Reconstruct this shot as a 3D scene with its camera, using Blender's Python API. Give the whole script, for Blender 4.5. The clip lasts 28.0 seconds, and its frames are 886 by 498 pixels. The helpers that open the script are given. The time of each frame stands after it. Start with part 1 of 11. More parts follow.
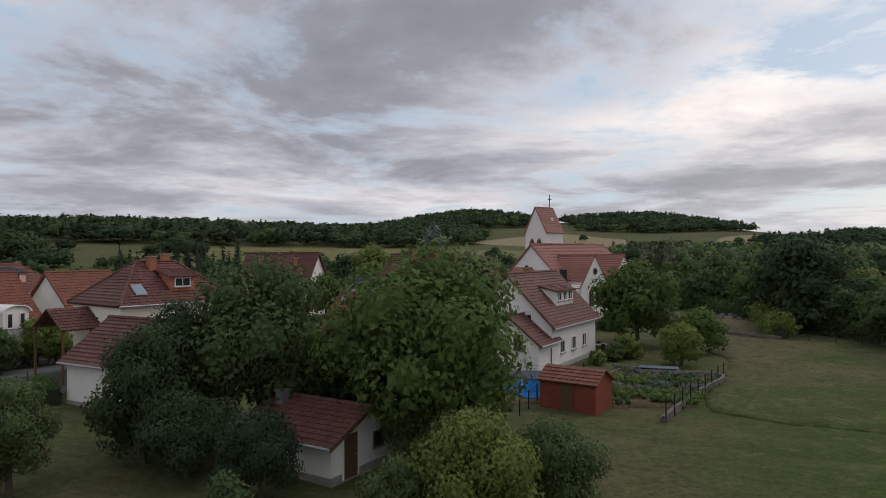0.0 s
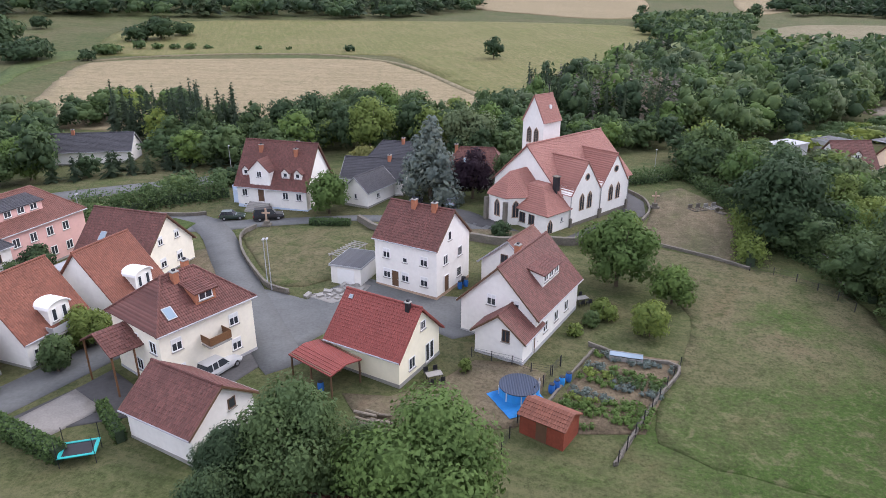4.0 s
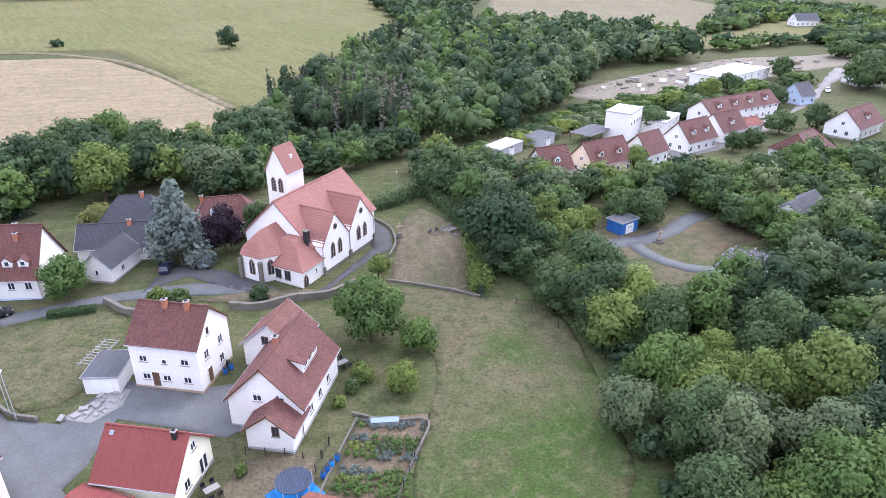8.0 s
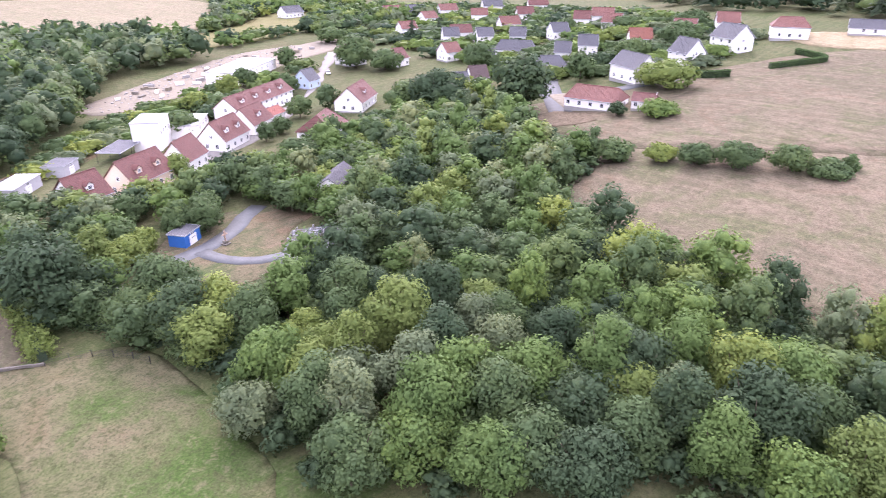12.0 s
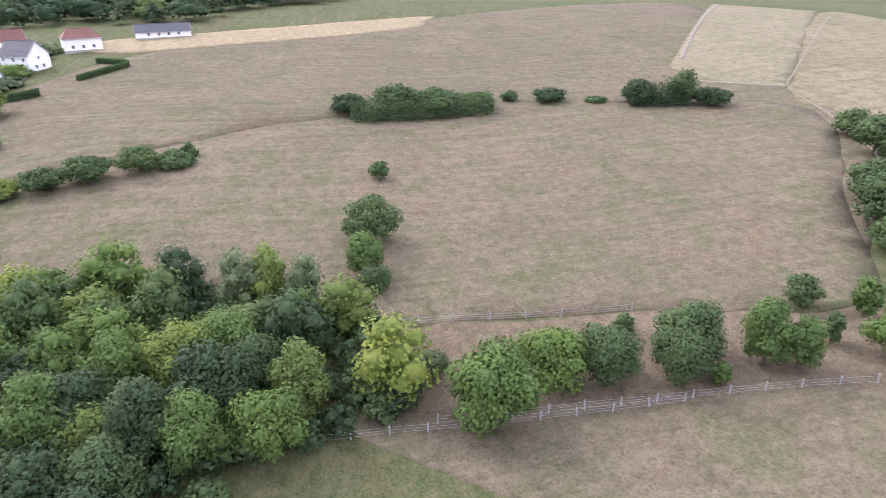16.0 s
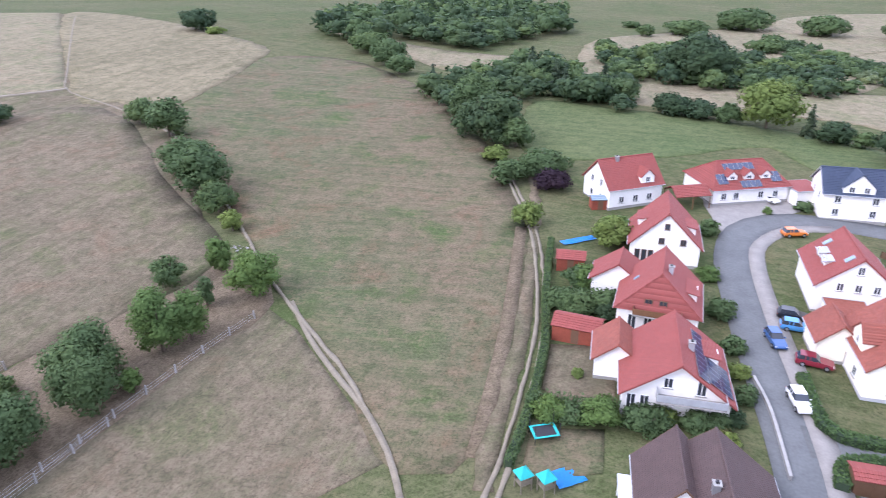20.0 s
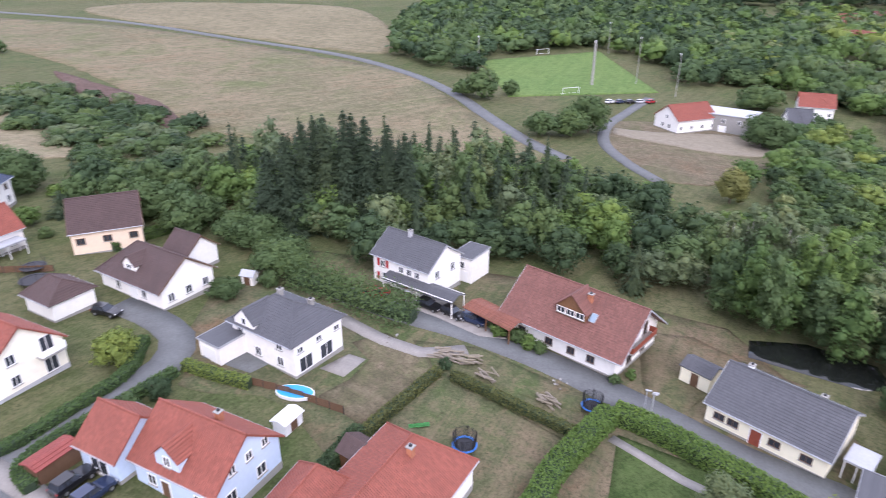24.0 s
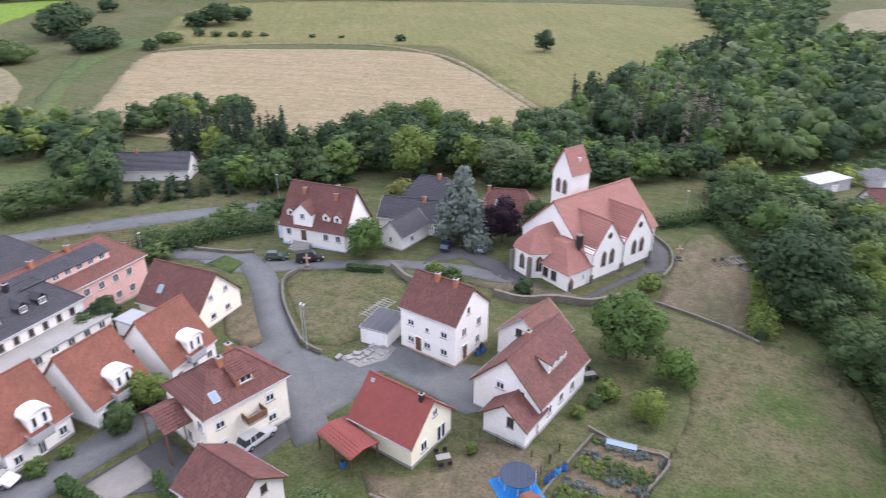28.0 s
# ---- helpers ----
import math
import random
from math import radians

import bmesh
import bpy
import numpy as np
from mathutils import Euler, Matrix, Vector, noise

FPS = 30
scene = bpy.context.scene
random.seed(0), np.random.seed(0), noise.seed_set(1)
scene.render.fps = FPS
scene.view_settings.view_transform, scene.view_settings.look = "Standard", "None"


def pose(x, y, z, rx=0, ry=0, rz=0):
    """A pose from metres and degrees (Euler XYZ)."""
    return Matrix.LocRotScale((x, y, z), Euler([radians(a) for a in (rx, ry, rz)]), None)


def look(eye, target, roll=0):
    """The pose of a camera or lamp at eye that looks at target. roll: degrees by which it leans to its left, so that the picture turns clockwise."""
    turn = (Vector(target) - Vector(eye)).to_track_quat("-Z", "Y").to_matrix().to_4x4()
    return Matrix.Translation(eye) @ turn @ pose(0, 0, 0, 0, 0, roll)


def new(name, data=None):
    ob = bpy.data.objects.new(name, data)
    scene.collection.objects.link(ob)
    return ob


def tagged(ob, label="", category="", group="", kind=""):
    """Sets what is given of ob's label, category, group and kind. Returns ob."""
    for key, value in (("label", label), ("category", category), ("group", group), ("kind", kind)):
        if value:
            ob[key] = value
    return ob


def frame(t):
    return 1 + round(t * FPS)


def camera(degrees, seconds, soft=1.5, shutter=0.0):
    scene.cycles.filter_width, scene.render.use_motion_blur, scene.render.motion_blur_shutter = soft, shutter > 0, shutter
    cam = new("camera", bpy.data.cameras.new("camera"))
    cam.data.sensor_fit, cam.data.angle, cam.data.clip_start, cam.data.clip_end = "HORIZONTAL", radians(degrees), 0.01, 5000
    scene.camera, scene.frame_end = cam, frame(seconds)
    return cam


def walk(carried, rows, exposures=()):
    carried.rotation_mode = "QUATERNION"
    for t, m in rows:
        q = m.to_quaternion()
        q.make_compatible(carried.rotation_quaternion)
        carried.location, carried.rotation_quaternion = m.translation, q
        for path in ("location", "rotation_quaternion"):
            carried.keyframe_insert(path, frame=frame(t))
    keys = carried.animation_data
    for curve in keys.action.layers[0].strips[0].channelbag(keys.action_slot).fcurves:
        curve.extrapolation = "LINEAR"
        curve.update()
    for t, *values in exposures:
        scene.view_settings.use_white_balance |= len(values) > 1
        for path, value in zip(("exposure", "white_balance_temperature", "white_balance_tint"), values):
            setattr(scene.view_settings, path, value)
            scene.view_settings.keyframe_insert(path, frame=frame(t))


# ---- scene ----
cam = camera(69.2, 28.0, 0.85, 0.25)
METRES, EYE, TILT, LEAN, TURN = 55.0, 11.1, 0.6, 0.3, 0.0
ROWS = [
    (0.0, 0.0, 0.0, 0.0, 0.0, 0.0, -0.0),
    (0.5, 0.0004, -0.0007, 0.0459, -0.02, -0.03, 0.01),
    (1.0, 0.0007, -0.0006, 0.0974, -0.03, -0.03, -0.03),
    (1.5, 0.0016, -0.0023, 0.153, -0.03, -0.01, -0.07),
    (2.0, 0.0018, -0.0022, 0.2127, -0.04, -0.04, -0.09),
    (2.5, 0.0012, -0.0016, 0.2739, -0.06, -0.09, -0.12),
    (3.0, 0.0004, -0.0004, 0.3335, -0.12, -7.01, -0.18),
    (3.5, 0.0001, 0.0008, 0.3923, -0.15, -17.33, -0.26),
    (5.5, -0.0034, 0.0065, 0.6373, -0.17, -25.94, -0.41),
    (6.0, -0.0029, 0.0074, 0.7, -0.17, -26.08, -0.36),
    (6.5, 0.0515, 0.0017, 0.7448, -0.18, -25.99, -0.25),
    (7.0, 0.063, -0.0044, 0.744, -7.37, -25.87, -0.39),
    (7.5, 0.0506, -0.0093, 0.7525, -21.65, -25.84, -0.89),
    (8.0, 0.0514, -0.009, 0.7542, -21.77, -25.85, -0.86),
    (8.5, 0.0517, -0.0096, 0.7571, -24.73, -25.79, -0.91),
    (9.0, 0.0517, -0.0109, 0.7606, -28.37, -25.76, -0.94),
    (9.5, 0.0522, -0.0116, 0.7626, -33.39, -25.69, -0.92),
    (10.0, 0.0539, -0.012, 0.7635, -38.33, -25.63, -0.87),
    (10.5, 0.0552, -0.0126, 0.7641, -43.71, -25.54, -0.87),
    (11.0, 0.0561, -0.0133, 0.7652, -49.24, -25.47, -0.84),
    (11.5, 0.0565, -0.0142, 0.7664, -55.69, -25.41, -0.82),
    (12.0, 0.057, -0.0153, 0.7671, -62.35, -25.37, -0.82),
    (12.5, 0.0565, -0.0165, 0.7676, -69.13, -25.31, -0.85),
    (14.5, 0.0472, -0.0197, 0.7567, -97.01, -24.31, -0.67),
    (15.0, 0.0426, -0.0212, 0.752, -103.84, -24.06, -0.43),
    (15.5, 0.0386, -0.0224, 0.7483, -111.0, -23.9, -0.16),
    (16.0, 0.0343, -0.0245, 0.7467, -117.86, -23.89, 0.12),
    (16.5, 0.0321, -0.024, 0.7459, -124.11, -23.89, 0.26),
    (17.0, 0.0307, -0.0229, 0.7445, -130.41, -23.86, 0.36),
    (17.5, 0.0266, -0.0242, 0.7454, -136.91, -23.97, 0.52),
    (18.0, 0.0237, -0.0243, 0.7452, -143.71, -24.03, 0.65),
    (18.5, 0.0209, -0.0252, 0.7446, -150.85, -24.1, 0.79),
    (19.0, 0.0145, -0.0263, 0.7435, -158.92, -24.15, 0.96),
    (19.5, 0.0154, -0.0248, 0.7434, -166.93, -24.27, 1.01),
    (20.0, 0.016, -0.0235, 0.7433, -175.68, -24.44, 1.08),
    (20.5, 0.0168, -0.0211, 0.7434, -184.66, -24.62, 1.12),
    (22.5, 0.0082, -0.0224, 0.7359, -221.93, -25.2, 0.58),
    (23.0, 0.0041, -0.0183, 0.7341, -231.93, -25.21, 0.47),
    (23.5, 0.0007, -0.0107, 0.7302, -242.04, -25.09, 0.32),
    (24.0, 0.0006, -0.0029, 0.7283, -253.96, -25.03, 0.29),
    (24.5, 0.0037, 0.0042, 0.7275, -266.0, -25.04, 0.25),
    (25.0, 0.0082, 0.009, 0.729, -278.23, -25.19, 0.2),
    (25.5, 0.0173, 0.0099, 0.7279, -291.26, -25.16, 0.11),
    (26.0, 0.0272, 0.0124, 0.7303, -303.93, -25.27, 0.04),
    (26.5, 0.0401, 0.0126, 0.7328, -316.59, -25.35, -0.04),
    (27.0, 0.0539, 0.0101, 0.7362, -329.46, -25.46, -0.11),
    (27.5, 0.0612, 0.0052, 0.7387, -342.32, -25.52, -0.27),
    (28.0, 0.064, 0.0009, 0.7405, -355.26, -25.52, -0.42),
]
EXPOSURES = [(0.0, 0.06, 7000, 15), (2.6, 0.04, 7000, 15), (3.0, 0.16, 6900, 15), (3.5, 1.06, 6500, 19), (5.5, 1.9, 6200, 24), (8.0, 2.08, 5900, 25), (9.5, 2.22, 5950, 30), (11.0, 2.50, 6200, 39), (12.5, 2.67, 6280, 38), (15.0, 2.32, 6300, 28), (18.0, 2.05, 5900, 27), (20.0, 2.01, 5760, 26), (22.5, 1.88, 5950, 25), (24.0, 1.86, 6080, 27), (25.0, 1.94, 6150, 27), (26.0, 1.92, 6280, 27), (27.0, 1.84, 6200, 23), (28.0, 1.78, 6250, 23)]
walk(cam, [(t, pose(0, 0, EYE, TILT, LEAN, TURN) @ pose(METRES * x, METRES * y, METRES * z, 90 + pitch, roll, yaw)) for t, x, y, z, yaw, pitch, roll in ROWS], EXPOSURES)

# ---- sky and sun ----
world = bpy.data.worlds.new("overcast_evening")
scene.world = world
world.use_nodes = True


class Nodes:
    """Short hand for building a node tree."""

    def __init__(self, tree):
        self.tree = tree

    def add(self, kind, **values):
        node = self.tree.nodes.new(kind)
        for key, value in values.items():
            setattr(node, key, value)
        return node

    def put(self, node, key, value):
        if hasattr(value, "is_output"):
            self.tree.links.new(value, node.inputs[key])
        else:
            node.inputs[key].default_value = value

    def maths(self, op, a, b=0.0, clamp=False):
        node = self.add("ShaderNodeMath", operation=op, use_clamp=clamp)
        self.put(node, 0, a)
        self.put(node, 1, b)
        return node.outputs[0]

    def mix(self, fac, a, b, blend="MIX"):
        node = self.add("ShaderNodeMix", data_type="RGBA", blend_type=blend)
        self.put(node, 0, fac)
        self.put(node, 6, a if hasattr(a, "is_output") else (*a, 1))
        self.put(node, 7, b if hasattr(b, "is_output") else (*b, 1))
        return node.outputs[2]

    def ramp(self, fac, stops):
        node = self.add("ShaderNodeValToRGB")
        while len(node.color_ramp.elements) < len(stops):
            node.color_ramp.elements.new(0.5)
        for el, (at, col) in zip(node.color_ramp.elements, stops):
            el.position, el.color = at, (*col, 1) if hasattr(col, "__len__") else (col, col, col, 1)
        self.put(node, 0, fac)
        return node.outputs[0]

    def noise(self, vector, scale, detail=4.0, rough=0.55, warp=0.0):
        node = self.add("ShaderNodeTexNoise")
        if vector is not None:
            self.put(node, "Vector", vector)
        for key, value in (("Scale", scale), ("Detail", detail), ("Roughness", rough), ("Distortion", warp)):
            self.put(node, key, value)
        return node.outputs[0]


SUN_ELEVATION, SUN_AZIMUTH = 16.0, 62.0  # degrees; clockwise from north


def make_sky():
    n = Nodes(world.node_tree)
    out, back = world.node_tree.nodes["World Output"], world.node_tree.nodes["Background"]
    sky = n.add("ShaderNodeTexSky", sky_type="NISHITA", sun_disc=False, sun_elevation=radians(SUN_ELEVATION), sun_rotation=radians(SUN_AZIMUTH))
    way = n.add("ShaderNodeTexCoord").outputs["Generated"]
    split = n.add("ShaderNodeSeparateXYZ")
    n.put(split, 0, way)
    up = n.maths("ADD", n.maths("MAXIMUM", split.outputs[2], 0.0), 0.10)
    flat = n.add("ShaderNodeCombineXYZ")
    n.put(flat, 0, n.maths("DIVIDE", split.outputs[0], up))
    n.put(flat, 1, n.maths("DIVIDE", split.outputs[1], up))
    big = n.noise(flat.outputs[0], 0.72, 14.0, 0.64, 0.3)
    shift = n.add("ShaderNodeVectorMath", operation="ADD")
    n.put(shift, 0, flat.outputs[0])
    n.put(shift, 1, (7.3, 2.1, 0.0))
    shade = n.noise(shift.outputs[0], 0.33, 8.0, 0.58, 0.25)
    cover = n.ramp(big, [(0.38, 0.0), (0.5, 1.0)])
    tone = n.ramp(n.maths("ADD", n.maths("MULTIPLY", shade, 0.55), n.maths("MULTIPLY", big, 0.45)),
                  [(0.37, (0.92, 0.90, 0.88)), (0.445, (0.62, 0.635, 0.68)), (0.505, (0.40, 0.435, 0.505)), (0.565, (0.25, 0.28, 0.335)), (0.65, (0.19, 0.21, 0.25))])
    # warm brightness low over the horizon towards the hidden sun
    sunway = (math.sin(radians(SUN_AZIMUTH)), math.cos(radians(SUN_AZIMUTH)), 0.12)
    dot = n.add("ShaderNodeVectorMath", operation="DOT_PRODUCT")
    n.put(dot, 0, way)
    n.put(dot, 1, sunway)
    near = n.maths("POWER", n.maths("MAXIMUM", dot.outputs["Value"], 0.0), 5.0)
    glow = n.mix(near, (0, 0, 0), (0.42, 0.37, 0.28))
    cloud = n.mix(1.0, tone, n.mix(0.8, glow, tone, "MULTIPLY"), "ADD")
    low = n.ramp(split.outputs[2], [(0.0, 1.0), (0.13, 0.0)])
    cloud = n.mix(n.maths("MULTIPLY", low, 0.45), cloud, (0.52, 0.55, 0.62))
    blue = n.mix(0.75, n.mix(1.0, sky.outputs[0], (0.10, 0.10, 0.10), "MULTIPLY"), (0.40, 0.54, 0.70))
    n.put(back, "Color", n.mix(cover, blue, cloud))
    n.put(back, "Strength", 1.12)


make_sky()
sun = new("sun", bpy.data.lights.new("sun", "SUN"))
sun.data.energy, sun.data.angle, sun.data.color = 0.75, radians(35), (1.0, 0.95, 0.88)
sun.matrix_world = look((0, 0, 0), (-math.sin(radians(SUN_AZIMUTH)), -math.cos(radians(SUN_AZIMUTH)), -math.tan(radians(42))))

# ---- lie of the land ----
RADII = (0, 60, 120, 220, 400, 700, 1300, 2500)
PROFILE = (  # ground height at those radii, every 30 degrees clockwise from north
    (0, 0.5, 1.2, -1, 8, 26, 50, 60),
    (0, 0, 0, -2, 2, 14, 40, 55),
    (0, 0, 0, 1, 4, 12, 30, 45),
    (0, 1, 5, 14, 26, 20, 40, 60),
    (0, 0, 4, 13, 27, 20, 30, 50),
    (0, 1, 5, 13, 23, 20, 30, 50),
    (0, 4, 7, 11, 15, 18, 32, 60),
    (0, 5, 6, 7, 9, 20, 40, 60),
    (0, 3, 3, 2, 7, 20, 45, 60),
    (0, 1, 0, 0, 5, 20, 40, 60),
    (0, 1, 0, -2, 4, 16, 40, 60),
    (0, 1, 0, -1, 8, 36, 55, 65),
)


def hermite(a, b, c, d, u):
    m, n = (c - a) / 2, (d - b) / 2
    return b + u * m + u * u * (3 * (c - b) - 2 * m - n) + u ** 3 * (2 * (b - c) + m + n)


def height(x, y):
    """Ground height at x, y (numbers or arrays)."""
    x, y = np.asarray(x, float), np.asarray(y, float)
    r = np.minimum(np.hypot(x, y), 2499.0)
    az = np.degrees(np.arctan2(x, y)) % 360 / 30
    table, radii = np.array(PROFILE), np.array(RADII, float)
    k = np.clip(np.searchsorted(radii, r, side="right") - 1, 0, len(RADII) - 2)
    u = (r - radii[k]) / (radii[k + 1] - radii[k])
    j = np.floor(az).astype(int)
    w = az - j
    ring = []
    for s in (-1, 0, 1, 2):
        row = (j + s) % 12
        lo, hi = np.maximum(k - 1, 0), np.minimum(k + 2, len(RADII) - 1)
        h = radii[k + 1] - radii[k]
        p0, p1 = table[row, k], table[row, k + 1]
        m0 = (p1 - table[row, lo]) / (radii[k + 1] - radii[lo]) * h
        m1 = (table[row, hi] - p0) / (radii[hi] - radii[k]) * h
        ring.append(p0 + u * m0 + u * u * (3 * (p1 - p0) - 2 * m0 - m1) + u ** 3 * (2 * (p0 - p1) + m0 + m1))
    z = hermite(*ring, w)
    z = z + 42 * np.exp(-((x - 60) / 170) ** 2 - ((y - 1350) / 260) ** 2)
    z = z + 36 * np.exp(-((x - 390) / 170) ** 2 - ((y - 1280) / 260) ** 2)
    return z


def ground_at(x, y):
    return float(height(x, y))


# ---- materials ----
def material(name, rough=0.85, metal=0.0, spec=0.3):
    mat = bpy.data.materials.new(name)
    mat.use_nodes = True
    n = Nodes(mat.node_tree)
    bsdf = mat.node_tree.nodes["Principled BSDF"]
    n.put(bsdf, "Roughness", rough)
    n.put(bsdf, "Metallic", metal)
    n.put(bsdf, "Specular IOR Level", spec)
    return mat, n, bsdf


def relief(n, bsdf, value, depth, strength=1.0):
    bump = n.add("ShaderNodeBump")
    n.put(bump, "Height", value)
    n.put(bump, "Distance", depth)
    n.put(bump, "Strength", strength)
    n.put(bsdf, "Normal", bump.outputs[0])


def where(n, kind="Object"):
    return n.add("ShaderNodeTexCoord").outputs[kind]


def place(n):
    return n.add("ShaderNodeNewGeometry").outputs["Position"]


def tone(c, f):
    return tuple(min(1.0, v * f) for v in c)


def plain(name, colour, rough=0.8, metal=0.0, grain=6.0, vary=0.25, bump=0.0, spec=0.3):
    """A worn surface of one colour: stains at two scales, and a little relief."""
    mat, n, bsdf = material(name, rough, metal, spec)
    p = place(n)
    fine, broad = n.noise(p, grain, 5.0), n.noise(p, grain * 0.12, 3.0)
    both = n.maths("ADD", n.maths("MULTIPLY", fine, 0.5), n.maths("MULTIPLY", broad, 0.5))
    n.put(bsdf, "Base Color", n.ramp(both, [(0.3, tone(colour, 1 - vary)), (0.7, tone(colour, 1 + vary * 0.6))]))
    if bump:
        relief(n, bsdf, fine, bump)
    return mat


def roof_tiles(name, colour, dark=0.55, vary=0.18, course=0.33, width=0.24):
    """Clay or concrete tiles: ridge along local x, rolls down the slope, moss and bleaching, shade of the troughs in
    the colour.
    """
    mat, n, bsdf = material(name, 0.68, 0.0, 0.35)
    local = where(n)
    split = n.add("ShaderNodeSeparateXYZ")
    n.put(split, 0, local)
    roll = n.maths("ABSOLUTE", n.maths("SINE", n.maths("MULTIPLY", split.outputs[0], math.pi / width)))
    cell = n.add("ShaderNodeTexWhiteNoise", noise_dimensions="2D")
    ids = n.add("ShaderNodeCombineXYZ")
    n.put(ids, 0, n.maths("FLOOR", n.maths("DIVIDE", split.outputs[0], width)))
    n.put(ids, 1, n.maths("FLOOR", n.maths("DIVIDE", split.outputs[2], course * 0.7)))
    n.put(cell, "Vector", ids.outputs[0])
    p = place(n)
    broad, fine = n.noise(p, 0.35, 4.0, 0.6), n.noise(p, 7.0, 3.0)
    base = n.ramp(cell.outputs[0], [(0.0, tone(colour, 1 - vary)), (1.0, tone(colour, 1 + vary))])
    base = n.mix(n.ramp(broad, [(0.42, 0.0), (0.72, 0.55)]), base, tone(colour, dark))
    base = n.mix(n.ramp(fine, [(0.5, 0.0), (0.75, 0.35)]), base, tone(colour, 1.35))
    # shade in the troughs between rolls, put into the base colour
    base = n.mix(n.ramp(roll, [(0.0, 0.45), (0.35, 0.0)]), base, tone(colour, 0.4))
    n.put(bsdf, "Base Color", base)
    relief(n, bsdf, roll, 0.05, 0.8)
    return mat


def field(name, a, b, c, stripe=None, scale=0.02, fine=1.5, rows=0.0, bump=0.08, green=0.0, brown=0.0, lush=()):
    """Meadow, stubble or corn: three tones mixed at five scales, worn green and brown patches, mowing lines along an angle;
    lush: round damp places (x, y, radius) where the grass has stayed green."""
    mat, n, bsdf = material(name, 0.95, 0.0, 0.1)
    p = place(n)
    n1, n2 = n.noise(p, scale, 6.0, 0.62, 0.4), n.noise(p, scale * 9, 7.0, 0.72, 0.3)
    n3, n4 = n.noise(p, fine * 1.7, 6.0, 0.8), n.noise(p, scale * 3.3, 6.0, 0.68, 0.8)
    n5 = n.noise(p, fine * 0.35, 6.0, 0.7, 0.5)
    col = n.mix(n.ramp(n1, [(0.40, 0.0), (0.60, 1.0)]), a, b)
    col = n.mix(n.ramp(n2, [(0.46, 0.0), (0.66, 0.8)]), col, c)
    grassy = (a[0] * 0.56, a[1] * 0.92, a[2] * 0.46)
    if green:
        col = n.mix(n.ramp(n4, [(0.50, 0.0), (0.68, green)]), col, grassy)
    for x, y, r in lush:
        away = n.add("ShaderNodeVectorMath", operation="DISTANCE")
        n.put(away, 0, p)
        n.put(away, 1, (x, y, ground_at(x, y)))
        near = n.maths("SUBTRACT", 1.0, n.maths("DIVIDE", away.outputs["Value"], r))
        near = n.maths("ADD", near, n.maths("MULTIPLY", n.maths("SUBTRACT", n4, 0.5), 2.4))
        near = n.maths("ADD", near, n.maths("MULTIPLY", n.maths("SUBTRACT", n5, 0.5), 2.6))
        col = n.mix(n.ramp(near, [(0.05, 0.0), (0.75, 0.85)]), col, grassy)
    if brown:
        col = n.mix(n.ramp(n4, [(0.30, brown), (0.46, 0.0)]), col, (b[0] * 0.95, b[1] * 0.74, b[2] * 0.68))
    col = n.mix(n.ramp(n5, [(0.36, 0.7), (0.50, 0.0)]), col, (a[0] * 0.60, a[1] * 0.66, a[2] * 0.58))
    col = n.mix(n.ramp(n5, [(0.52, 0.0), (0.64, 0.55)]), col, tone(b, 1.22))
    col = n.mix(n.ramp(n3, [(0.38, 0.7), (0.51, 0.0)]), col, tone(a, 0.45))
    col = n.mix(n.ramp(n3, [(0.53, 0.0), (0.68, 0.6)]), col, tone(c, 1.5))
    if stripe is not None:
        turn = n.add("ShaderNodeMapping")
        n.put(turn, "Vector", p)
        n.put(turn, "Rotation", (0, 0, radians(stripe)))
        stretch = n.add("ShaderNodeMapping")
        n.put(stretch, "Vector", turn.outputs[0])
        n.put(stretch, "Scale", (0.035, 0.4 if not rows else rows, 0.0))
        lines = n.noise(stretch.outputs[0], 1.0, 5.0, 0.75, 0.5)
        col = n.mix(n.ramp(lines, [(0.52, 0.0), (0.70, 0.45)]), col, tone(b, 1.2))
        col = n.mix(n.ramp(lines, [(0.34, 0.5), (0.48, 0.0)]), col, (a[0] * 0.66, a[1] * 0.74, a[2] * 0.64))
        close = n.add("ShaderNodeMapping")
        n.put(close, "Vector", turn.outputs[0])
        n.put(close, "Scale", (0.06, 0.9, 0.0))
        swath = n.noise(close.outputs[0], 1.0, 4.0, 0.7, 0.3)
        col = n.mix(n.ramp(swath, [(0.52, 0.0), (0.68, 0.18)]), col, tone(c, 1.35))
    n.put(bsdf, "Base Color", col)
    relief(n, bsdf, n3, bump)
    return mat


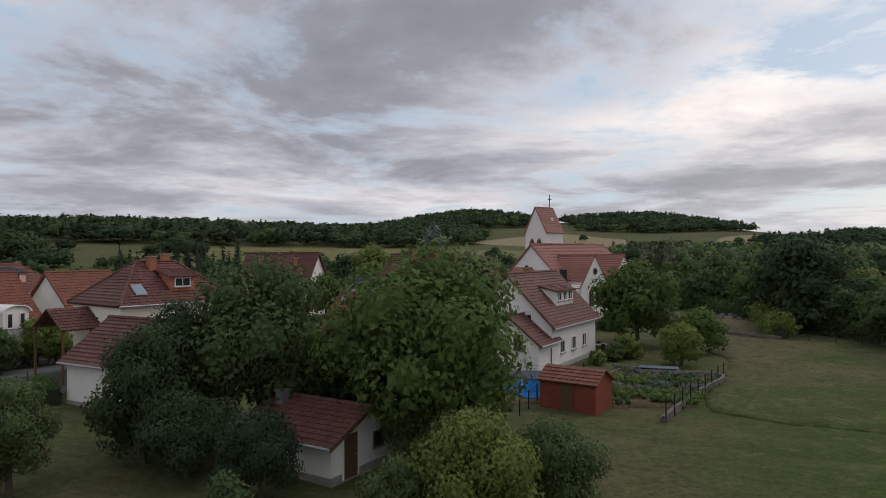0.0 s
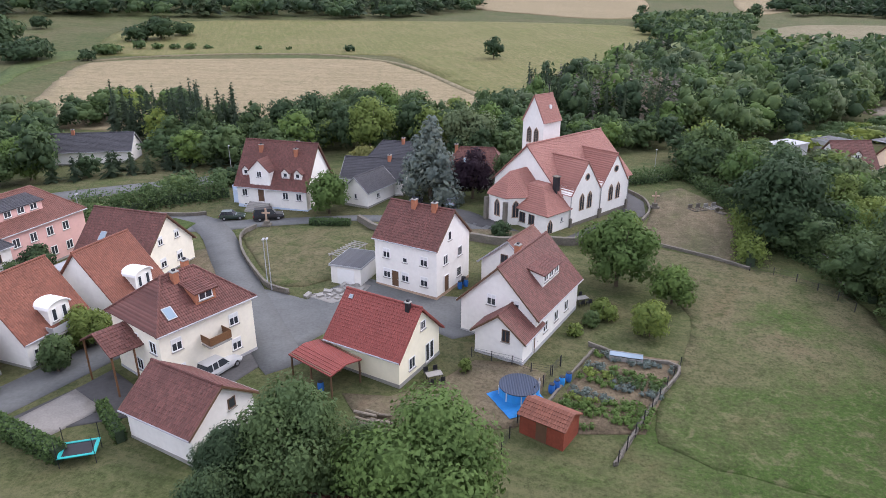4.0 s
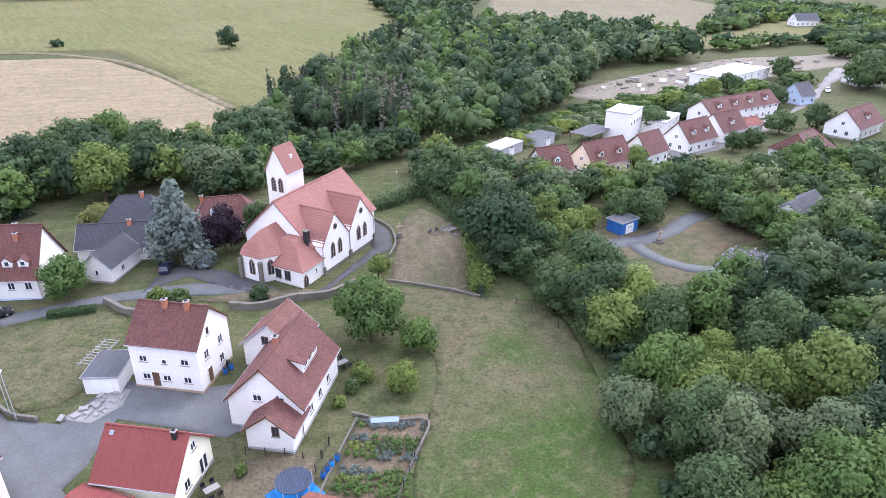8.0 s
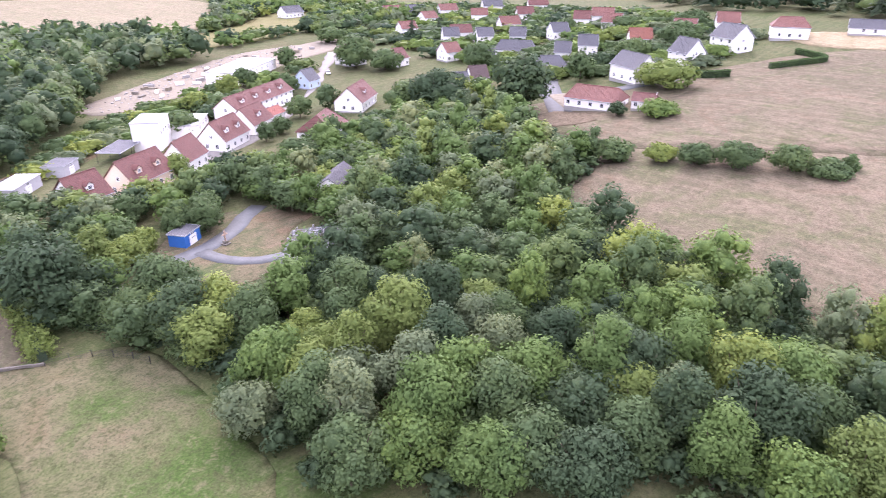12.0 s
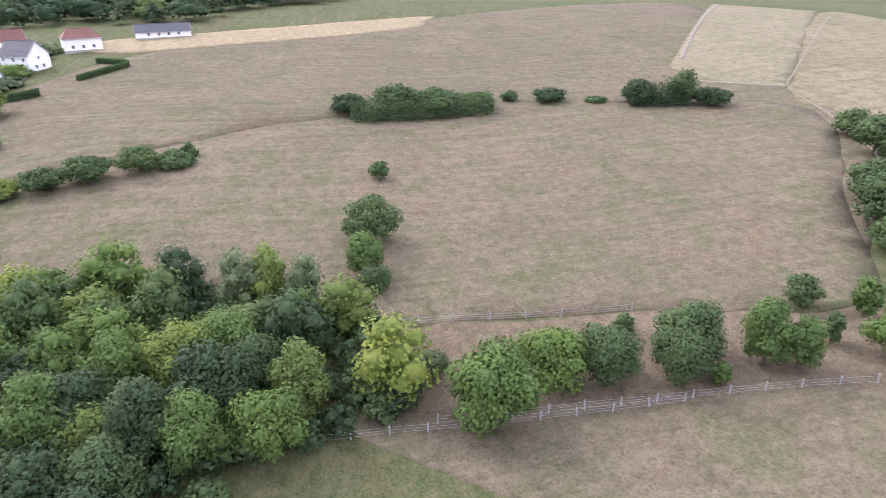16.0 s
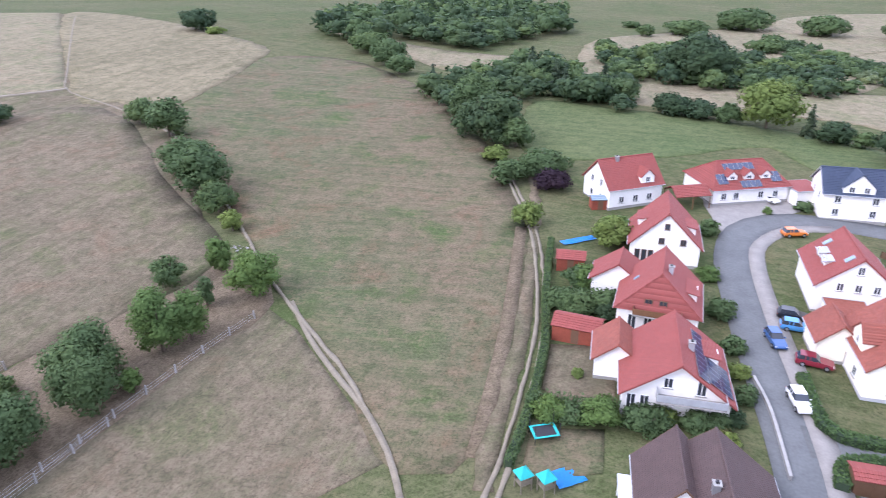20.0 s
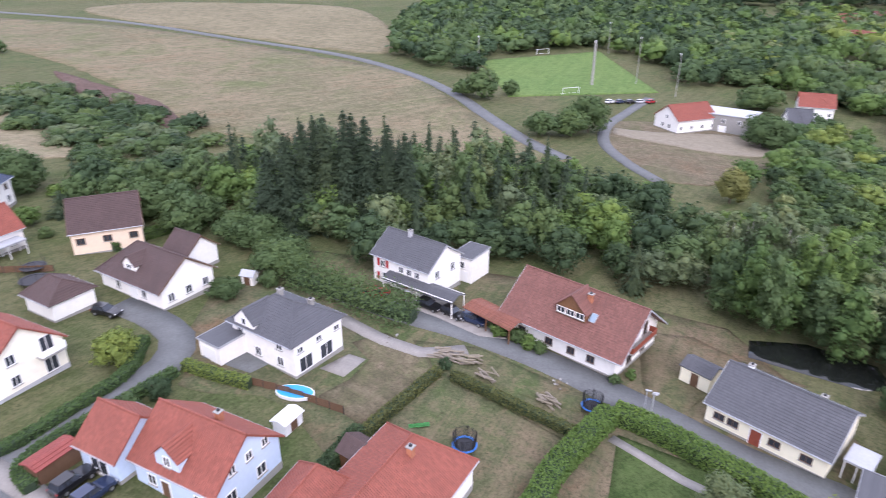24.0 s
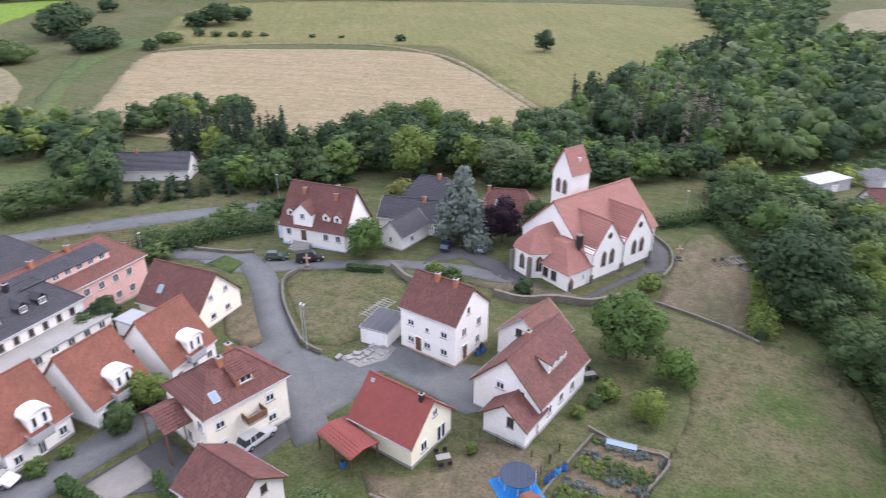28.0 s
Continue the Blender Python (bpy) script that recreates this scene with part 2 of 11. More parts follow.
def leaves(name, colour, vary=0.3):
    """Foliage: each tree and each spray in its own tone, mottled by the small leaves on it, a little light through the leaf."""
    mat, n, bsdf = material(name, 0.75, 0.0, 0.2)
    geo = n.add("ShaderNodeNewGeometry")
    info = n.add("ShaderNodeObjectInfo")
    tint = n.add("ShaderNodeAttribute", attribute_name="tree_tone")
    ran = n.maths("ADD", n.maths("MULTIPLY", geo.outputs["Random Per Island"], 0.35), n.maths("MULTIPLY", info.outputs["Random"], 0.4))
    ran = n.maths("ADD", n.maths("ADD", ran, n.maths("MULTIPLY", tint.outputs["Fac"], 0.6)), 0.12)
    col = n.ramp(ran, [(0.05, (colour[0] * 0.72, colour[1] * 0.78, colour[2] * 0.9)), (0.3, tone(colour, 1 - vary * 0.5)), (0.55, colour), (0.95, (colour[0] * 1.5, colour[1] * 1.32, colour[2] * 1.05))])
    fine, mid = n.noise(geo.outputs["Position"], 3.2, 5.0, 0.75), n.noise(geo.outputs["Position"], 0.16, 3.0)
    col = n.mix(n.ramp(fine, [(0.36, 0.45), (0.52, 0.0)]), col, tone(colour, 0.5))
    col = n.mix(n.ramp(fine, [(0.54, 0.0), (0.72, 0.4)]), col, (colour[0] * 1.6, colour[1] * 1.45, colour[2] * 1.25))
    col = n.mix(n.ramp(mid, [(0.38, 0.4), (0.54, 0.0)]), col, (colour[0] * 0.66, colour[1] * 0.72, colour[2] * 0.85))
    n.put(bsdf, "Base Color", col)
    relief(n, bsdf, fine, 0.10, 0.7)
    glow = n.add("ShaderNodeBsdfTranslucent")
    n.put(glow, "Color", col)
    both = n.add("ShaderNodeMixShader")
    n.put(both, 0, 0.32)
    n.put(both, 1, bsdf.outputs[0])
    n.put(both, 2, glow.outputs[0])
    n.put(mat.node_tree.nodes["Material Output"], "Surface", both.outputs[0])
    return mat


def glassy(name, colour):
    mat, n, bsdf = material(name, 0.08, 0.0, 0.6)
    n.put(bsdf, "Base Color", (*colour, 1))
    return mat


M = {
    "meadow": field("meadow_grass", (0.070, 0.087, 0.034), (0.115, 0.107, 0.058), (0.088, 0.093, 0.042), 20, green=0.5, brown=0.5, lush=((27, 34, 20), (40, 48, 13), (51, 53, 8), (41, 67, 7), (44, 28, 12))),
    "lawn": field("dry_lawn", (0.066, 0.076, 0.030), (0.120, 0.104, 0.060), (0.085, 0.085, 0.042), None, 0.06, green=0.85, brown=0.5),
    "green": field("green_grass", (0.074, 0.103, 0.040), (0.105, 0.118, 0.052), (0.084, 0.105, 0.043), 10),
    "pasture": field("green_pasture", (0.138, 0.140, 0.056), (0.180, 0.160, 0.076), (0.154, 0.148, 0.062), 75, green=0.4),
    "dry": field("dry_mown_hay_meadow", (0.124, 0.103, 0.068), (0.164, 0.130, 0.088), (0.108, 0.101, 0.061), 108, green=0.85, brown=0.6),
    "dry2": field("dry_mown_slope", (0.092, 0.100, 0.052), (0.150, 0.112, 0.074), (0.112, 0.101, 0.060), 10, green=0.9, brown=0.9),
    "wheat": field("ripe_wheat", (0.235, 0.190, 0.115), (0.266, 0.215, 0.134), (0.246, 0.202, 0.122), 4, 0.01, 1.2, 0.25, 0.05),
    "straw": field("pale_long_straw", (0.165, 0.143, 0.088), (0.215, 0.183, 0.115), (0.140, 0.124, 0.072), 100, 0.03, 0.8),
    "crop": field("bright_green_crop", (0.131, 0.216, 0.032), (0.164, 0.232, 0.040), (0.106, 0.176, 0.032), 60, 0.02, 1.0, 0.6),
    "mown": field("patchy_mown_meadow", (0.076, 0.092, 0.036), (0.134, 0.115, 0.069), (0.098, 0.096, 0.049), None, 0.035, 1.5, green=0.6, brown=0.35, lush=((27, 34, 20), (40, 48, 13), (51, 53, 8), (41, 67, 7), (44, 28, 12))),
    "slope": field("dry_patchy_slope", (0.135, 0.124, 0.072), (0.190, 0.155, 0.098), (0.150, 0.130, 0.078), 32, 0.012, 1.0, green=0.7, brown=0.6),
    "hay": field("tan_hay_field", (0.184, 0.160, 0.102), (0.230, 0.194, 0.129), (0.158, 0.144, 0.086), 95, 0.03, 1.2, green=0.5, brown=0.4),
    "lush": field("lush_garden_lawn", (0.049, 0.082, 0.024), (0.073, 0.096, 0.035), (0.059, 0.086, 0.028), None, 0.08),
    "earth": field("bare_earth", (0.123, 0.094, 0.063), (0.164, 0.128, 0.087), (0.139, 0.116, 0.071), None, 0.1, 2.0),
    "heath": field("purple_heath", (0.106, 0.066, 0.054), (0.139, 0.093, 0.076), (0.098, 0.078, 0.063), None, 0.1, 2.0),
    "forest_floor": field("forest_floor", (0.033, 0.040, 0.025), (0.049, 0.046, 0.034), (0.039, 0.043, 0.030), None, 0.05, 1.0),
    "turf": field("sports_turf", (0.098, 0.160, 0.048), (0.115, 0.168, 0.051), (0.106, 0.156, 0.048), 5, 0.02, 1.0),
    "asphalt": plain("grey_asphalt", (0.122, 0.127, 0.126), 0.85, 0, 3.0, 0.28, 0.01),
    "asphalt_dark": plain("dark_asphalt", (0.075, 0.074, 0.074), 0.85, 0, 3.0, 0.3, 0.01),
    "paving": plain("pale_paving", (0.235, 0.22, 0.2), 0.85, 0, 5.0, 0.25, 0.01),
    "gravel": plain("pale_gravel_track", (0.205, 0.178, 0.13), 0.95, 0, 5.0, 0.3, 0.03),
    "stone": plain("weathered_stone", (0.165, 0.15, 0.125), 0.9, 0, 4.0, 0.4, 0.05),
    "concrete": plain("concrete", (0.3, 0.29, 0.27), 0.85, 0, 4.0, 0.2, 0.01),
    "white": plain("white_render", (0.80, 0.78, 0.74), 0.85, 0, 2.0, 0.1, 0.004),
    "cream": plain("cream_render", (0.84, 0.79, 0.66), 0.85, 0, 2.0, 0.1, 0.004),
    "yellow": plain("pale_yellow_render", (0.85, 0.8, 0.62), 0.85, 0, 2.0, 0.08, 0.004),
    "pink": plain("pink_render", (0.68, 0.42, 0.38), 0.85, 0, 2.0, 0.1, 0.004),
    "peach": plain("peach_render", (0.74, 0.58, 0.44), 0.85, 0, 2.0, 0.1, 0.004),
    "blue_wall": plain("pale_blue_render", (0.50, 0.60, 0.74), 0.85, 0, 2.0, 0.1, 0.004),
    "grey_wall": plain("grey_render", (0.42, 0.42, 0.43), 0.85, 0, 2.0, 0.15, 0.004),
    "sandstone": plain("sandstone_plinth", (0.42, 0.30, 0.22), 0.9, 0, 3.0, 0.3, 0.02),
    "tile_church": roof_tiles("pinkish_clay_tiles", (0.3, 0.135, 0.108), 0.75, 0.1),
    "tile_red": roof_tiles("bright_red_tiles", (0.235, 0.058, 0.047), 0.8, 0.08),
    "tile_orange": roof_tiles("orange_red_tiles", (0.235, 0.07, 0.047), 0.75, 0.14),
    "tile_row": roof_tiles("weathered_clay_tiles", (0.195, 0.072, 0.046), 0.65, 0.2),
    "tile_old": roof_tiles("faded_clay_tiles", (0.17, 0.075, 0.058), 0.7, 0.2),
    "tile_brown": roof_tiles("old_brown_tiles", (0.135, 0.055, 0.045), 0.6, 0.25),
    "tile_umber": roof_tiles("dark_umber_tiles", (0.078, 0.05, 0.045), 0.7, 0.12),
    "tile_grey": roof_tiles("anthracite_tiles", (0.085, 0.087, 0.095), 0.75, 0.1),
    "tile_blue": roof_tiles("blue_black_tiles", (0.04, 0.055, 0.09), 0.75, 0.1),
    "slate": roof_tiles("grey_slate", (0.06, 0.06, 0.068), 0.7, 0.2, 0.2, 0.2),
    "timber": plain("stained_timber", (0.17, 0.085, 0.04), 0.7, 0, 5.0, 0.35, 0.01),
    "red_timber": plain("red_stained_timber", (0.24, 0.06, 0.035), 0.7, 0, 5.0, 0.3, 0.01),
    "old_wood": plain("grey_old_wood", (0.22, 0.19, 0.15), 0.85, 0, 6.0, 0.35, 0.01),
    "bark": plain("bark", (0.11, 0.085, 0.06), 0.95, 0, 5.0, 0.35, 0.04),
    "pale_bark": plain("pale_birch_bark", (0.38, 0.36, 0.32), 0.9, 0, 4.0, 0.4, 0.02),
    "metal": plain("grey_metal", (0.36, 0.37, 0.38), 0.45, 0.7, 4.0, 0.15),
    "zinc": plain("pale_zinc", (0.42, 0.43, 0.45), 0.55, 0.3, 3.0, 0.15),
    "dark": plain("dark_metal", (0.03, 0.03, 0.034), 0.5, 0.2, 4.0, 0.2),
    "rubber": plain("black_rubber", (0.018, 0.018, 0.018), 0.8, 0, 4.0, 0.2),
    "frame": plain("white_window_frame", (0.8, 0.8, 0.79), 0.5, 0, 3.0, 0.06),
    "brown_frame": plain("brown_window_frame", (0.13, 0.075, 0.045), 0.5, 0, 3.0, 0.2),
    "orange_brick": plain("orange_brick", (0.40, 0.16, 0.09), 0.9, 0, 6.0, 0.3, 0.02),
    "plastic_white": plain("white_plastic", (0.72, 0.72, 0.72), 0.5, 0, 3.0, 0.1),
    "plastic_blue": plain("blue_plastic", (0.03, 0.14, 0.42), 0.45, 0, 3.0, 0.15),
    "pool_blue": plain("bright_blue_liner", (0.04, 0.32, 0.72), 0.4, 0, 3.0, 0.15),
    "teal": plain("teal_plastic", (0.02, 0.36, 0.34), 0.5, 0, 3.0, 0.15),
    "plastic_red": plain("red_plastic", (0.42, 0.03, 0.03), 0.45, 0, 3.0, 0.15),
    "plastic_green": plain("green_plastic", (0.07, 0.30, 0.08), 0.5, 0, 3.0, 0.15),
    "glass": glassy("window_glass", (0.035, 0.04, 0.05)),
    "skylight": glassy("sky_lit_glass", (0.20, 0.27, 0.33)),
    "solar": glassy("solar_panel_glass", (0.02, 0.035, 0.075)),
    "water": glassy("dark_pond_water", (0.012, 0.014, 0.012)),
    "pool_water": glassy("pool_water", (0.05, 0.36, 0.62)),
    "leaf": leaves("fresh_leaves", (0.122, 0.196, 0.054)),
    "leaf_dark": leaves("dark_leaves", (0.06, 0.1, 0.046)),
    "leaf_mid": leaves("deep_green_leaves", (0.096, 0.15, 0.058)),
    "leaf_light": leaves("yellow_green_leaves", (0.172, 0.232, 0.06)),
    "leaf_pale": leaves("pale_grey_green_leaves", (0.15, 0.196, 0.096)),
    "leaf_yellow": leaves("yellow_leaves", (0.21, 0.215, 0.07)),
    "leaf_blue": leaves("blue_green_needles", (0.165, 0.205, 0.18)),
    "leaf_purple": leaves("dark_purple_leaves", (0.045, 0.026, 0.036)),
    "needle": leaves("dark_needles", (0.058, 0.088, 0.048)),
    "dead": leaves("dead_grey_twigs", (0.20, 0.185, 0.155), 0.2),
    "hedge_olive": leaves("olive_hedge_leaves", (0.115, 0.13, 0.048)),
    "hedge_bright": leaves("bright_hedge_leaves", (0.135, 0.22, 0.055)),
    "hedge": leaves("hedge_leaves", (0.088, 0.148, 0.052)),
}
CAR_PAINT = {}


def car_paint(name, colour):
    if name not in CAR_PAINT:
        mat, n, bsdf = material("car_paint_" + name, 0.3, 0.2, 0.5)
        n.put(bsdf, "Base Color", (*colour, 1))
        n.put(bsdf, "Coat Weight", 0.6)
        CAR_PAINT[name] = mat
    return CAR_PAINT[name]

# ---- ground ----
def mesh_object(name, verts, faces, mat, parent=None, smooth=False):
    me = bpy.data.meshes.new(name)
    me.from_pydata([tuple(v) for v in verts], [], faces)
    me.materials.append(mat)
    if smooth:
        me.shade_smooth()
    ob = new(name, me)
    if parent is not None:
        ob.parent = parent
    return ob


def make_ground():
    axis = lambda: np.unique(np.concatenate([np.arange(-240, 241, 4.0), np.geomspace(240, 4200, 60), -np.geomspace(240, 4200, 60)]))
    xs = ys = axis()
    gx, gy = np.meshgrid(xs, ys)
    gz = height(gx, gy)
    n = len(xs)
    verts = np.stack([gx, gy, gz], -1).reshape(-1, 3)
    faces = [(j * n + i, j * n + i + 1, (j + 1) * n + i + 1, (j + 1) * n + i) for j in range(n - 1) for i in range(n - 1)]
    tagged(mesh_object("ground", verts.tolist(), faces, M["meadow"], None, True), "dry summer meadow ground of valley and hills", "ground", kind="structure")


make_ground()


def inside(poly, x, y):
    hit = np.zeros(np.shape(x), bool)
    for (x0, y0), (x1, y1) in zip(poly, poly[1:] + poly[:1]):
        if y0 != y1:
            hit ^= ((y0 > y) != (y1 > y)) & (x < (x1 - x0) * (y - y0) / (y1 - y0) + x0)
    return hit


def smooth_line(points, step=6.0, closed=False):
    """Points along a Catmull-Rom line through the given ones."""
    pts, out = [Vector((*p[:2], 0)) for p in points], []
    k = len(pts)
    for i in range(k if closed else k - 1):
        if closed:
            a, b, c, d = (pts[(i + s) % k] for s in (-1, 0, 1, 2))
        else:
            b, c = pts[i], pts[i + 1]
            a = pts[i - 1] if i else b * 2 - c
            d = pts[i + 2] if i + 2 < k else c * 2 - b
        cuts = max(1, int((c - b).length / step))
        for s in range(cuts):
            u = s / cuts
            m, n2 = (c - a) / 2, (d - b) / 2
            out.append(b + m * u + (3 * (c - b) - 2 * m - n2) * u * u + (2 * (b - c) + m + n2) * u ** 3)
    if not closed:
        out.append(pts[-1])
    return [(p.x, p.y) for p in out]


import collections


def skirt(verts, faces, drop=0.6):
    """Turns the open border of a sheet down into the ground."""
    used = collections.Counter(frozenset(e) for f in faces for e in zip(f, f[1:] + f[:1]))
    low = {}
    for f in list(faces):
        for a, b in zip(f, f[1:] + f[:1]):
            if used[frozenset((a, b))] == 1:
                for v in (a, b):
                    if v not in low:
                        low[v] = len(verts)
                        verts.append((verts[v][0], verts[v][1], verts[v][2] - drop))
                faces.append((b, a, low[a], low[b]))


def sheet(name, poly, mat, lift, label, category="field", step=None, curved=False):
    """A piece of ground inside an outline, draped over the land."""
    from mathutils.geometry import delaunay_2d_cdt
    poly = smooth_line(poly, 5.0, True) if curved else [tuple(p[:2]) for p in poly]
    xs, ys = [p[0] for p in poly], [p[1] for p in poly]
    size = max(max(xs) - min(xs), max(ys) - min(ys))
    step = step or max(2.0, size / 30)
    fine = []
    for (x0, y0), (x1, y1) in zip(poly, poly[1:] + poly[:1]):
        cuts = max(1, int(math.hypot(x1 - x0, y1 - y0) / step))
        fine += [(x0 + (x1 - x0) * s / cuts, y0 + (y1 - y0) * s / cuts) for s in range(cuts)]
    if curved:
        wild = min(1.6, 0.012 * size)
        fine = [(x + wild * noise.noise((x * 0.23, y * 0.23, 1.0)), y + wild * noise.noise((x * 0.23, y * 0.23, 7.0))) for x, y in fine]
    gx, gy = np.meshgrid(np.arange(min(xs), max(xs), step), np.arange(min(ys), max(ys), step))
    gx = gx + (np.arange(gx.shape[0]) % 2)[:, None] * step / 2
    keep = inside(poly, gx, gy)
    pts = [Vector(p) for p in fine] + [Vector(p) for p in zip(gx[keep].tolist(), gy[keep].tolist())]
    edges = [(i, (i + 1) % len(fine)) for i in range(len(fine))]
    out = delaunay_2d_cdt(pts, edges, [], 1, 1e-4)
    flat = np.array([tuple(v) for v in out[0]])
    z = height(flat[:, 0], flat[:, 1]) + lift
    verts, faces = np.column_stack([flat, z]).tolist(), [tuple(f) for f in out[2]]
    skirt(verts, faces)
    ob = mesh_object(name, verts, faces, mat, None, True)
    ob.data.validate()
    return tagged(ob, label, category, kind="structure")


def strip(name, points, width, mat, lift, label, category="road", smooth=True):
    """A road or track along a line."""
    line = smooth_line(points, 1.2 if category == "track" else 3.0) if smooth else [tuple(p[:2]) for p in points]
    verts, faces = [], []
    cuts = max(2, int(width / 2.0) + 1)
    for i, p in enumerate(line):
        a, b = line[max(0, i - 1)], line[min(len(line) - 1, i + 1)]
        d = Vector((b[0] - a[0], b[1] - a[1])).normalized()
        for s in range(cuts):
            ragged = 0.75 + 0.6 * noise.noise((p[0] * 0.35, p[1] * 0.35, s * 3.0)) if category == "track" else 1.0
            o = width * (s / (cuts - 1) - 0.5) * ragged
            x, y = p[0] - d.y * o, p[1] + d.x * o
            verts.append((x, y, ground_at(x, y) + lift))
        if i:
            k = (i - 1) * cuts
            faces += [(k + s + cuts, k + s + cuts + 1, k + s + 1, k + s) for s in range(cuts - 1)]
    skirt(verts, faces)
    return tagged(mesh_object(name, verts, faces, mat, None, True), label, category, kind="structure")

# ---- building parts ----
def part(name, bm, mat, parent, label=""):
    """Links a bmesh as one mesh object under a thing or a part."""
    me = bpy.data.meshes.new(name)
    bm.to_mesh(me)
    bm.free()
    me.materials.append(mat)
    ob = new(name, me)
    ob.parent = parent
    return tagged(ob, label)


def share(name, me, parent, m, label=""):
    """One more object on a mesh that others use too."""
    ob = new(name, me)
    ob.parent = parent
    ob.matrix_local = m
    return tagged(ob, label)


def empty(name, m, label, category, group=""):
    ob = new(name)
    ob.empty_display_size = 0.5
    ob.matrix_world = m
    return tagged(ob, label, category, group)


def at(x, y, rot=0.0, lift=0.0):
    return pose(x, y, ground_at(x, y) + lift, 0, 0, rot)


def box(bm, x0, y0, z0, x1, y1, z1, m=None):
    vs = [bm.verts.new((x, y, z)) for z in (z0, z1) for x, y in ((x0, y0), (x1, y0), (x1, y1), (x0, y1))]
    if m is not None:
        for v in vs:
            v.co = m @ v.co
    for f in ((3, 2, 1, 0), (4, 5, 6, 7), (0, 1, 5, 4), (1, 2, 6, 5), (2, 3, 7, 6), (3, 0, 4, 7)):
        bm.faces.new([vs[i] for i in f])
    return vs


def boxes(*dims):
    bm = bmesh.new()
    for d in dims:
        box(bm, *d)
    return bm


def prism(bm, outline, y0, y1, swap=False):
    """A solid from an outline in x, z drawn out along y (or, swapped, in y, z along x)."""
    put = (lambda a, b, c: (c, a, b)) if swap else (lambda a, b, c: (a, c, b))
    lo = [bm.verts.new(put(a, b, y0)) for a, b in outline]
    hi = [bm.verts.new(put(a, b, y1)) for a, b in outline]
    bm.faces.new(lo)
    bm.faces.new(hi[::-1])
    for i in range(len(outline)):
        j = (i + 1) % len(outline)
        bm.faces.new((lo[j], lo[i], hi[i], hi[j]))


def tube(bm, a, b, ra, rb=None, sides=6):
    a, b = Vector(a), Vector(b)
    rb = ra if rb is None else rb
    q = (b - a).to_track_quat("Z", "Y")
    lo, hi = [], []
    for i in range(sides):
        c = Vector((math.cos(i * math.tau / sides), math.sin(i * math.tau / sides), 0))
        lo.append(bm.verts.new(a + q @ (c * ra)))
        hi.append(bm.verts.new(b + q @ (c * rb)))
    for i in range(sides):
        j = (i + 1) % sides
        bm.faces.new((lo[i], lo[j], hi[j], hi[i]))
    bm.faces.new(lo[::-1])
    bm.faces.new(hi)


def slope(bm, eave_a, eave_b, ridge_b, ridge_a, thick=0.18, course=0.36):
    """A roof slope: one slab whose top steps down in overlapping courses."""
    ea, eb, rb, ra = (Vector(p) for p in (eave_a, eave_b, ridge_b, ridge_a))
    if (ra - rb).length < 0.02:
        d = (eb - ea).normalized() * 0.02
        ra, rb = ra - d, rb + d
    nrm = (eb - ea).cross(ra + rb - ea - eb).normalized()
    flip = nrm.z < 0
    if flip:
        nrm = -nrm
    n = max(2, int(((ra + rb) / 2 - (ea + eb) / 2).length / course))
    rows = [(ea - nrm * thick, eb - nrm * thick)]
    for k in range(n):
        u, w = k / n, (k + 1) / n
        rows.append((ea.lerp(ra, u) + nrm * 0.05, eb.lerp(rb, u) + nrm * 0.05))
        rows.append((ea.lerp(ra, w), eb.lerp(rb, w)))
    rows.append((ra - nrm * thick, rb - nrm * thick))
    left, right = [bm.verts.new(a) for a, b in rows], [bm.verts.new(b) for a, b in rows]
    count = len(rows)
    for i in range(count):
        j = (i + 1) % count
        q = (left[i], right[i], right[j], left[j])
        bm.faces.new(q[::-1] if flip else q)
    bm.faces.new(left if flip else left[::-1])
    bm.faces.new(right[::-1] if flip else right)


WINDOW_MESHES = {}


def window_meshes(w, h, frame_mat, kind):
    key = (w, h, frame_mat, kind)
    if key not in WINDOW_MESHES:
        t = 0.09
        bm = boxes((-w / 2, -0.05, 0, -w / 2 + t, 0.05, h), (w / 2 - t, -0.05, 0, w / 2, 0.05, h),
                   (-w / 2 + t, -0.05, 0, w / 2 - t, 0.05, t), (-w / 2 + t, -0.05, h - t, w / 2 - t, 0.05, h))
        if w > 0.85:
            box(bm, -0.035, -0.045, t, 0.035, 0.05, h - t)
        shade = None
        if kind == "shutter":
            shade = boxes((-w / 2 + t, -0.03, h * 0.62, w / 2 - t, 0.03, h - t))
        out = []
        for name, b, mat in (("frame", bm, M[frame_mat]), ("pane", boxes((-w / 2 + t, -0.012, t, w / 2 - t, 0.03, h - t)), M["glass"]),
                             ("sill", boxes((-w / 2 - 0.08, -0.16, -0.07, w / 2 + 0.08, 0.02, -0.004)), M["concrete"]),
                             ("roller_shutter", shade, M["plastic_white"])):
            if b is None:
                continue
            me = bpy.data.meshes.new(name)
            b.to_mesh(me)
            b.free()
            me.materials.append(mat)
            out.append((name, me))
        WINDOW_MESHES[key] = out
    return WINDOW_MESHES[key]


def window(parent, m, w=1.1, h=1.3, frame_mat="frame", kind="", far=False):
    """A window whose outer face looks along local -y, set in a wall; its sill point is at m."""
    meshes = window_meshes(w, h, frame_mat, kind)
    frame_ob = share("window", meshes[0][1], parent, m)
    for name, me in meshes[1:2] if far else meshes[1:]:
        share(name, me, frame_ob, Matrix())
    return frame_ob


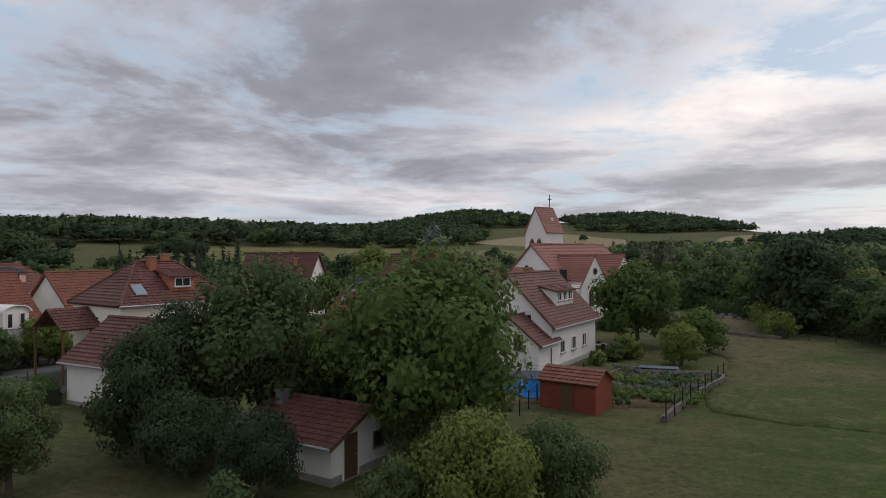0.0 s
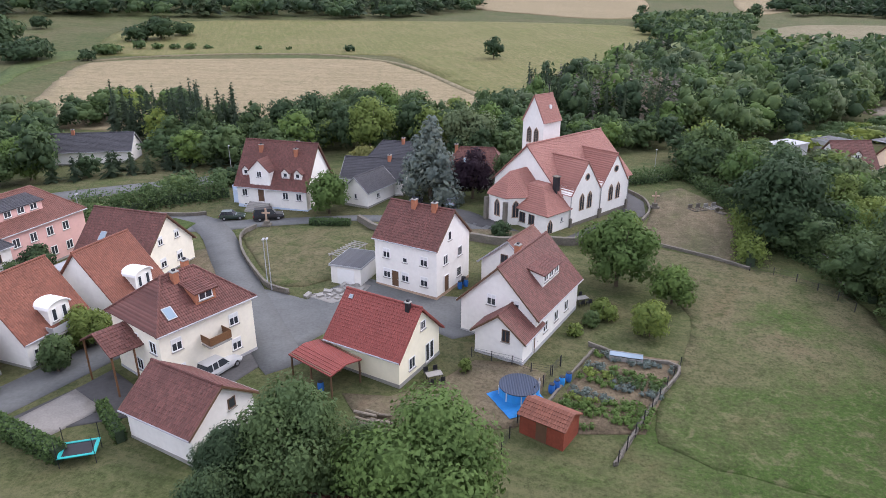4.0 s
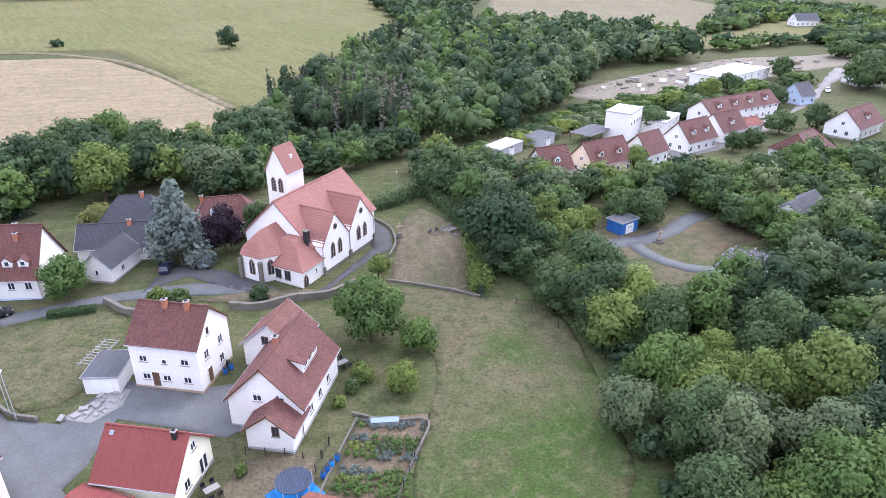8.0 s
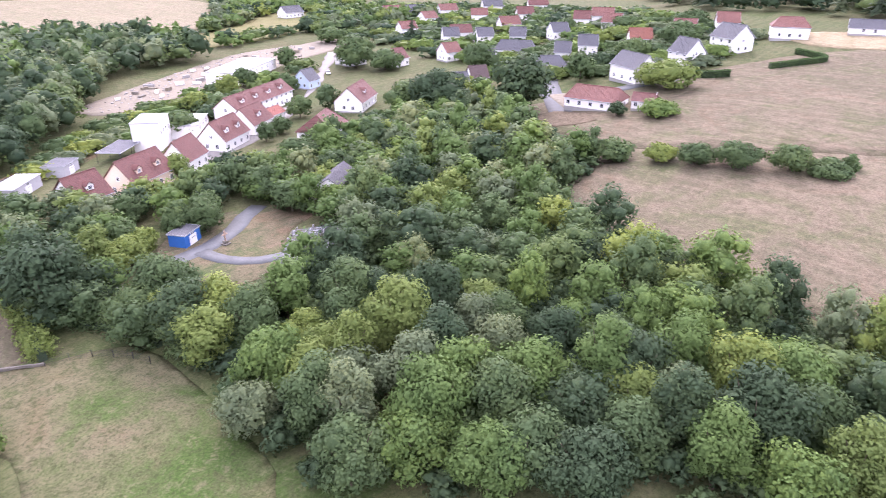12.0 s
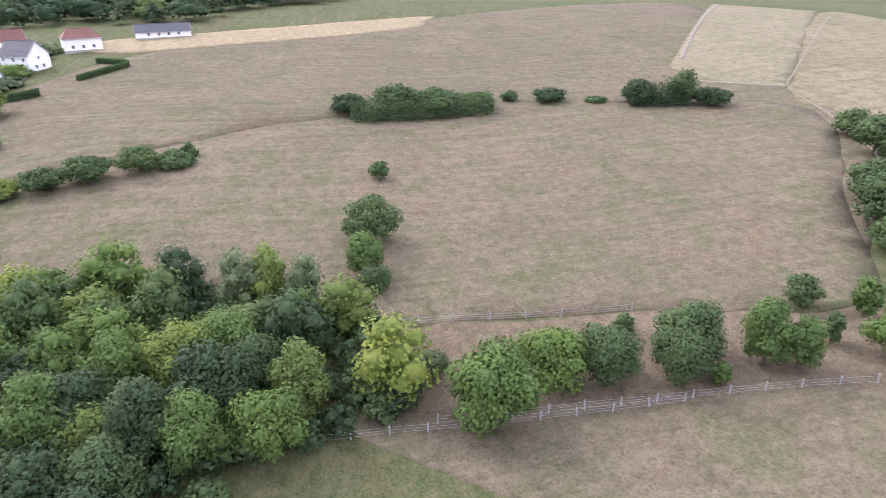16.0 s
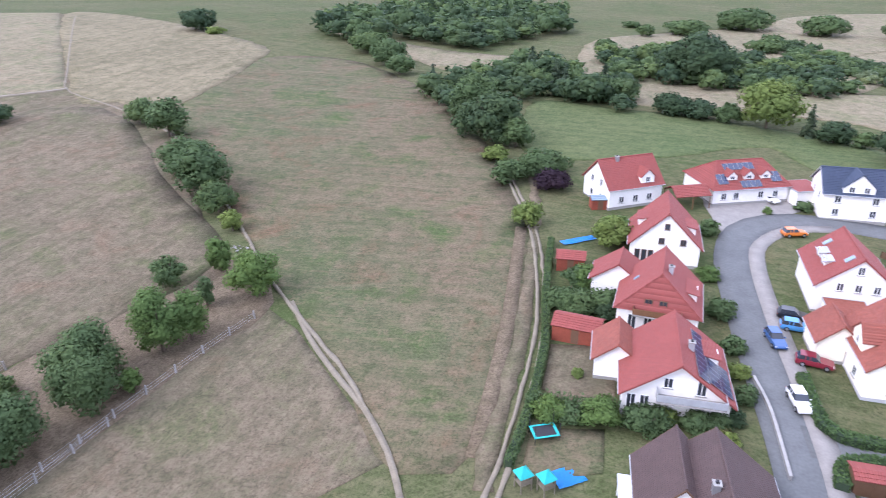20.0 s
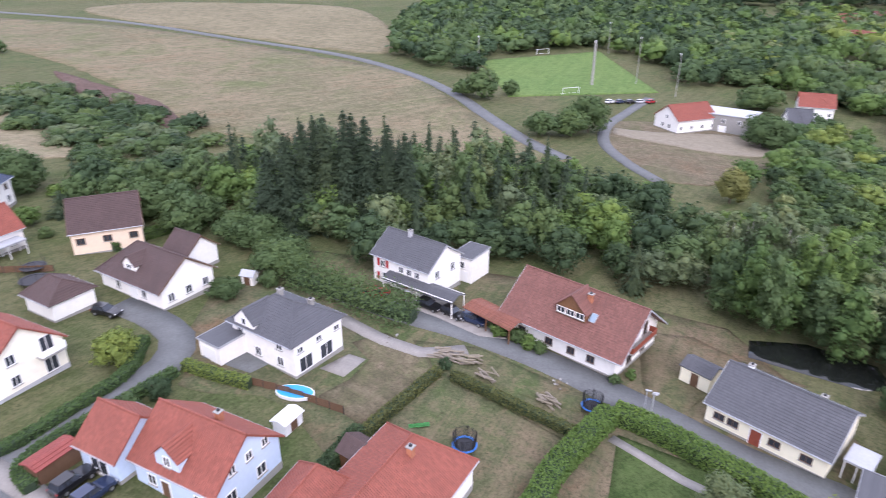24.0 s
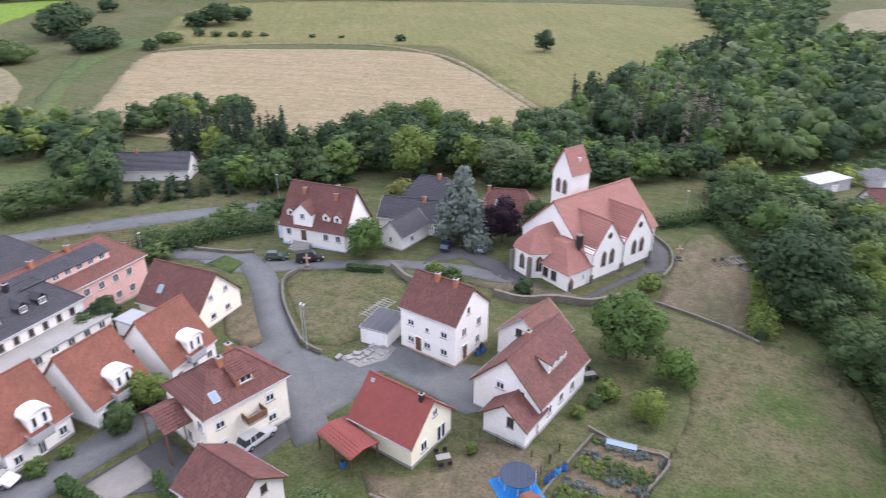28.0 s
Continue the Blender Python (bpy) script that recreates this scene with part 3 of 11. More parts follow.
class House:
    """A house: ridge along local x, its long front looking along -y; hips are the lengths by which the ridge stops short at both ends."""

    def __init__(self, label, x, y, rot, length, width, eave, ridge, wall, roof, hips=(0.0, 0.0), over=0.45, gable_over=0.35, name="house", base="concrete", lift=0.0, category="house", parent=None, group=""):
        self.L, self.W, self.e, self.r = length - 2 * gable_over, width - 2 * over, eave, ridge
        self.over, self.gover, self.hips, self.roof_mat, self.wall_mat = over, gable_over, hips, roof, wall
        self.k = (ridge - eave) / (width / 2)
        corners = [ground_at(x + (a * math.cos(radians(rot)) - b * math.sin(radians(rot))), y + (a * math.sin(radians(rot)) + b * math.cos(radians(rot))))
                   for a in (-self.L / 2, self.L / 2) for b in (-self.W / 2, self.W / 2)]
        z = ground_at(x, y)
        self.sink = z - min(corners) + 0.3
        if parent is None:
            self.top = empty(name, pose(x, y, z + lift, 0, 0, rot), label, category, group)
        else:
            self.top = parent
        self.shift = Matrix()
        self.walls(base)
        self.roof()

    def walls(self, base):
        L, W, e, k = self.L / 2, self.W / 2, self.e, self.k
        wall_top = e + k * self.over - 0.16
        peak = self.r - 0.16
        bm = bmesh.new()
        if self.hips[0] or self.hips[1]:
            box(bm, -L, -W, 0.35, L, W, wall_top)
            for s, hp in ((-1, self.hips[0]), (1, self.hips[1])):
                if not hp:
                    prism(bm, [(-W, wall_top), (W, wall_top), (0, peak)], s * L - 0.15, s * L + 0.0 if s > 0 else s * L + 0.15, True)
        else:
            prism(bm, [(-W, 0.35), (W, 0.35), (W, wall_top), (0, peak), (-W, wall_top)], -L, L, True)
        bmesh.ops.recalc_face_normals(bm, faces=bm.faces)
        part("wall", bm, M[self.wall_mat], self.top)
        part("plinth", boxes((-L - 0.03, -W - 0.03, -self.sink, L + 0.03, W + 0.03, 0.35)), M[base], self.top)

    def roof(self):
        X, Y, e, r = self.L / 2 + self.gover, self.W / 2 + self.over, self.e, self.r
        h0, h1 = self.hips
        ridge = [(-X + h0, 0, r), (X - h1, 0, r)]
        for s in (-1, 1):
            bm = bmesh.new()
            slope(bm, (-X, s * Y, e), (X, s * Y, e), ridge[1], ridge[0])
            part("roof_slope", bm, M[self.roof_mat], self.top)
            bm = bmesh.new()
            tube(bm, (-X, s * (Y + 0.05), e - 0.05), (X, s * (Y + 0.05), e - 0.05), 0.075)
            part("gutter", bm, M["zinc"], self.top)
        for s, hp in ((-1, h0), (1, h1)):
            if hp:
                bm = bmesh.new()
                slope(bm, (s * X, -Y, e), (s * X, Y, e), (s * (X - hp), 0, r), (s * (X - hp), 0, r))
                part("roof_slope", bm, M[self.roof_mat], self.top)
                for q in (-1, 1):
                    bm = bmesh.new()
                    tube(bm, (s * X, q * Y, e + 0.02), (s * (X - hp), 0, r + 0.02), 0.12)
                    part("hip_tiles", bm, M[self.roof_mat], self.top)
            else:
                for q in (-1, 1):
                    bm = bmesh.new()
                    d = Vector((0, -q * Y, r - e)).normalized()
                    a, b = Vector((s * X, q * Y, e - 0.2)), Vector((s * X, 0, r - 0.2))
                    vs = [bm.verts.new(p) for p in (a, b, b + Vector((0, 0, 0.24)), a + Vector((0, 0, 0.24)))]
                    ws = [bm.verts.new(v.co + Vector((s * 0.05, 0, 0))) for v in vs]
                    for f in ((0, 1, 2, 3), (4, 5, 6, 7), (0, 1, 5, 4), (1, 2, 6, 5), (2, 3, 7, 6), (3, 0, 4, 7)):
                        bm.faces.new([(vs + ws)[i] for i in f])
                    bmesh.ops.recalc_face_normals(bm, faces=bm.faces)
                    part("verge_board", bm, M[self.roof_mat if self.roof_mat in ("tile_red", "tile_orange", "tile_row", "tile_church") else "zinc" if self.roof_mat not in ("tile_brown", "tile_umber") else "brown_frame"], self.top)
        bm = bmesh.new()
        tube(bm, (ridge[0][0] - 0.02, 0, r + 0.02), (ridge[1][0] + 0.02, 0, r + 0.02), 0.14)
        part("ridge_tiles", bm, M[self.roof_mat], self.top)

    def wall_at(self, side, u, z):
        L, W = self.L / 2, self.W / 2
        return {"S": pose(u, -W - 0.005, z), "N": pose(u, W + 0.005, z, 0, 0, 180), "E": pose(L + 0.005, u, z, 0, 0, 90), "W": pose(-L - 0.005, u, z, 0, 0, -90)}[side]

    def win(self, side, us, z, w=1.1, h=1.3, frame_mat="frame", kind="", far=False):
        for u in us:
            window(self.top, self.wall_at(side, u, z), w, h, frame_mat, kind, far)
        return self

    def door(self, side, u, w=1.0, h=2.1, mat="brown_frame", z=0.05):
        d = part("door", boxes((-w / 2, -0.06, 0, w / 2, 0.04, h)), M[mat], self.top)
        d.matrix_local = self.wall_at(side, u, z)
        part("door_frame", boxes((-w / 2 - 0.1, -0.08, 0, -w / 2, 0.04, h + 0.1), (w / 2, -0.08, 0, w / 2 + 0.1, 0.04, h + 0.1), (-w / 2, -0.08, h, w / 2, 0.04, h + 0.1)), M["frame"], d)
        part("door_handle", boxes((w / 2 - 0.16, -0.12, 1.0, w / 2 - 0.06, -0.06, 1.05)), M["metal"], d)
        return self

    def on_roof(self, side, u, run):
        """A pose on the slope: local y up the slope, z out of it. run: metres from the ridge, level."""
        s = -1 if side == "S" else 1
        a = math.degrees(math.atan(self.k))
        return pose(u, s * run, self.r - run * self.k + 0.06) @ (pose(0, 0, 0, a) if s < 0 else pose(0, 0, 0, 0, 0, 180) @ pose(0, 0, 0, a))

    def chimney(self, u, run=0.0, side="S", tall=1.0, mat="orange_brick", size=0.6):
        z = self.r - run * self.k
        y = -run if side == "S" else run
        c = part("chimney", boxes((u - size / 2, y - size / 2, z - 0.7, u + size / 2, y + size / 2, z + tall)), M[mat], self.top)
        part("cap", boxes((u - size / 2 - 0.07, y - size / 2 - 0.07, z + tall, u + size / 2 + 0.07, y + size / 2 + 0.07, z + tall + 0.1)), M["concrete"], c)
        part("flue", boxes((u - 0.13, y - 0.13, z + tall + 0.1, u + 0.13, y + 0.13, z + tall + 0.3)), M["dark"], c)
        return self

    def skylight(self, side, u, run, w=0.8, h=1.2):
        m = self.on_roof(side, u, run)
        f = part("skylight", boxes((-w / 2 - 0.08, -h / 2 - 0.08, -0.02, w / 2 + 0.08, h / 2 + 0.08, 0.09)), M["metal"], self.top)
        f.matrix_local = m
        part("pane", boxes((-w / 2, -h / 2, 0.09, w / 2, h / 2, 0.11)), M["skylight"], f)
        return self

    def solar(self, side, u0, run0, cols, rows, w=1.0, h=1.6):
        """Panels in a grid; u0, run0: the middle of the array."""
        m = self.on_roof(side, u0, run0)
        for i in range(cols):
            for j in range(rows):
                x, y = (i - (cols - 1) / 2) * (w + 0.04), (j - (rows - 1) / 2) * (h + 0.04)
                p = part("solar_panel", boxes((-w / 2, -h / 2, 0.03, w / 2, h / 2, 0.09)), M["metal"], self.top)
                p.matrix_local = m @ pose(x, y, 0.03)
                part("glass", boxes((-w / 2 + 0.03, -h / 2 + 0.03, 0.09, w / 2 - 0.03, h / 2 - 0.03, 0.098)), M["solar"], p)
        return self

    def dormer(self, side, u, run, w=1.6, wall_h=1.3, kind="gable", roof=None, win=(0.9, 1.0), n=1, wall=None):
        """A dormer with its face at run metres from the ridge. kinds: gable, shed, arch."""
        s = -1 if side == "S" else 1
        z = self.r - run * self.k
        d = empty("dormer", Matrix(), "", "")
        d.parent = self.top
        d.matrix_local = pose(u, s * run, z) @ (Matrix() if s < 0 else pose(0, 0, 0, 0, 0, 180))
        k, hw = self.k, w / 2
        deep = wall_h / k
        wall, roof = M[wall or self.wall_mat], roof or self.roof_mat
        bm = bmesh.new()
        if kind == "gable":
            rise = hw * 0.95
            prism(bm, [(-hw, -0.3), (hw, -0.3), (hw, wall_h), (0, wall_h + rise), (-hw, wall_h)], 0, min(deep * 0.9, run - 0.1))
            bmesh.ops.recalc_face_normals(bm, faces=bm.faces)
            part("dormer_wall", bm, wall, d)
            back = min((wall_h + rise) / k, run + 0.05)
            for q in (-1, 1):
                bm = bmesh.new()
                a = 0.22
                slope(bm, (q * (hw + a), -0.2, wall_h - a * 0.95), (q * (hw + a), deep, wall_h - a * 0.95), (0, back, wall_h + rise), (0, -0.2, wall_h + rise), 0.1)
                part("dormer_roof", bm, M[roof], d)
        elif kind == "shed":
            tilt = 0.22
            back = min(wall_h / max(0.1, k - tilt), run)
            prism(bm, [(0, -0.3), (0, wall_h), (back, wall_h + back * tilt), (back, wall_h - 0.5)], -hw, hw, True)
            for v in bm.verts:
                v.co = Vector((v.co.x, v.co.y, v.co.z))
            bmesh.ops.recalc_face_normals(bm, faces=bm.faces)
            part("dormer_wall", bm, wall, d)
            bm = bmesh.new()
            slope(bm, (-hw - 0.2, -0.3, wall_h), (hw + 0.2, -0.3, wall_h), (hw + 0.2, back, wall_h + back * tilt + 0.06), (-hw - 0.2, back, wall_h + back * tilt + 0.06), 0.1)
            part("dormer_roof", bm, M[roof], d)
        else:
            arc = [(hw * math.cos(a), wall_h + hw * 0.42 * math.sin(a)) for a in np.linspace(0, math.pi, 9)]
            prism(bm, [(-hw, -0.4), (hw, -0.4)] + arc, 0, min(deep * 1.0, run - 0.1))
            bmesh.ops.recalc_face_normals(bm, faces=bm.faces)
            part("dormer_wall", bm, wall, d)
            bm = bmesh.new()
            rim = [((hw + 0.2) * math.cos(a), wall_h - 0.05 + (hw * 0.42 + 0.16) * math.sin(a)) for a in np.linspace(0, math.pi, 9)]
            inner = [((hw + 0.02) * math.cos(a), wall_h + (hw * 0.42 + 0.02) * math.sin(a)) for a in np.linspace(math.pi, 0, 9)]
            prism(bm, rim + inner, -0.25, min((wall_h + hw * 0.42) / k, run))
            bmesh.ops.recalc_face_normals(bm, faces=bm.faces)
            part("dormer_roof", bm, M["zinc" if roof == "zinc" else "frame"], d)
        for i in range(n):
            x = (i - (n - 1) / 2) * (w / n) * 0.95
            window(d, pose(x, -0.006, max(0.15, wall_h - win[1] - 0.12)), win[0], win[1])
        return self

    def balcony(self, side, u, z, w, deep=1.4, mat="timber"):
        b = empty("balcony", Matrix(), "", "")
        b.parent = self.top
        b.matrix_local = self.wall_at(side, u, z)
        part("slab", boxes((-w / 2, -deep, -0.16, w / 2, 0, 0)), M["concrete"], b)
        part("railing", boxes((-w / 2, -deep, 0.12, w / 2, -deep + 0.05, 0.95), (-w / 2, -deep + 0.05, 0.12, -w / 2 + 0.05, 0, 0.95), (w / 2 - 0.05, -deep + 0.05, 0.12, w / 2, 0, 0.95)), M[mat], b)
        return self


def spread(n, length, edge=1.2):
    """n places evenly along a wall."""
    if n == 1:
        return [0.0]
    return [(-0.5 + i / (n - 1)) * (length - 2 * edge) for i in range(n)]


def shed(label, x, y, rot, length, width, eave, ridge, wall, roof, name="shed", category="shed", open_front=False, lift=0.0):
    """A small outbuilding with a pitched roof; or a carport on posts."""
    top = empty(name, at(x, y, rot, lift), label, category)
    L, W = length / 2 - 0.2, width / 2 - 0.2
    k = (ridge - eave) / (width / 2)
    if open_front:
        for sx in (-1, 0, 1):
            for sy in (-1, 1):
                part("post", boxes((sx * L - 0.07, sy * W - 0.07, -0.3, sx * L + 0.07, sy * W + 0.07, eave + 0.1)), M[wall], top)
        part("beam", boxes((-L, -W - 0.06, eave - 0.1, L, -W + 0.06, eave + 0.12), (-L, W - 0.06, eave - 0.1, L, W + 0.06, eave + 0.12)), M[wall], top)
    else:
        bm = bmesh.new()
        prism(bm, [(-W, -0.4), (W, -0.4), (W, eave + k * 0.2 - 0.12), (0, ridge - 0.14), (-W, eave + k * 0.2 - 0.12)], -L, L, True)
        bmesh.ops.recalc_face_normals(bm, faces=bm.faces)
        part("wall", bm, M[wall], top)
        part("door", boxes((-0.5, -W - 0.05, 0, 0.5, -W + 0.01, min(1.95, eave - 0.1))), M["brown_frame"], top)
    for s in (-1, 1):
        bm = bmesh.new()
        slope(bm, (-length / 2, s * width / 2, eave), (length / 2, s * width / 2, eave), (length / 2, 0, ridge), (-length / 2, 0, ridge), 0.1)
        part("roof_slope", bm, M[roof], top)
    return top


def flat_roofed(label, x, y, rot, length, width, tall, wall, roof="zinc", name="garage", category="garage", posts=False, lift=0.0, wins=0):
    """A flat-roofed block or carport."""
    top = empty(name, at(x, y, rot, lift), label, category)
    L, W = length / 2, width / 2
    if posts:
        for sx in (-1, 0, 1):
            for sy in (-1, 1):
                part("post", boxes((sx * (L - 0.15) - 0.06, sy * (W - 0.15) - 0.06, -0.3, sx * (L - 0.15) + 0.06, sy * (W - 0.15) + 0.06, tall - 0.18)), M[wall], top)
    else:
        part("wall", boxes((-L + 0.15, -W + 0.15, -0.5, L - 0.15, W - 0.15, tall - 0.15)), M[wall], top)
        part("door", boxes((-min(1.2, L * 0.6), -W + 0.1, 0, min(1.2, L * 0.6), -W + 0.16, min(2.1, tall - 0.4))), M["frame"], top)
        for i in range(wins):
            window(top, pose((i - (wins - 1) / 2) * (length / (wins + 0.5)), -W + 0.14, tall * 0.55), 1.1, 1.2)
    part("roof", boxes((-L, -W, tall - 0.15, L, W, tall)), M[roof], top)
    part("roof_edge", boxes((-L - 0.04, -W - 0.04, tall - 0.2, L + 0.04, -W, tall + 0.06), (-L - 0.04, W, tall - 0.2, L + 0.04, W + 0.04, tall + 0.06),
                            (-L - 0.04, -W, tall - 0.2, -L, W, tall + 0.06), (L, -W, tall - 0.2, L + 0.04, W, tall + 0.06)), M["zinc"], top)
    return top

# ---- fields, roads and yards ----
sheet("wheat_field", [(-133.5, 197.7), (-140.7, 221.3), (-166.3, 301.0), (-158.4, 323.3), (-107.7, 335.9), (-39.9, 337.0), (-15.9, 310.4), (4.7, 273.9), (17.1, 239.6), (3.5, 200.0), (-30.0, 185.8), (-79.2, 183.8)], M["wheat"], 0.25, "ripe golden wheat field with faint tramlines", "field", curved=True)
sheet("pasture_field", [(-168.0, 338.6), (-41.8, 354.6), (-13.7, 323.3), (18.6, 237.1), (30.0, 227.7), (58.6, 297.4), (156.8, 397.9), (149.0, 532.6), (-37.2, 520.6), (-192.6, 456.4), (-174.9, 330.1)], M["pasture"], 0.12, "pale green mown pasture on the slope", "field", curved=True)
strip("field_margin", [(-168.7, 322.1), (-148.0, 338.1), (-111.8, 350.1), (-65.4, 353.3), (-37.3, 340.0), (-13.4, 314.2), (18.6, 237.1)], 3.5, M["straw"], 0.35, "dry straw-coloured field margin", "margin")
sheet("hill_field_stubble", [(24.1, 678.6), (92.3, 889.9), (177.2, 996.1), (225.1, 924.1), (245.0, 826.5), (187.1, 633.6), (143.6, 587.4), (94.5, 603.6)], M["wheat"], 0.5, "stubble field on the far hill", "field", curved=True)
sheet("far_field_stubble", [(372.0, 869.9), (455.4, 949.3), (514.5, 928.1), (431.4, 796.0), (332.1, 677.7), (302.0, 677.1)], M["wheat"], 0.5, "pale stubble field on the far ridge", "field", curved=True)
sheet("crop_field", [(-505.5, 324.6), (-465.3, 365.8), (-371.0, 380.0), (-367.6, 364.3), (-381.0, 325.1), (-437.9, 321.6)], M["crop"], 0.3, "bright green crop field", "field", curved=True)
sheet("crop_field", [(-360.0, 322.9), (-347.1, 379.9), (-326.9, 422.6), (-288.1, 442.1), (-285.7, 416.8), (-284.2, 339.0), (-285.1, 307.5)], M["crop"], 0.3, "bright green crop field", "field", curved=True)
sheet("green_strip", [(-146.8, 184.3), (-173.2, 240.2), (-197.4, 307.7), (-202.4, 338.1), (-186.1, 354.1), (-175.0, 334.3), (-183.8, 308.6), (-173.9, 263.4), (-139.5, 185.2)], M["green"], 0.2, "lush green grass strip in the gully", "grass", curved=True)
strip("main_road", [(-184.1, 67.9), (-160.4, 79.4), (-140.1, 86.0), (-116.0, 96.4), (-99.4, 103.5), (-83.2, 113.3), (-71.8, 119.7), (-60.1, 124.4), (-79.3, 115.0), (-66.9, 121.7), (-44.0, 130.5), (-28.7, 140.6)], 6.5, M["asphalt"], 0.1, "grey asphalt main road along the railway", "road")
strip("lower_road", [(-124.4, 34.6), (-116.8, 48.9), (-109.5, 58.4), (-103.3, 67.7), (-98.8, 77.3), (-92.7, 80.0)], 4.5, M["asphalt"], 0.12, "narrow asphalt road past the car park", "road")
strip("village_lane", [(-60.9, 104.4), (-48.5, 103.9), (-42.2, 103.1), (-36.1, 96.5), (-30.4, 84.8), (-25.0, 73.9), (-20.0, 63.9), (-16.7, 57.7), (-15.4, 55.9)], 4.8, M["asphalt"], 0.13, "patched asphalt village lane", "road")
sheet("yard", [(-26.6, 75.3), (-21.6, 73.9), (-16.5, 71.2), (-13.3, 75.3), (-9.2, 77.4), (-2.3, 72.7), (3.8, 72.1), (3.8, 63.2), (1.4, 62.1), (-1.4, 64.2), (-10.4, 70.0), (-13.0, 62.9), (-15.7, 59.2), (-19.1, 59.7), (-24.0, 68.6)], M["asphalt"], 0.11, "broad asphalt yard between the houses", "yard")
sheet("lane_top", [(-50.6, 101.7), (-42.6, 104.5), (-34.7, 101.7), (-21.9, 102.4), (-14.0, 103.0), (0.0, 101.9), (11.3, 95.7), (11.7, 94.1), (6.6, 95.6), (-3.9, 98.6), (-13.7, 100.3), (-29.9, 98.3), (-36.1, 96.5), (-42.9, 96.8)], M["asphalt"], 0.12, "asphalt forecourt of the church lane", "yard")
sheet("church_yard", [(-8.3, 101.4), (-3.9, 110.4), (5.1, 104.7), (7.6, 101.6), (13.1, 94.5), (18.2, 91.8), (31.7, 105.4), (32.5, 116.6), (35.4, 120.6), (37.1, 112.1), (35.2, 104.3), (27.8, 99.3), (17.8, 90.0), (7.8, 95.4), (-1.3, 104.8)], M["asphalt_dark"], 0.12, "dark asphalt path round the church", "path")
sheet("village_green", [(-30.9, 93.8), (-29.8, 97.7), (-21.3, 99.0), (-13.5, 98.1), (-10.5, 95.5), (-9.7, 89.7), (-11.7, 82.0), (-14.4, 77.4), (-17.5, 75.0), (-21.1, 75.3), (-23.9, 79.7)], M["mown"], 0.1, "short dry lawn behind a low wall", "lawn", curved=True)
strip("west_street", [(-25.2, 74.5), (-31.3, 66.2), (-36.1, 57.3), (-41.7, 47.6), (-46.3, 40.8), (-50.6, 33.8), (-53.5, 27.5), (-56.1, 27.7), (-60.5, 16.8), (-66.6, 5.9), (-72.7, -6.8), (-76.3, -20.1), (-77.1, -28.4), (-79.6, -39.4)], 5.0, M["asphalt"], 0.14, "asphalt residential street", "road")
sheet("street_mouth", [(-52.8, 29.6), (-46.5, 40.1), (-43.0, 39.8), (-41.2, 35.8), (-34.9, 30.9), (-38.6, 25.4), (-45.3, 29.6), (-50.3, 28.9)], M["asphalt"], 0.15, "paved street mouth", "road", curved=True)
sheet("car_park", [(-109.9, 51.3), (-107.3, 59.7), (-95.8, 73.5), (-79.4, 65.8), (-70.6, 63.3), (-75.5, 60.0), (-82.0, 55.3), (-82.3, 47.8), (-92.8, 49.8)], M["asphalt"], 0.13, "pinkish gravel car park", "car park")
sheet("hotel_lawn", [(-81.3, 38.6), (-81.5, 47.2), (-79.7, 56.0), (-71.8, 60.6), (-66.8, 59.9), (-71.6, 50.1), (-73.6, 42.2), (-75.7, 36.9)], M["lawn"], 0.1, "dry lawn beside the car park", "lawn", curved=True)
sheet("paved_court", [(-82.1, -29.5), (-84.0, -24.4), (-76.1, -12.8), (-75.4, -16.7), (-78.0, -23.7), (-79.5, -29.2)], M["paving"], 0.16, "grey paved forecourt", "yard")
sheet("drive", [(-38.8, 45.9), (-34.2, 52.3), (-32.7, 55.1), (-29.2, 52.2), (-25.7, 55.6), (-21.7, 56.8), (-21.2, 62.2), (-18.0, 56.7), (-21.9, 49.9), (-27.8, 47.4), (-35.5, 44.9)], M["asphalt_dark"], 0.12, "dark asphalt house drive", "yard")
sheet("brick_court", [(-37.9, 45.8), (-34.5, 51.5), (-30.5, 48.5), (-34.1, 43.6)], M["paving"], 0.2, "pinkish block-paved court", "yard")
sheet("dry_verge", [(-38.0, 86.8), (-32.5, 90.3), (-28.5, 79.8), (-26.2, 73.9), (-30.8, 73.9), (-34.6, 76.9)], M["dry"], 0.1, "dry brown grass beside the lane", "grass", curved=True)
sheet("small_lawn", [(-47.4, 99.7), (-45.4, 103.7), (-40.6, 100.7), (-41.3, 96.3)], M["lush"], 0.14, "small green lawn in the bend", "lawn", curved=True)
sheet("broken_paving", [(-16.7, 72.2), (-13.9, 73.9), (-11.1, 76.7), (-9.0, 75.3), (-9.9, 72.3), (-13.3, 70.2)], M["concrete"], 0.16, "broken pale concrete slabs", "paving")
sheet("dry_verge", [(10.4, 95.7), (16.8, 93.9), (20.1, 91.7), (13.7, 91.5), (8.2, 91.3), (0.0, 95.5)], M["dry"], 0.13, "dry grass below the church", "grass", curved=True)
sheet("old_cemetery", [(30.7, 91.7), (37.8, 109.0), (42.2, 118.5), (47.6, 122.9), (50.7, 112.5), (50.5, 102.0), (42.3, 84.7)], M["dry"], 0.08, "dry brown grass of the old graveyard", "grass")
sheet("mown_meadow", [(43.3, 82.3), (52.8, 75.0), (50.6, 63.2), (47.0, 51.2), (39.1, 36.9), (18.9, 44.7), (24.9, 57.3), (29.8, 68.0), (28.2, 81.1), (32.8, 88.9)], M["mown"], 0.06, "patchy dry mown meadow", "grass", curved=True)
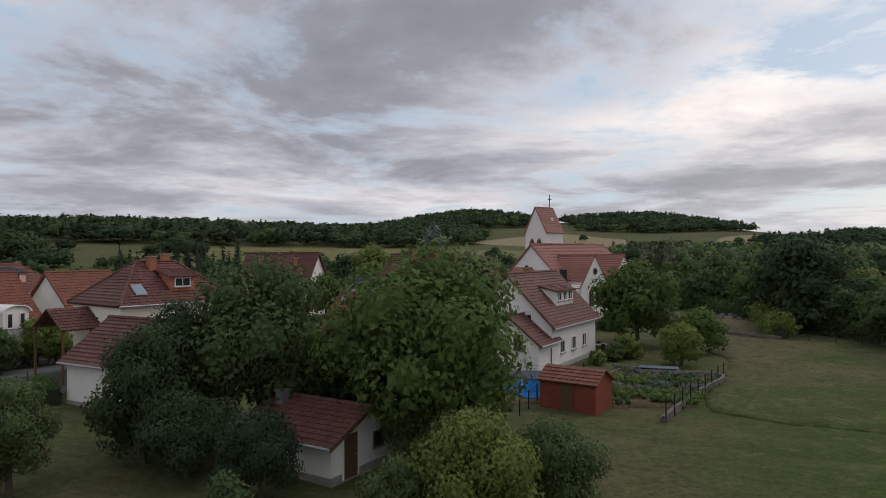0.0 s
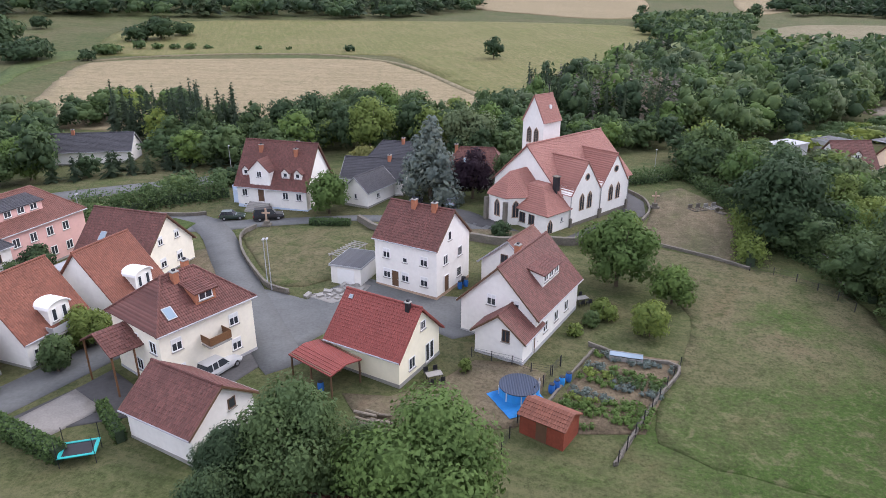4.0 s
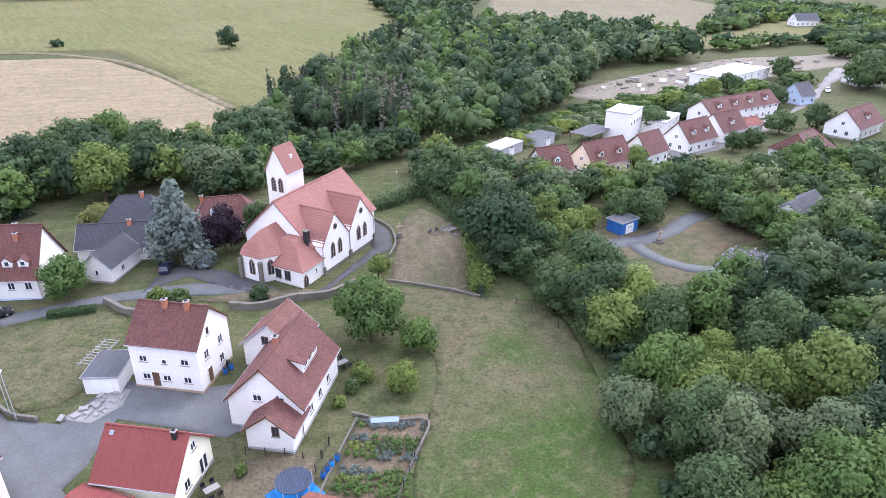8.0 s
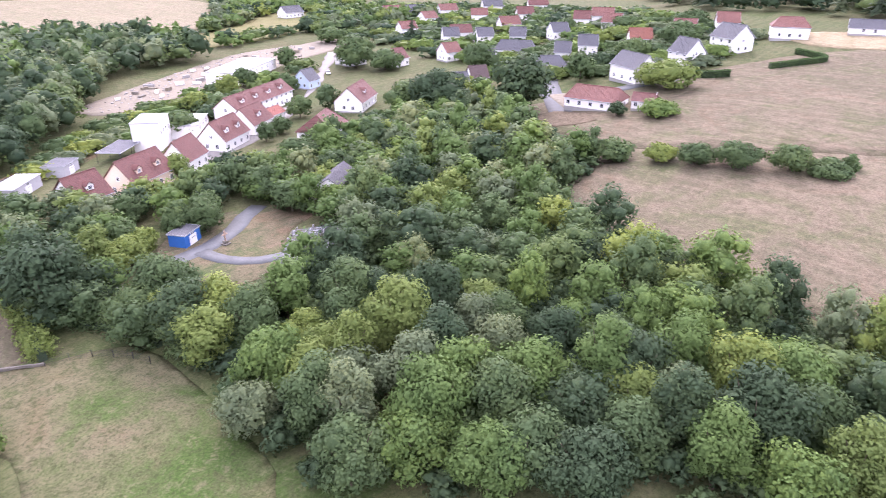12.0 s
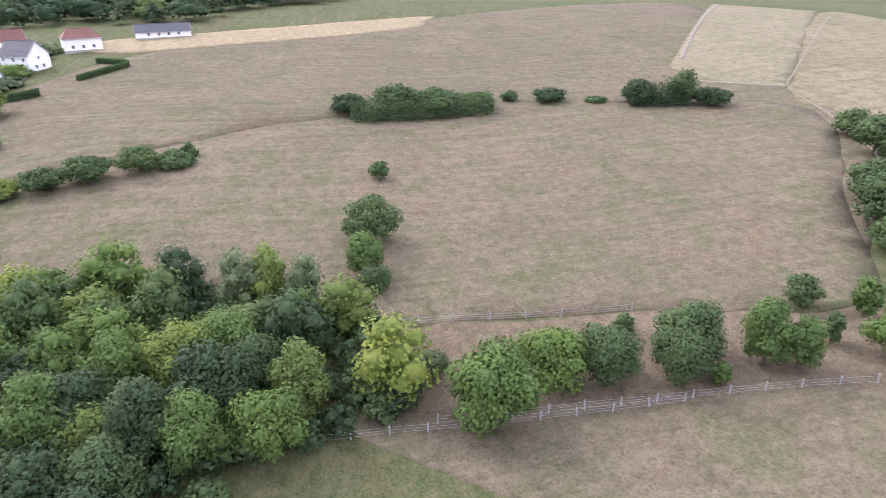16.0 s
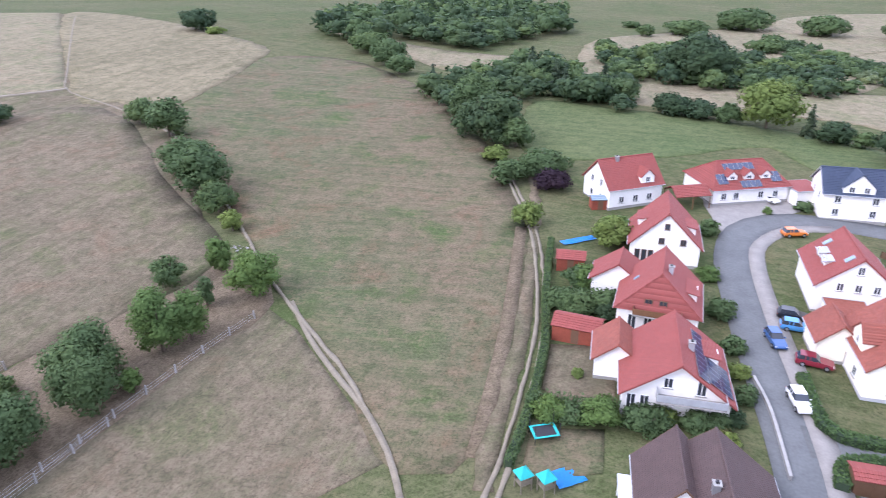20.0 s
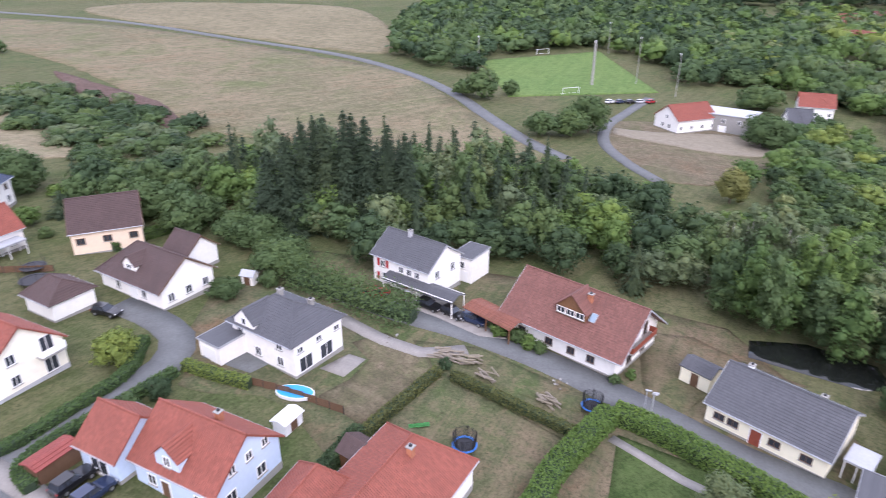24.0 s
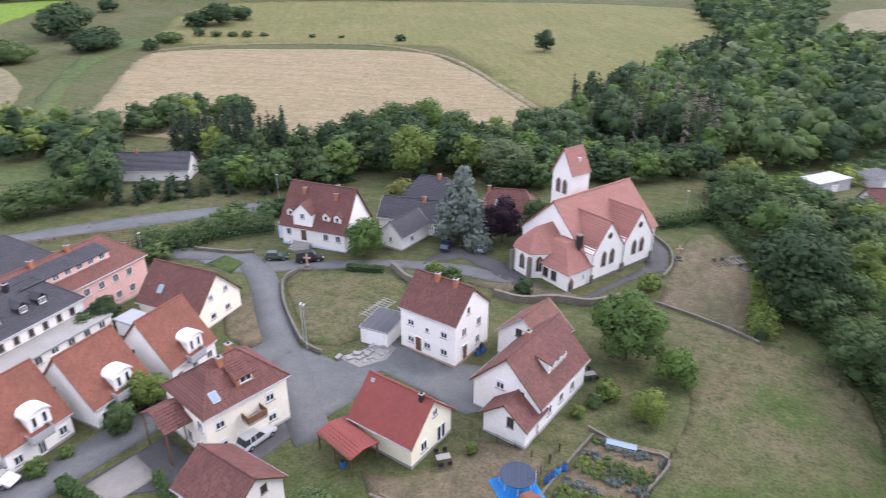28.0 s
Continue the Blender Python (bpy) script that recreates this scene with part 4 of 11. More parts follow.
sheet("garden_soil", [(16.8, 60.2), (25.0, 58.0), (18.0, 46.1), (8.3, 46.0)], M["earth"], 0.12, "dug vegetable plot", "garden")
strip("cemetery_path", [(70.5, 91.0), (76.0, 92.5), (83.0, 92.0), (92.0, 94.0), (98.0, 97.0), (105.0, 99.0)], 4.0, M["asphalt"], 0.13, "asphalt cemetery path", "path")
strip("cemetery_path", [(80.5, 91.5), (80.0, 85.5), (83.0, 79.0), (90.0, 75.0), (100.0, 71.0)], 3.2, M["asphalt"], 0.17, "asphalt cemetery path", "path")
sheet("trampled_garden", [(-9.4, 51.6), (-4.7, 51.2), (-0.3, 53.6), (3.6, 57.8), (7.7, 57.5), (10.7, 55.4), (9.0, 49.7), (6.7, 46.7), (-6.7, 46.6)], M["dry"], 0.1, "trampled dry garden behind the houses", "garden", curved=True)
sheet("cemetery_lawn", [(70.0, 84.0), (74.0, 96.0), (83.0, 103.0), (103.0, 101.5), (108.5, 96.0), (107.0, 84.5), (98.0, 84.0), (88.6, 78.0), (80.0, 73.0), (74.0, 75.0)], M["dry2"], 0.08, "dry grass of the cemetery clearing", "lawn", curved=True)
sheet("grave_field", [(97.0, 83.0), (103.5, 77.5), (102.5, 68.0), (94.6, 62.5), (84.0, 67.0), (82.0, 74.0), (87.5, 77.5)], M["asphalt"], 0.13, "grey gravelled grave field", "ground")
sheet("new_street", [(83.8, 141.6), (120.9, 150.7), (161.2, 160.2), (181.5, 158.8), (200.9, 162.6), (222.5, 171.8), (254.7, 191.4), (284.4, 207.3), (289.9, 217.7), (239.5, 186.6), (188.0, 155.4), (156.0, 140.3), (118.4, 134.5), (88.5, 129.6)], M["paving"], 0.13, "pale paved housing street", "road", curved=True)
sheet("work_yard", [(145.8, 222.9), (203.6, 243.7), (263.6, 257.8), (302.3, 247.6), (327.9, 242.3), (313.2, 221.3), (261.4, 217.5), (220.6, 209.4), (183.8, 207.6), (154.1, 203.8)], M["gravel"], 0.12, "pale stony building yard", "yard", curved=True)
sheet("hay_meadow", [(129.0, 47.4), (151.7, 37.5), (164.8, -0.1), (172.2, -59.0), (153.9, -121.6), (150.0, -135.9), (132.9, -167.9), (106.3, -173.0), (68.9, -125.9), (47.1, -99.7), (55.3, -80.9), (64.6, -68.8), (72.5, -50.9), (77.6, -39.6), (76.9, -38.4), (79.4, -30.5), (91.4, -24.9), (103.9, -8.0), (116.8, 21.3)], M["dry"], 0.12, "dry mown hay meadow on the hillside", "field", curved=True)
sheet("hill_top_field", [(200.8, 76.2), (206.9, 31.8), (272.2, -7.3), (301.9, -135.1), (300.3, -318.8), (149.4, -167.0), (176.3, -63.7), (171.2, -14.8), (166.4, 40.2)], M["dry"], 0.1, "dry grass field over the hill crest", "field", curved=True)
sheet("stubble_strip", [(309.3, -1.5), (307.7, -54.4), (310.9, -150.9), (295.9, -146.8), (283.2, -127.0), (281.5, -16.8)], M["wheat"], 0.3, "pale stubble strip along the crest", "field", curved=True)
sheet("straw_field", [(226.1, -345.8), (182.9, -337.0), (102.5, -278.3), (90.1, -247.2), (93.3, -178.3), (110.6, -182.0), (130.8, -192.7)], M["straw"], 0.2, "pale uncut straw field on the crest", "field", curved=True)
sheet("hill_turf", [(129, 47), (201, 76), (272, -7), (302, -135), (270, -300), (226, -346), (92, -240), (89, -176), (50, -100), (79, -38), (104, -8)], M["dry"], 0.06, "dry turf between the hill fields", "grass", step=7.0)
strip("track", [(282.5, -333.1), (224.5, -253.0), (179.0, -195.0)], 2.2, M["gravel"], 0.3, "pale farm track", "track")
strip("track", [(213.5, -332.2), (148.4, -219.3), (131.7, -192.3), (107.2, -176.2), (81.2, -155.2), (54.2, -118.7), (36.3, -91.0), (26.4, -77.6), (18.8, -67.2), (12.0, -54.9), (10.0, -50.1)], 0.7, M["gravel"], 0.25, "worn farm track along the hedge", "track")
strip("track", [(155.0, -174.7), (132.6, -193.6)], 2.2, M["gravel"], 0.3, "pale farm track", "track")
sheet("south_field", [(89.5, -174.8), (89.7, -247.4), (53.5, -250.2), (19.9, -201.3), (3.5, -157.1), (-2.6, -124.2), (-5.7, -105.4), (-3.6, -78.3), (0.1, -57.2), (10.2, -51.5), (22.3, -70.9), (36.3, -91.0), (57.9, -123.7)], M["dry2"], 0.08, "dry striped mown field running uphill", "field", curved=True)
strip("farm_track", [(1.6, -47.3), (-0.6, -54.4), (-3.8, -68.4), (-5.5, -79.6), (-6.1, -94.2), (-5.6, -108.9), (-2.4, -131.1)], 0.7, M["gravel"], 0.22, "rutted gravel farm track beside the gardens", "track")
strip("farm_track", [(0.3, -47.2), (-1.8, -54.4), (-4.9, -68.4), (-6.5, -79.6), (-7.2, -94.2), (-6.6, -109.0), (-3.3, -131.1)], 0.7, M["gravel"], 0.22, "rutted gravel farm track beside the gardens", "track")
strip("farm_track", [(-7.7, -133.1), (-6.7, -108.7), (-4.2, -83.0), (-2.8, -72.3), (-0.9, -62.6), (1.0, -53.8), (1.7, -49.3)], 2.6, M["dry"], 0.16, "dry grassy crown of the farm track", "track")
strip("track_margin", [(-4.3, -108.3), (-1.9, -82.6), (-0.6, -72.0), (0.9, -62.3), (2.4, -53.6)], 2.0, M["earth"], 0.14, "dark bare earth beside the track", "margin")
strip("footway", [(31.1, -84.7), (25.6, -75.1), (20.0, -67.2), (15.6, -61.5), (11.8, -54.7), (9.5, -48.2)], 0.7, M["gravel"], 0.2, "faint trodden path through the hay", "path")
sheet("dry_plot", [(-67.1, -32.5), (-71.3, -28.8), (-67.6, -21.7), (-64.8, -19.9), (-52.2, -25.1), (-55.2, -31.6), (-59.3, -29.4), (-64.1, -28.7)], M["dry"], 0.13, "dry brown garden behind the white house", "lawn", curved=True)
sheet("drive", [(-56.8, -48.4), (-65.1, -47.8), (-71.1, -45.9), (-67.6, -42.6), (-60.0, -39.5), (-56.1, -41.2)], M["asphalt"], 0.17, "dark asphalt drive of the white house", "yard")
sheet("terrace", [(-60.1, -33.8), (-64.4, -31.7), (-64.1, -29.2), (-59.6, -30.3)], M["paving"], 0.16, "grey slab terrace behind the white house", "terrace")
sheet("dry_garden", [(-7.0, -73.0), (-13.9, -72.4), (-13.3, -61.9), (-9.0, -61.1), (-5.2, -64.2)], M["dry"], 0.12, "bare dry garden behind the hedge", "garden", curved=True)
sheet("dry_garden", [(-3.7, -57.7), (-11.5, -57.4), (-10.5, -51.4), (-2.0, -49.9)], M["dry2"], 0.12, "dry garden lawn with play things", "garden", curved=True)
strip("estate_street", [(296.0, 105.1), (260.1, 86.7), (228.2, 72.9), (202.9, 62.0), (191.0, 55.3)], 6.5, M["asphalt"], 0.2, "grey street of the eastern estate", "road")
strip("estate_street", [(220.4, 75.1), (214.5, 61.4), (218.6, 51.7), (227.1, 41.6), (234.4, 31.2)], 5.5, M["asphalt"], 0.2, "grey street of the eastern estate", "road")
sheet("estate_yard", [(216.7, 69.7), (220.2, 57.6), (209.7, 47.5), (197.3, 47.3), (199.8, 58.3)], M["gravel"], 0.22, "pale gravel yard beside the street", "yard")
sheet("earth_bank", [(190.2, 65.4), (196.6, 60.7), (194.2, 49.7), (187.9, 44.6), (181.5, 55.3)], M["earth"], 0.25, "bare earth bank at the field edge", "ground", curved=True)
strip("garden_path", [(-60.0, 2.3), (-58.2, 5.5), (-55.6, 9.8), (-53.9, 13.9), (-51.5, 17.7)], 1.2, M["paving"], 0.2, "pale stone path along the hedge", "path")
sheet("lower_hay", [(66.2, -16.4), (63.9, -27.0), (61.6, -38.6), (53.7, -53.1), (44.0, -69.1), (34.3, -83.1), (28.4, -77.8), (21.9, -68.6), (15.5, -59.7), (12.1, -53.2)], M["dry"], 0.07, "dry olive meadow below the orchard", "field")
sheet("crest_field", [(289.2, -335.6), (232.1, -348.9), (132.8, -192.6), (154.6, -177.7), (173.1, -183.2)], M["hay"], 0.14, "pale tan field on the crest", "field")
sheet("south_hay", [(90.9, -337.1), (28.8, -284.9), (-4.6, -270.8), (-28.4, -259.9), (-60.8, -336.4), (-218.0, -400.1), (-133.3, -236.3), (-74.1, -210.2), (-44.6, -193.8), (-23.4, -230.0), (-0.0, -218.2), (41.1, -268.9)], M["hay"], 0.1, "tan hay slopes behind the housing", "field", curved=True)
sheet("orchard_floor", [(79.7, -35.5), (71.7, -50.2), (64.1, -68.2), (46.6, -97.5), (33.6, -84.6), (39.9, -72.3), (47.4, -55.0), (52.2, -45.4), (57.3, -28.8), (74.0, -30.5)], M["earth"], 0.1, "bare brown earth under the orchard trees", "ground", curved=True)
strip("south_street", [(-25.8, -32.9), (-28.2, -42.7), (-30.4, -54.2), (-32.3, -67.4), (-34.7, -83.0), (-37.9, -98.1), (-42.8, -108.0), (-50.1, -113.0), (-58.8, -113.0), (-69.4, -108.5)], 6.0, M["asphalt"], 0.14, "curved grey residential street", "road")
strip("footpath", [(-27.8, -32.8), (-29.7, -39.6), (-32.6, -51.1), (-34.9, -64.0), (-37.2, -78.7), (-40.5, -94.6), (-43.9, -103.0), (-51.1, -109.3), (-59.0, -110.1)], 2.4, M["paving"], 0.2, "pale paved footpath along the street", "pavement")
strip("side_street", [(-31.7, -56.0), (-39.1, -54.7), (-46.7, -52.6), (-53.9, -51.4), (-59.8, -54.3), (-62.9, -61.2), (-64.0, -67.3)], 4.6, M["asphalt"], 0.16, "grey side street", "road")
strip("lower_path", [(-72.5, -36.8), (-69.2, -28.4), (-68.4, -23.0), (-71.4, -17.5)], 2.4, M["paving"], 0.16, "grey path beside the plots", "path")
sheet("solar_drive", [(-40.8, -125.7), (-49.2, -123.4), (-57.4, -125.9), (-56.4, -118.0), (-50.8, -114.3), (-44.0, -112.2), (-42.1, -103.7), (-39.0, -106.2)], M["paving"], 0.1, "pale paved drive", "yard", curved=True)
sheet("green_meadow", [(-13.5, -144.4), (-21.2, -144.3), (-39.7, -147.9), (-65.2, -157.6), (-69.3, -141.8), (-92.9, -142.6), (-87.4, -162.3), (-60.0, -181.2), (-34.6, -190.7), (-11.3, -196.5), (-5.6, -152.2)], M["green"], 0.15, "green meadow behind the houses", "grass", curved=True)
sheet("garden_ground", [(-92, -52), (-97, -10), (-90, 18), (-66, 30), (-46, 24), (-40, 4), (-42, -20), (-52, -34), (-56, -52), (-74, -58)], M["dry2"], 0.05, "dry trodden ground between the western houses", "ground", step=5.0)
sheet("plot", [(-57.4, -23.8), (-65.8, -20.6), (-61.2, -9.9), (-56.0, 2.3), (-46.8, -1.1), (-44.2, -19.6)], M["dry2"], 0.09, "dry fenced grass plot", "lawn")
sheet("plot", [(-64.1, -48.4), (-70.7, -34.2), (-65.2, -27.0), (-55.4, -32.9), (-51.0, -47.6)], M["dry2"], 0.09, "dry lawn beside the house", "lawn", curved=True)
sheet("wood_plot", [(-70.9, -25.0), (-72.6, -16.1), (-65.3, 3.8), (-62.9, 2.3), (-64.5, -10.4), (-67.3, -22.5)], M["dry2"], 0.1, "dry strip with stacked logs", "ground")
sheet("pond", [(-87.3, 20.5), (-88.6, 28.2), (-85.0, 36.2), (-79.4, 36.4), (-78.6, 32.6), (-80.6, 26.4), (-82.6, 19.6)], M["water"], 0.12, "dark garden pond under the trees", "pond", curved=True)
sheet("west_lawn", [(-85.3, 6.0), (-86.0, 12.9), (-80.0, 20.4), (-77.5, 26.2), (-73.8, 15.5), (-68.3, 11.1), (-69.1, 6.1)], M["dry2"], 0.08, "dry lawn between the houses", "lawn", curved=True)
sheet("garden_lawn", [(-60.9, 3.0), (-57.8, 13.8), (-51.5, 21.0), (-47.6, 17.8), (-46.4, 2.2)], M["lush"], 0.1, "green clipped garden lawn", "lawn")
sheet("far_hay_field", [(-64.7, -211.2), (-82.1, -208.8), (-110.8, -219.0), (-141.0, -207.5), (-151.1, -176.2), (-148.0, -151.2), (-138.7, -130.3), (-123.0, -126.5), (-105.2, -157.8), (-98.0, -180.3), (-77.7, -189.0), (-59.2, -196.2)], M["hay"], 0.25, "tan hay meadow between the hedges", "field", curved=True)
sheet("far_hay_field", [(-163.5, -409.6), (-211.5, -433.8), (-238.3, -420.1), (-202.2, -337.2), (-157.0, -297.5), (-114.5, -271.5), (-125.6, -321.6)], M["hay"], 0.25, "tan hay meadow on the far slope", "field", curved=True)
sheet("heath_bank", [(-162.1, -273.6), (-182.8, -274.0), (-205.6, -261.1), (-192.5, -235.4), (-166.3, -231.0), (-149.4, -241.4)], M["heath"], 0.3, "brown-purple heath bank", "bank", curved=True)
sheet("heath_bank", [(-211.7, -224.7), (-197.2, -186.7), (-186.7, -159.7), (-172.3, -138.7), (-154.9, -126.0), (-170.5, -151.3), (-184.2, -186.8)], M["heath"], 0.3, "brown-purple heath bank", "bank", curved=True)
sheet("orchard_meadow", [(-346.4, 237.3), (-363.6, 301.1), (-312.6, 286.8), (-260.0, 281.8), (-220.8, 277.8), (-183.5, 241.6), (-171.6, 209.1), (-217.4, 215.6), (-285.3, 221.8)], M["hay"], 0.25, "tan meadow with scattered bushes", "field", curved=True)
sheet("club_track", [(-209.1, -3.8), (-208.8, 8.6), (-213.0, 27.2), (-209.2, 44.7), (-196.3, 44.7), (-190.9, 29.3), (-196.5, 10.1), (-202.5, -4.0)], M["gravel"], 0.3, "pale gravel yard below the clubhouse", "track", curved=True)
sheet("west_field", [(-300.1, -434.0), (-334.6, -302.1), (-292.8, -148.5), (-271.3, -94.8), (-220.7, -56.3), (-186.5, -25.0), (-169.4, -14.8), (-153.9, -33.2), (-149.3, -55.9), (-157.8, -92.9), (-163.1, -128.0), (-230.1, -241.7)], M["slope"], 0.15, "pale dry grass slope", "field", curved=True)
sheet("west_field_upper", [(-377.7, -361.8), (-444.1, -344.6), (-478.7, -220.3), (-395.5, -148.5), (-331.3, -121.6), (-310.1, -129.0), (-329.2, -214.7)], M["straw"], 0.2, "pale stubble above the road", "field", curved=True)
strip("hill_road", [(-344.4, -444.3), (-347.9, -313.5), (-320.7, -209.4), (-300.1, -139.9), (-271.3, -94.8), (-241.2, -66.0), (-211.7, -46.0), (-185.2, -28.1), (-170.5, -14.9)], 5.0, M["asphalt"], 0.3, "grey country road climbing the slope", "road")
sheet("sports_field", [(-312.4, -71.4), (-358.2, -18.1), (-269.0, 10.7), (-242.2, -44.1)], M["turf"], 0.3, "green sports pitch", "pitch")
sheet("club_ground", [(-199.7, -7.7), (-220.0, -1.6), (-218.7, 24.9), (-207.6, 47.9), (-182.5, 40.7), (-160.7, 20.5), (-159.5, 11.2), (-172.4, -0.1)], M["dry"], 0.15, "dry brown grass below the clubhouse", "grass", curved=True)
strip("club_path", [(-160.2, 9.2), (-173.0, 1.4), (-190.7, -5.5), (-211.0, -5.8), (-232.5, -0.2), (-257.8, 7.5)], 3.5, M["asphalt"], 0.3, "narrow asphalt path", "road")
sheet("valley_meadow", [(-203.2, 76.0), (-205.2, 104.5), (-179.2, 116.7), (-158.3, 134.2), (-134.9, 149.1), (-111.7, 160.2), (-106.0, 147.9), (-130.4, 132.8), (-127.5, 105.1), (-148.0, 89.1), (-172.4, 79.9)], M["green"], 0.15, "green valley meadow", "grass", curved=True)
strip("railway_bed", [(-155.0, 58.6), (-125.7, 76.8), (-106.0, 88.0), (-91.0, 95.0), (-64.8, 109.1)], 4.0, M["earth"], 0.15, "brown ballast of the railway line", "railway")

# ---- trees and hedges ----
ICO = [(0, 0.526, 0.851), (0, 0.526, -0.851), (0, -0.526, 0.851), (0, -0.526, -0.851), (0.526, 0.851, 0), (0.526, -0.851, 0),
       (-0.526, 0.851, 0), (-0.526, -0.851, 0), (0.851, 0, 0.526), (-0.851, 0, 0.526), (0.851, 0, -0.526), (-0.851, 0, -0.526)]
ICO_FACES = [f for f in ((a, b, c) for a in range(12) for b in range(a + 1, 12) for c in range(b + 1, 12))
             if all((Vector(ICO[u]) - Vector(ICO[v])).length < 1.2 for u, v in ((f[0], f[1]), (f[1], f[2]), (f[0], f[2])))]


def unit(v):
    return v / np.maximum(1e-6, np.linalg.norm(v, axis=-1, keepdims=True))


def facing(tri, nrm):
    """Triangles (n, 3, 3) wound to face along nrm, each corner with its shading direction: rows of x, y, z, nx, ny, nz."""
    flat = np.cross(tri[:, 1] - tri[:, 0], tri[:, 2] - tri[:, 0])
    back = np.einsum("ij,ij->i", flat, nrm[:, 0] if nrm.ndim == 3 else nrm) < 0
    tri = np.where(back[:, None, None], tri[:, ::-1], tri)
    nrm = np.where(back[:, None, None], nrm[:, ::-1], nrm) if nrm.ndim == 3 else np.repeat(nrm[:, None], 3, 1)
    return np.concatenate([tri, nrm], 2).reshape(-1, 6)


def lumps(rng, centres, radii, squash, shrink):
    """The dim inner body of a crown: one crumpled lump for each lobe."""
    out = []
    base = np.array(ICO)
    for c, r in zip(centres, radii):
        v = base * (r * shrink * rng.uniform(0.78, 1.12, 12))[:, None] * np.array([1, 1, squash])
        corners = np.array([v[list(f)] for f in ICO_FACES])
        out.append(facing(corners + np.array(c), unit(corners)))
    return np.concatenate(out)


def leaf_cloud(rng, centres, radii, count, size, squash=0.85, body=0.86):
    """Small three-cornered leaf sprays on the shells of several lobes, over a crumpled inner body."""
    centres, radii = np.array(centres), np.array(radii)
    weight = radii ** 2 / np.sum(radii ** 2)
    pick = rng.choice(len(radii), count, p=weight)
    d = unit(rng.normal(size=(count, 3)))
    reach = rng.uniform(0.84 if size > 0.5 else 0.62, 1.14, count)
    p = centres[pick] + d * (radii[pick] * reach)[:, None] * np.array([1, 1, squash])
    near = np.linalg.norm((p[:, None] - centres[None]) / np.array([1, 1, squash]), axis=2) / radii[None]
    keep = (near.min(axis=1) > (0.78 if size > 0.5 else 0.58)) & (p[:, 2] > 0.2)
    p, d = p[keep], d[keep]
    nrm = unit(d * 0.9 + rng.normal(scale=0.42, size=d.shape) + np.array([0, 0, 0.3]))
    u = unit(np.cross(nrm, rng.normal(size=d.shape)))
    v = np.cross(nrm, u)
    s = size * rng.uniform(0.5, 1.35, len(p))
    u, v = u * s[:, None], v * (s * 0.75)[:, None]
    whole = unit(p - np.array([0, 0, centres[:, 2].mean() * 0.8]))
    soft = unit(d * 0.75 + whole * 0.35 + nrm * 0.45)
    sprays = facing(np.stack([p - u * 0.8 - v, p + u * 0.8 - v, p + v * 1.2], 1), soft)
    step = 1 if size < 0.5 else 2 if size < 1.0 else 4
    return np.concatenate([sprays, lumps(rng, centres[::step], radii[::step], squash, body * (0.7, 1.05, 1.0, 1.12)[step - 1])])


def needle_cloud(rng, tall, radius, count, size, ragged=0.3, bare=False, core=1.0):
    """Drooping sprays on whorls of a conifer, round a narrow inner cone."""
    h = tall * (0.06 + 0.93 * rng.random(count) ** 1.3)
    whorl = np.round(h / (tall * 0.05)) * tall * 0.05
    h = whorl * 0.3 + h * 0.7
    a = rng.random(count) * math.tau
    lobe = 0.82 + 0.18 * np.sin(a * 3 + h * 1.7) + 0.14 * np.sin(a * 5 - h * 2.3)
    r = radius * (1 - h / tall) ** 0.68 * lobe * rng.uniform(0.45, 1.0 + ragged * 0.4, count) + 0.06
    out = np.stack([np.cos(a), np.sin(a), np.zeros(count)], 1)
    p = out * r[:, None]
    p[:, 2] = h - r * 0.22
    s = size * rng.uniform(0.6, 1.4, count) * (0.5 + 0.7 * (1 - h / tall))
    u = out * s[:, None] + np.array([0, 0, -0.4]) * s[:, None]
    side = np.stack([-np.sin(a), np.cos(a), rng.normal(scale=0.3, size=count)], 1) * (s * 0.55)[:, None]
    soft = unit(out + np.array([0, 0, 0.45]) + rng.normal(scale=0.25, size=out.shape))
    tri = facing(np.stack([p - u * 0.6 - side, p - u * 0.6 + side, p + u], 1), soft)
    if bare:
        return tri
    k = 7
    ring = lambda q, z: np.array([(q * math.cos(i * math.tau / k), q * math.sin(i * math.tau / k), z) for i in range(k)]) * rng.uniform(0.8, 1.15, (k, 1)) * np.array([1, 1, 0]) + np.array([0, 0, z])
    cone = []
    for z0, z1, q in ((0.06, 0.5, 0.72), (0.36, 0.75, 0.5), (0.62, 0.97, 0.3)):
        lo, tip = ring(radius * q * core, tall * z0), np.array([0, 0, tall * z1])
        for i in range(k):
            cone.append((lo[i], lo[(i + 1) % k], tip))
    cone = np.array(cone)
    return np.concatenate([tri, facing(cone, unit(cone.mean(1) * np.array([1, 1, 0]) + np.array([0, 0, 0.2 * radius])))])


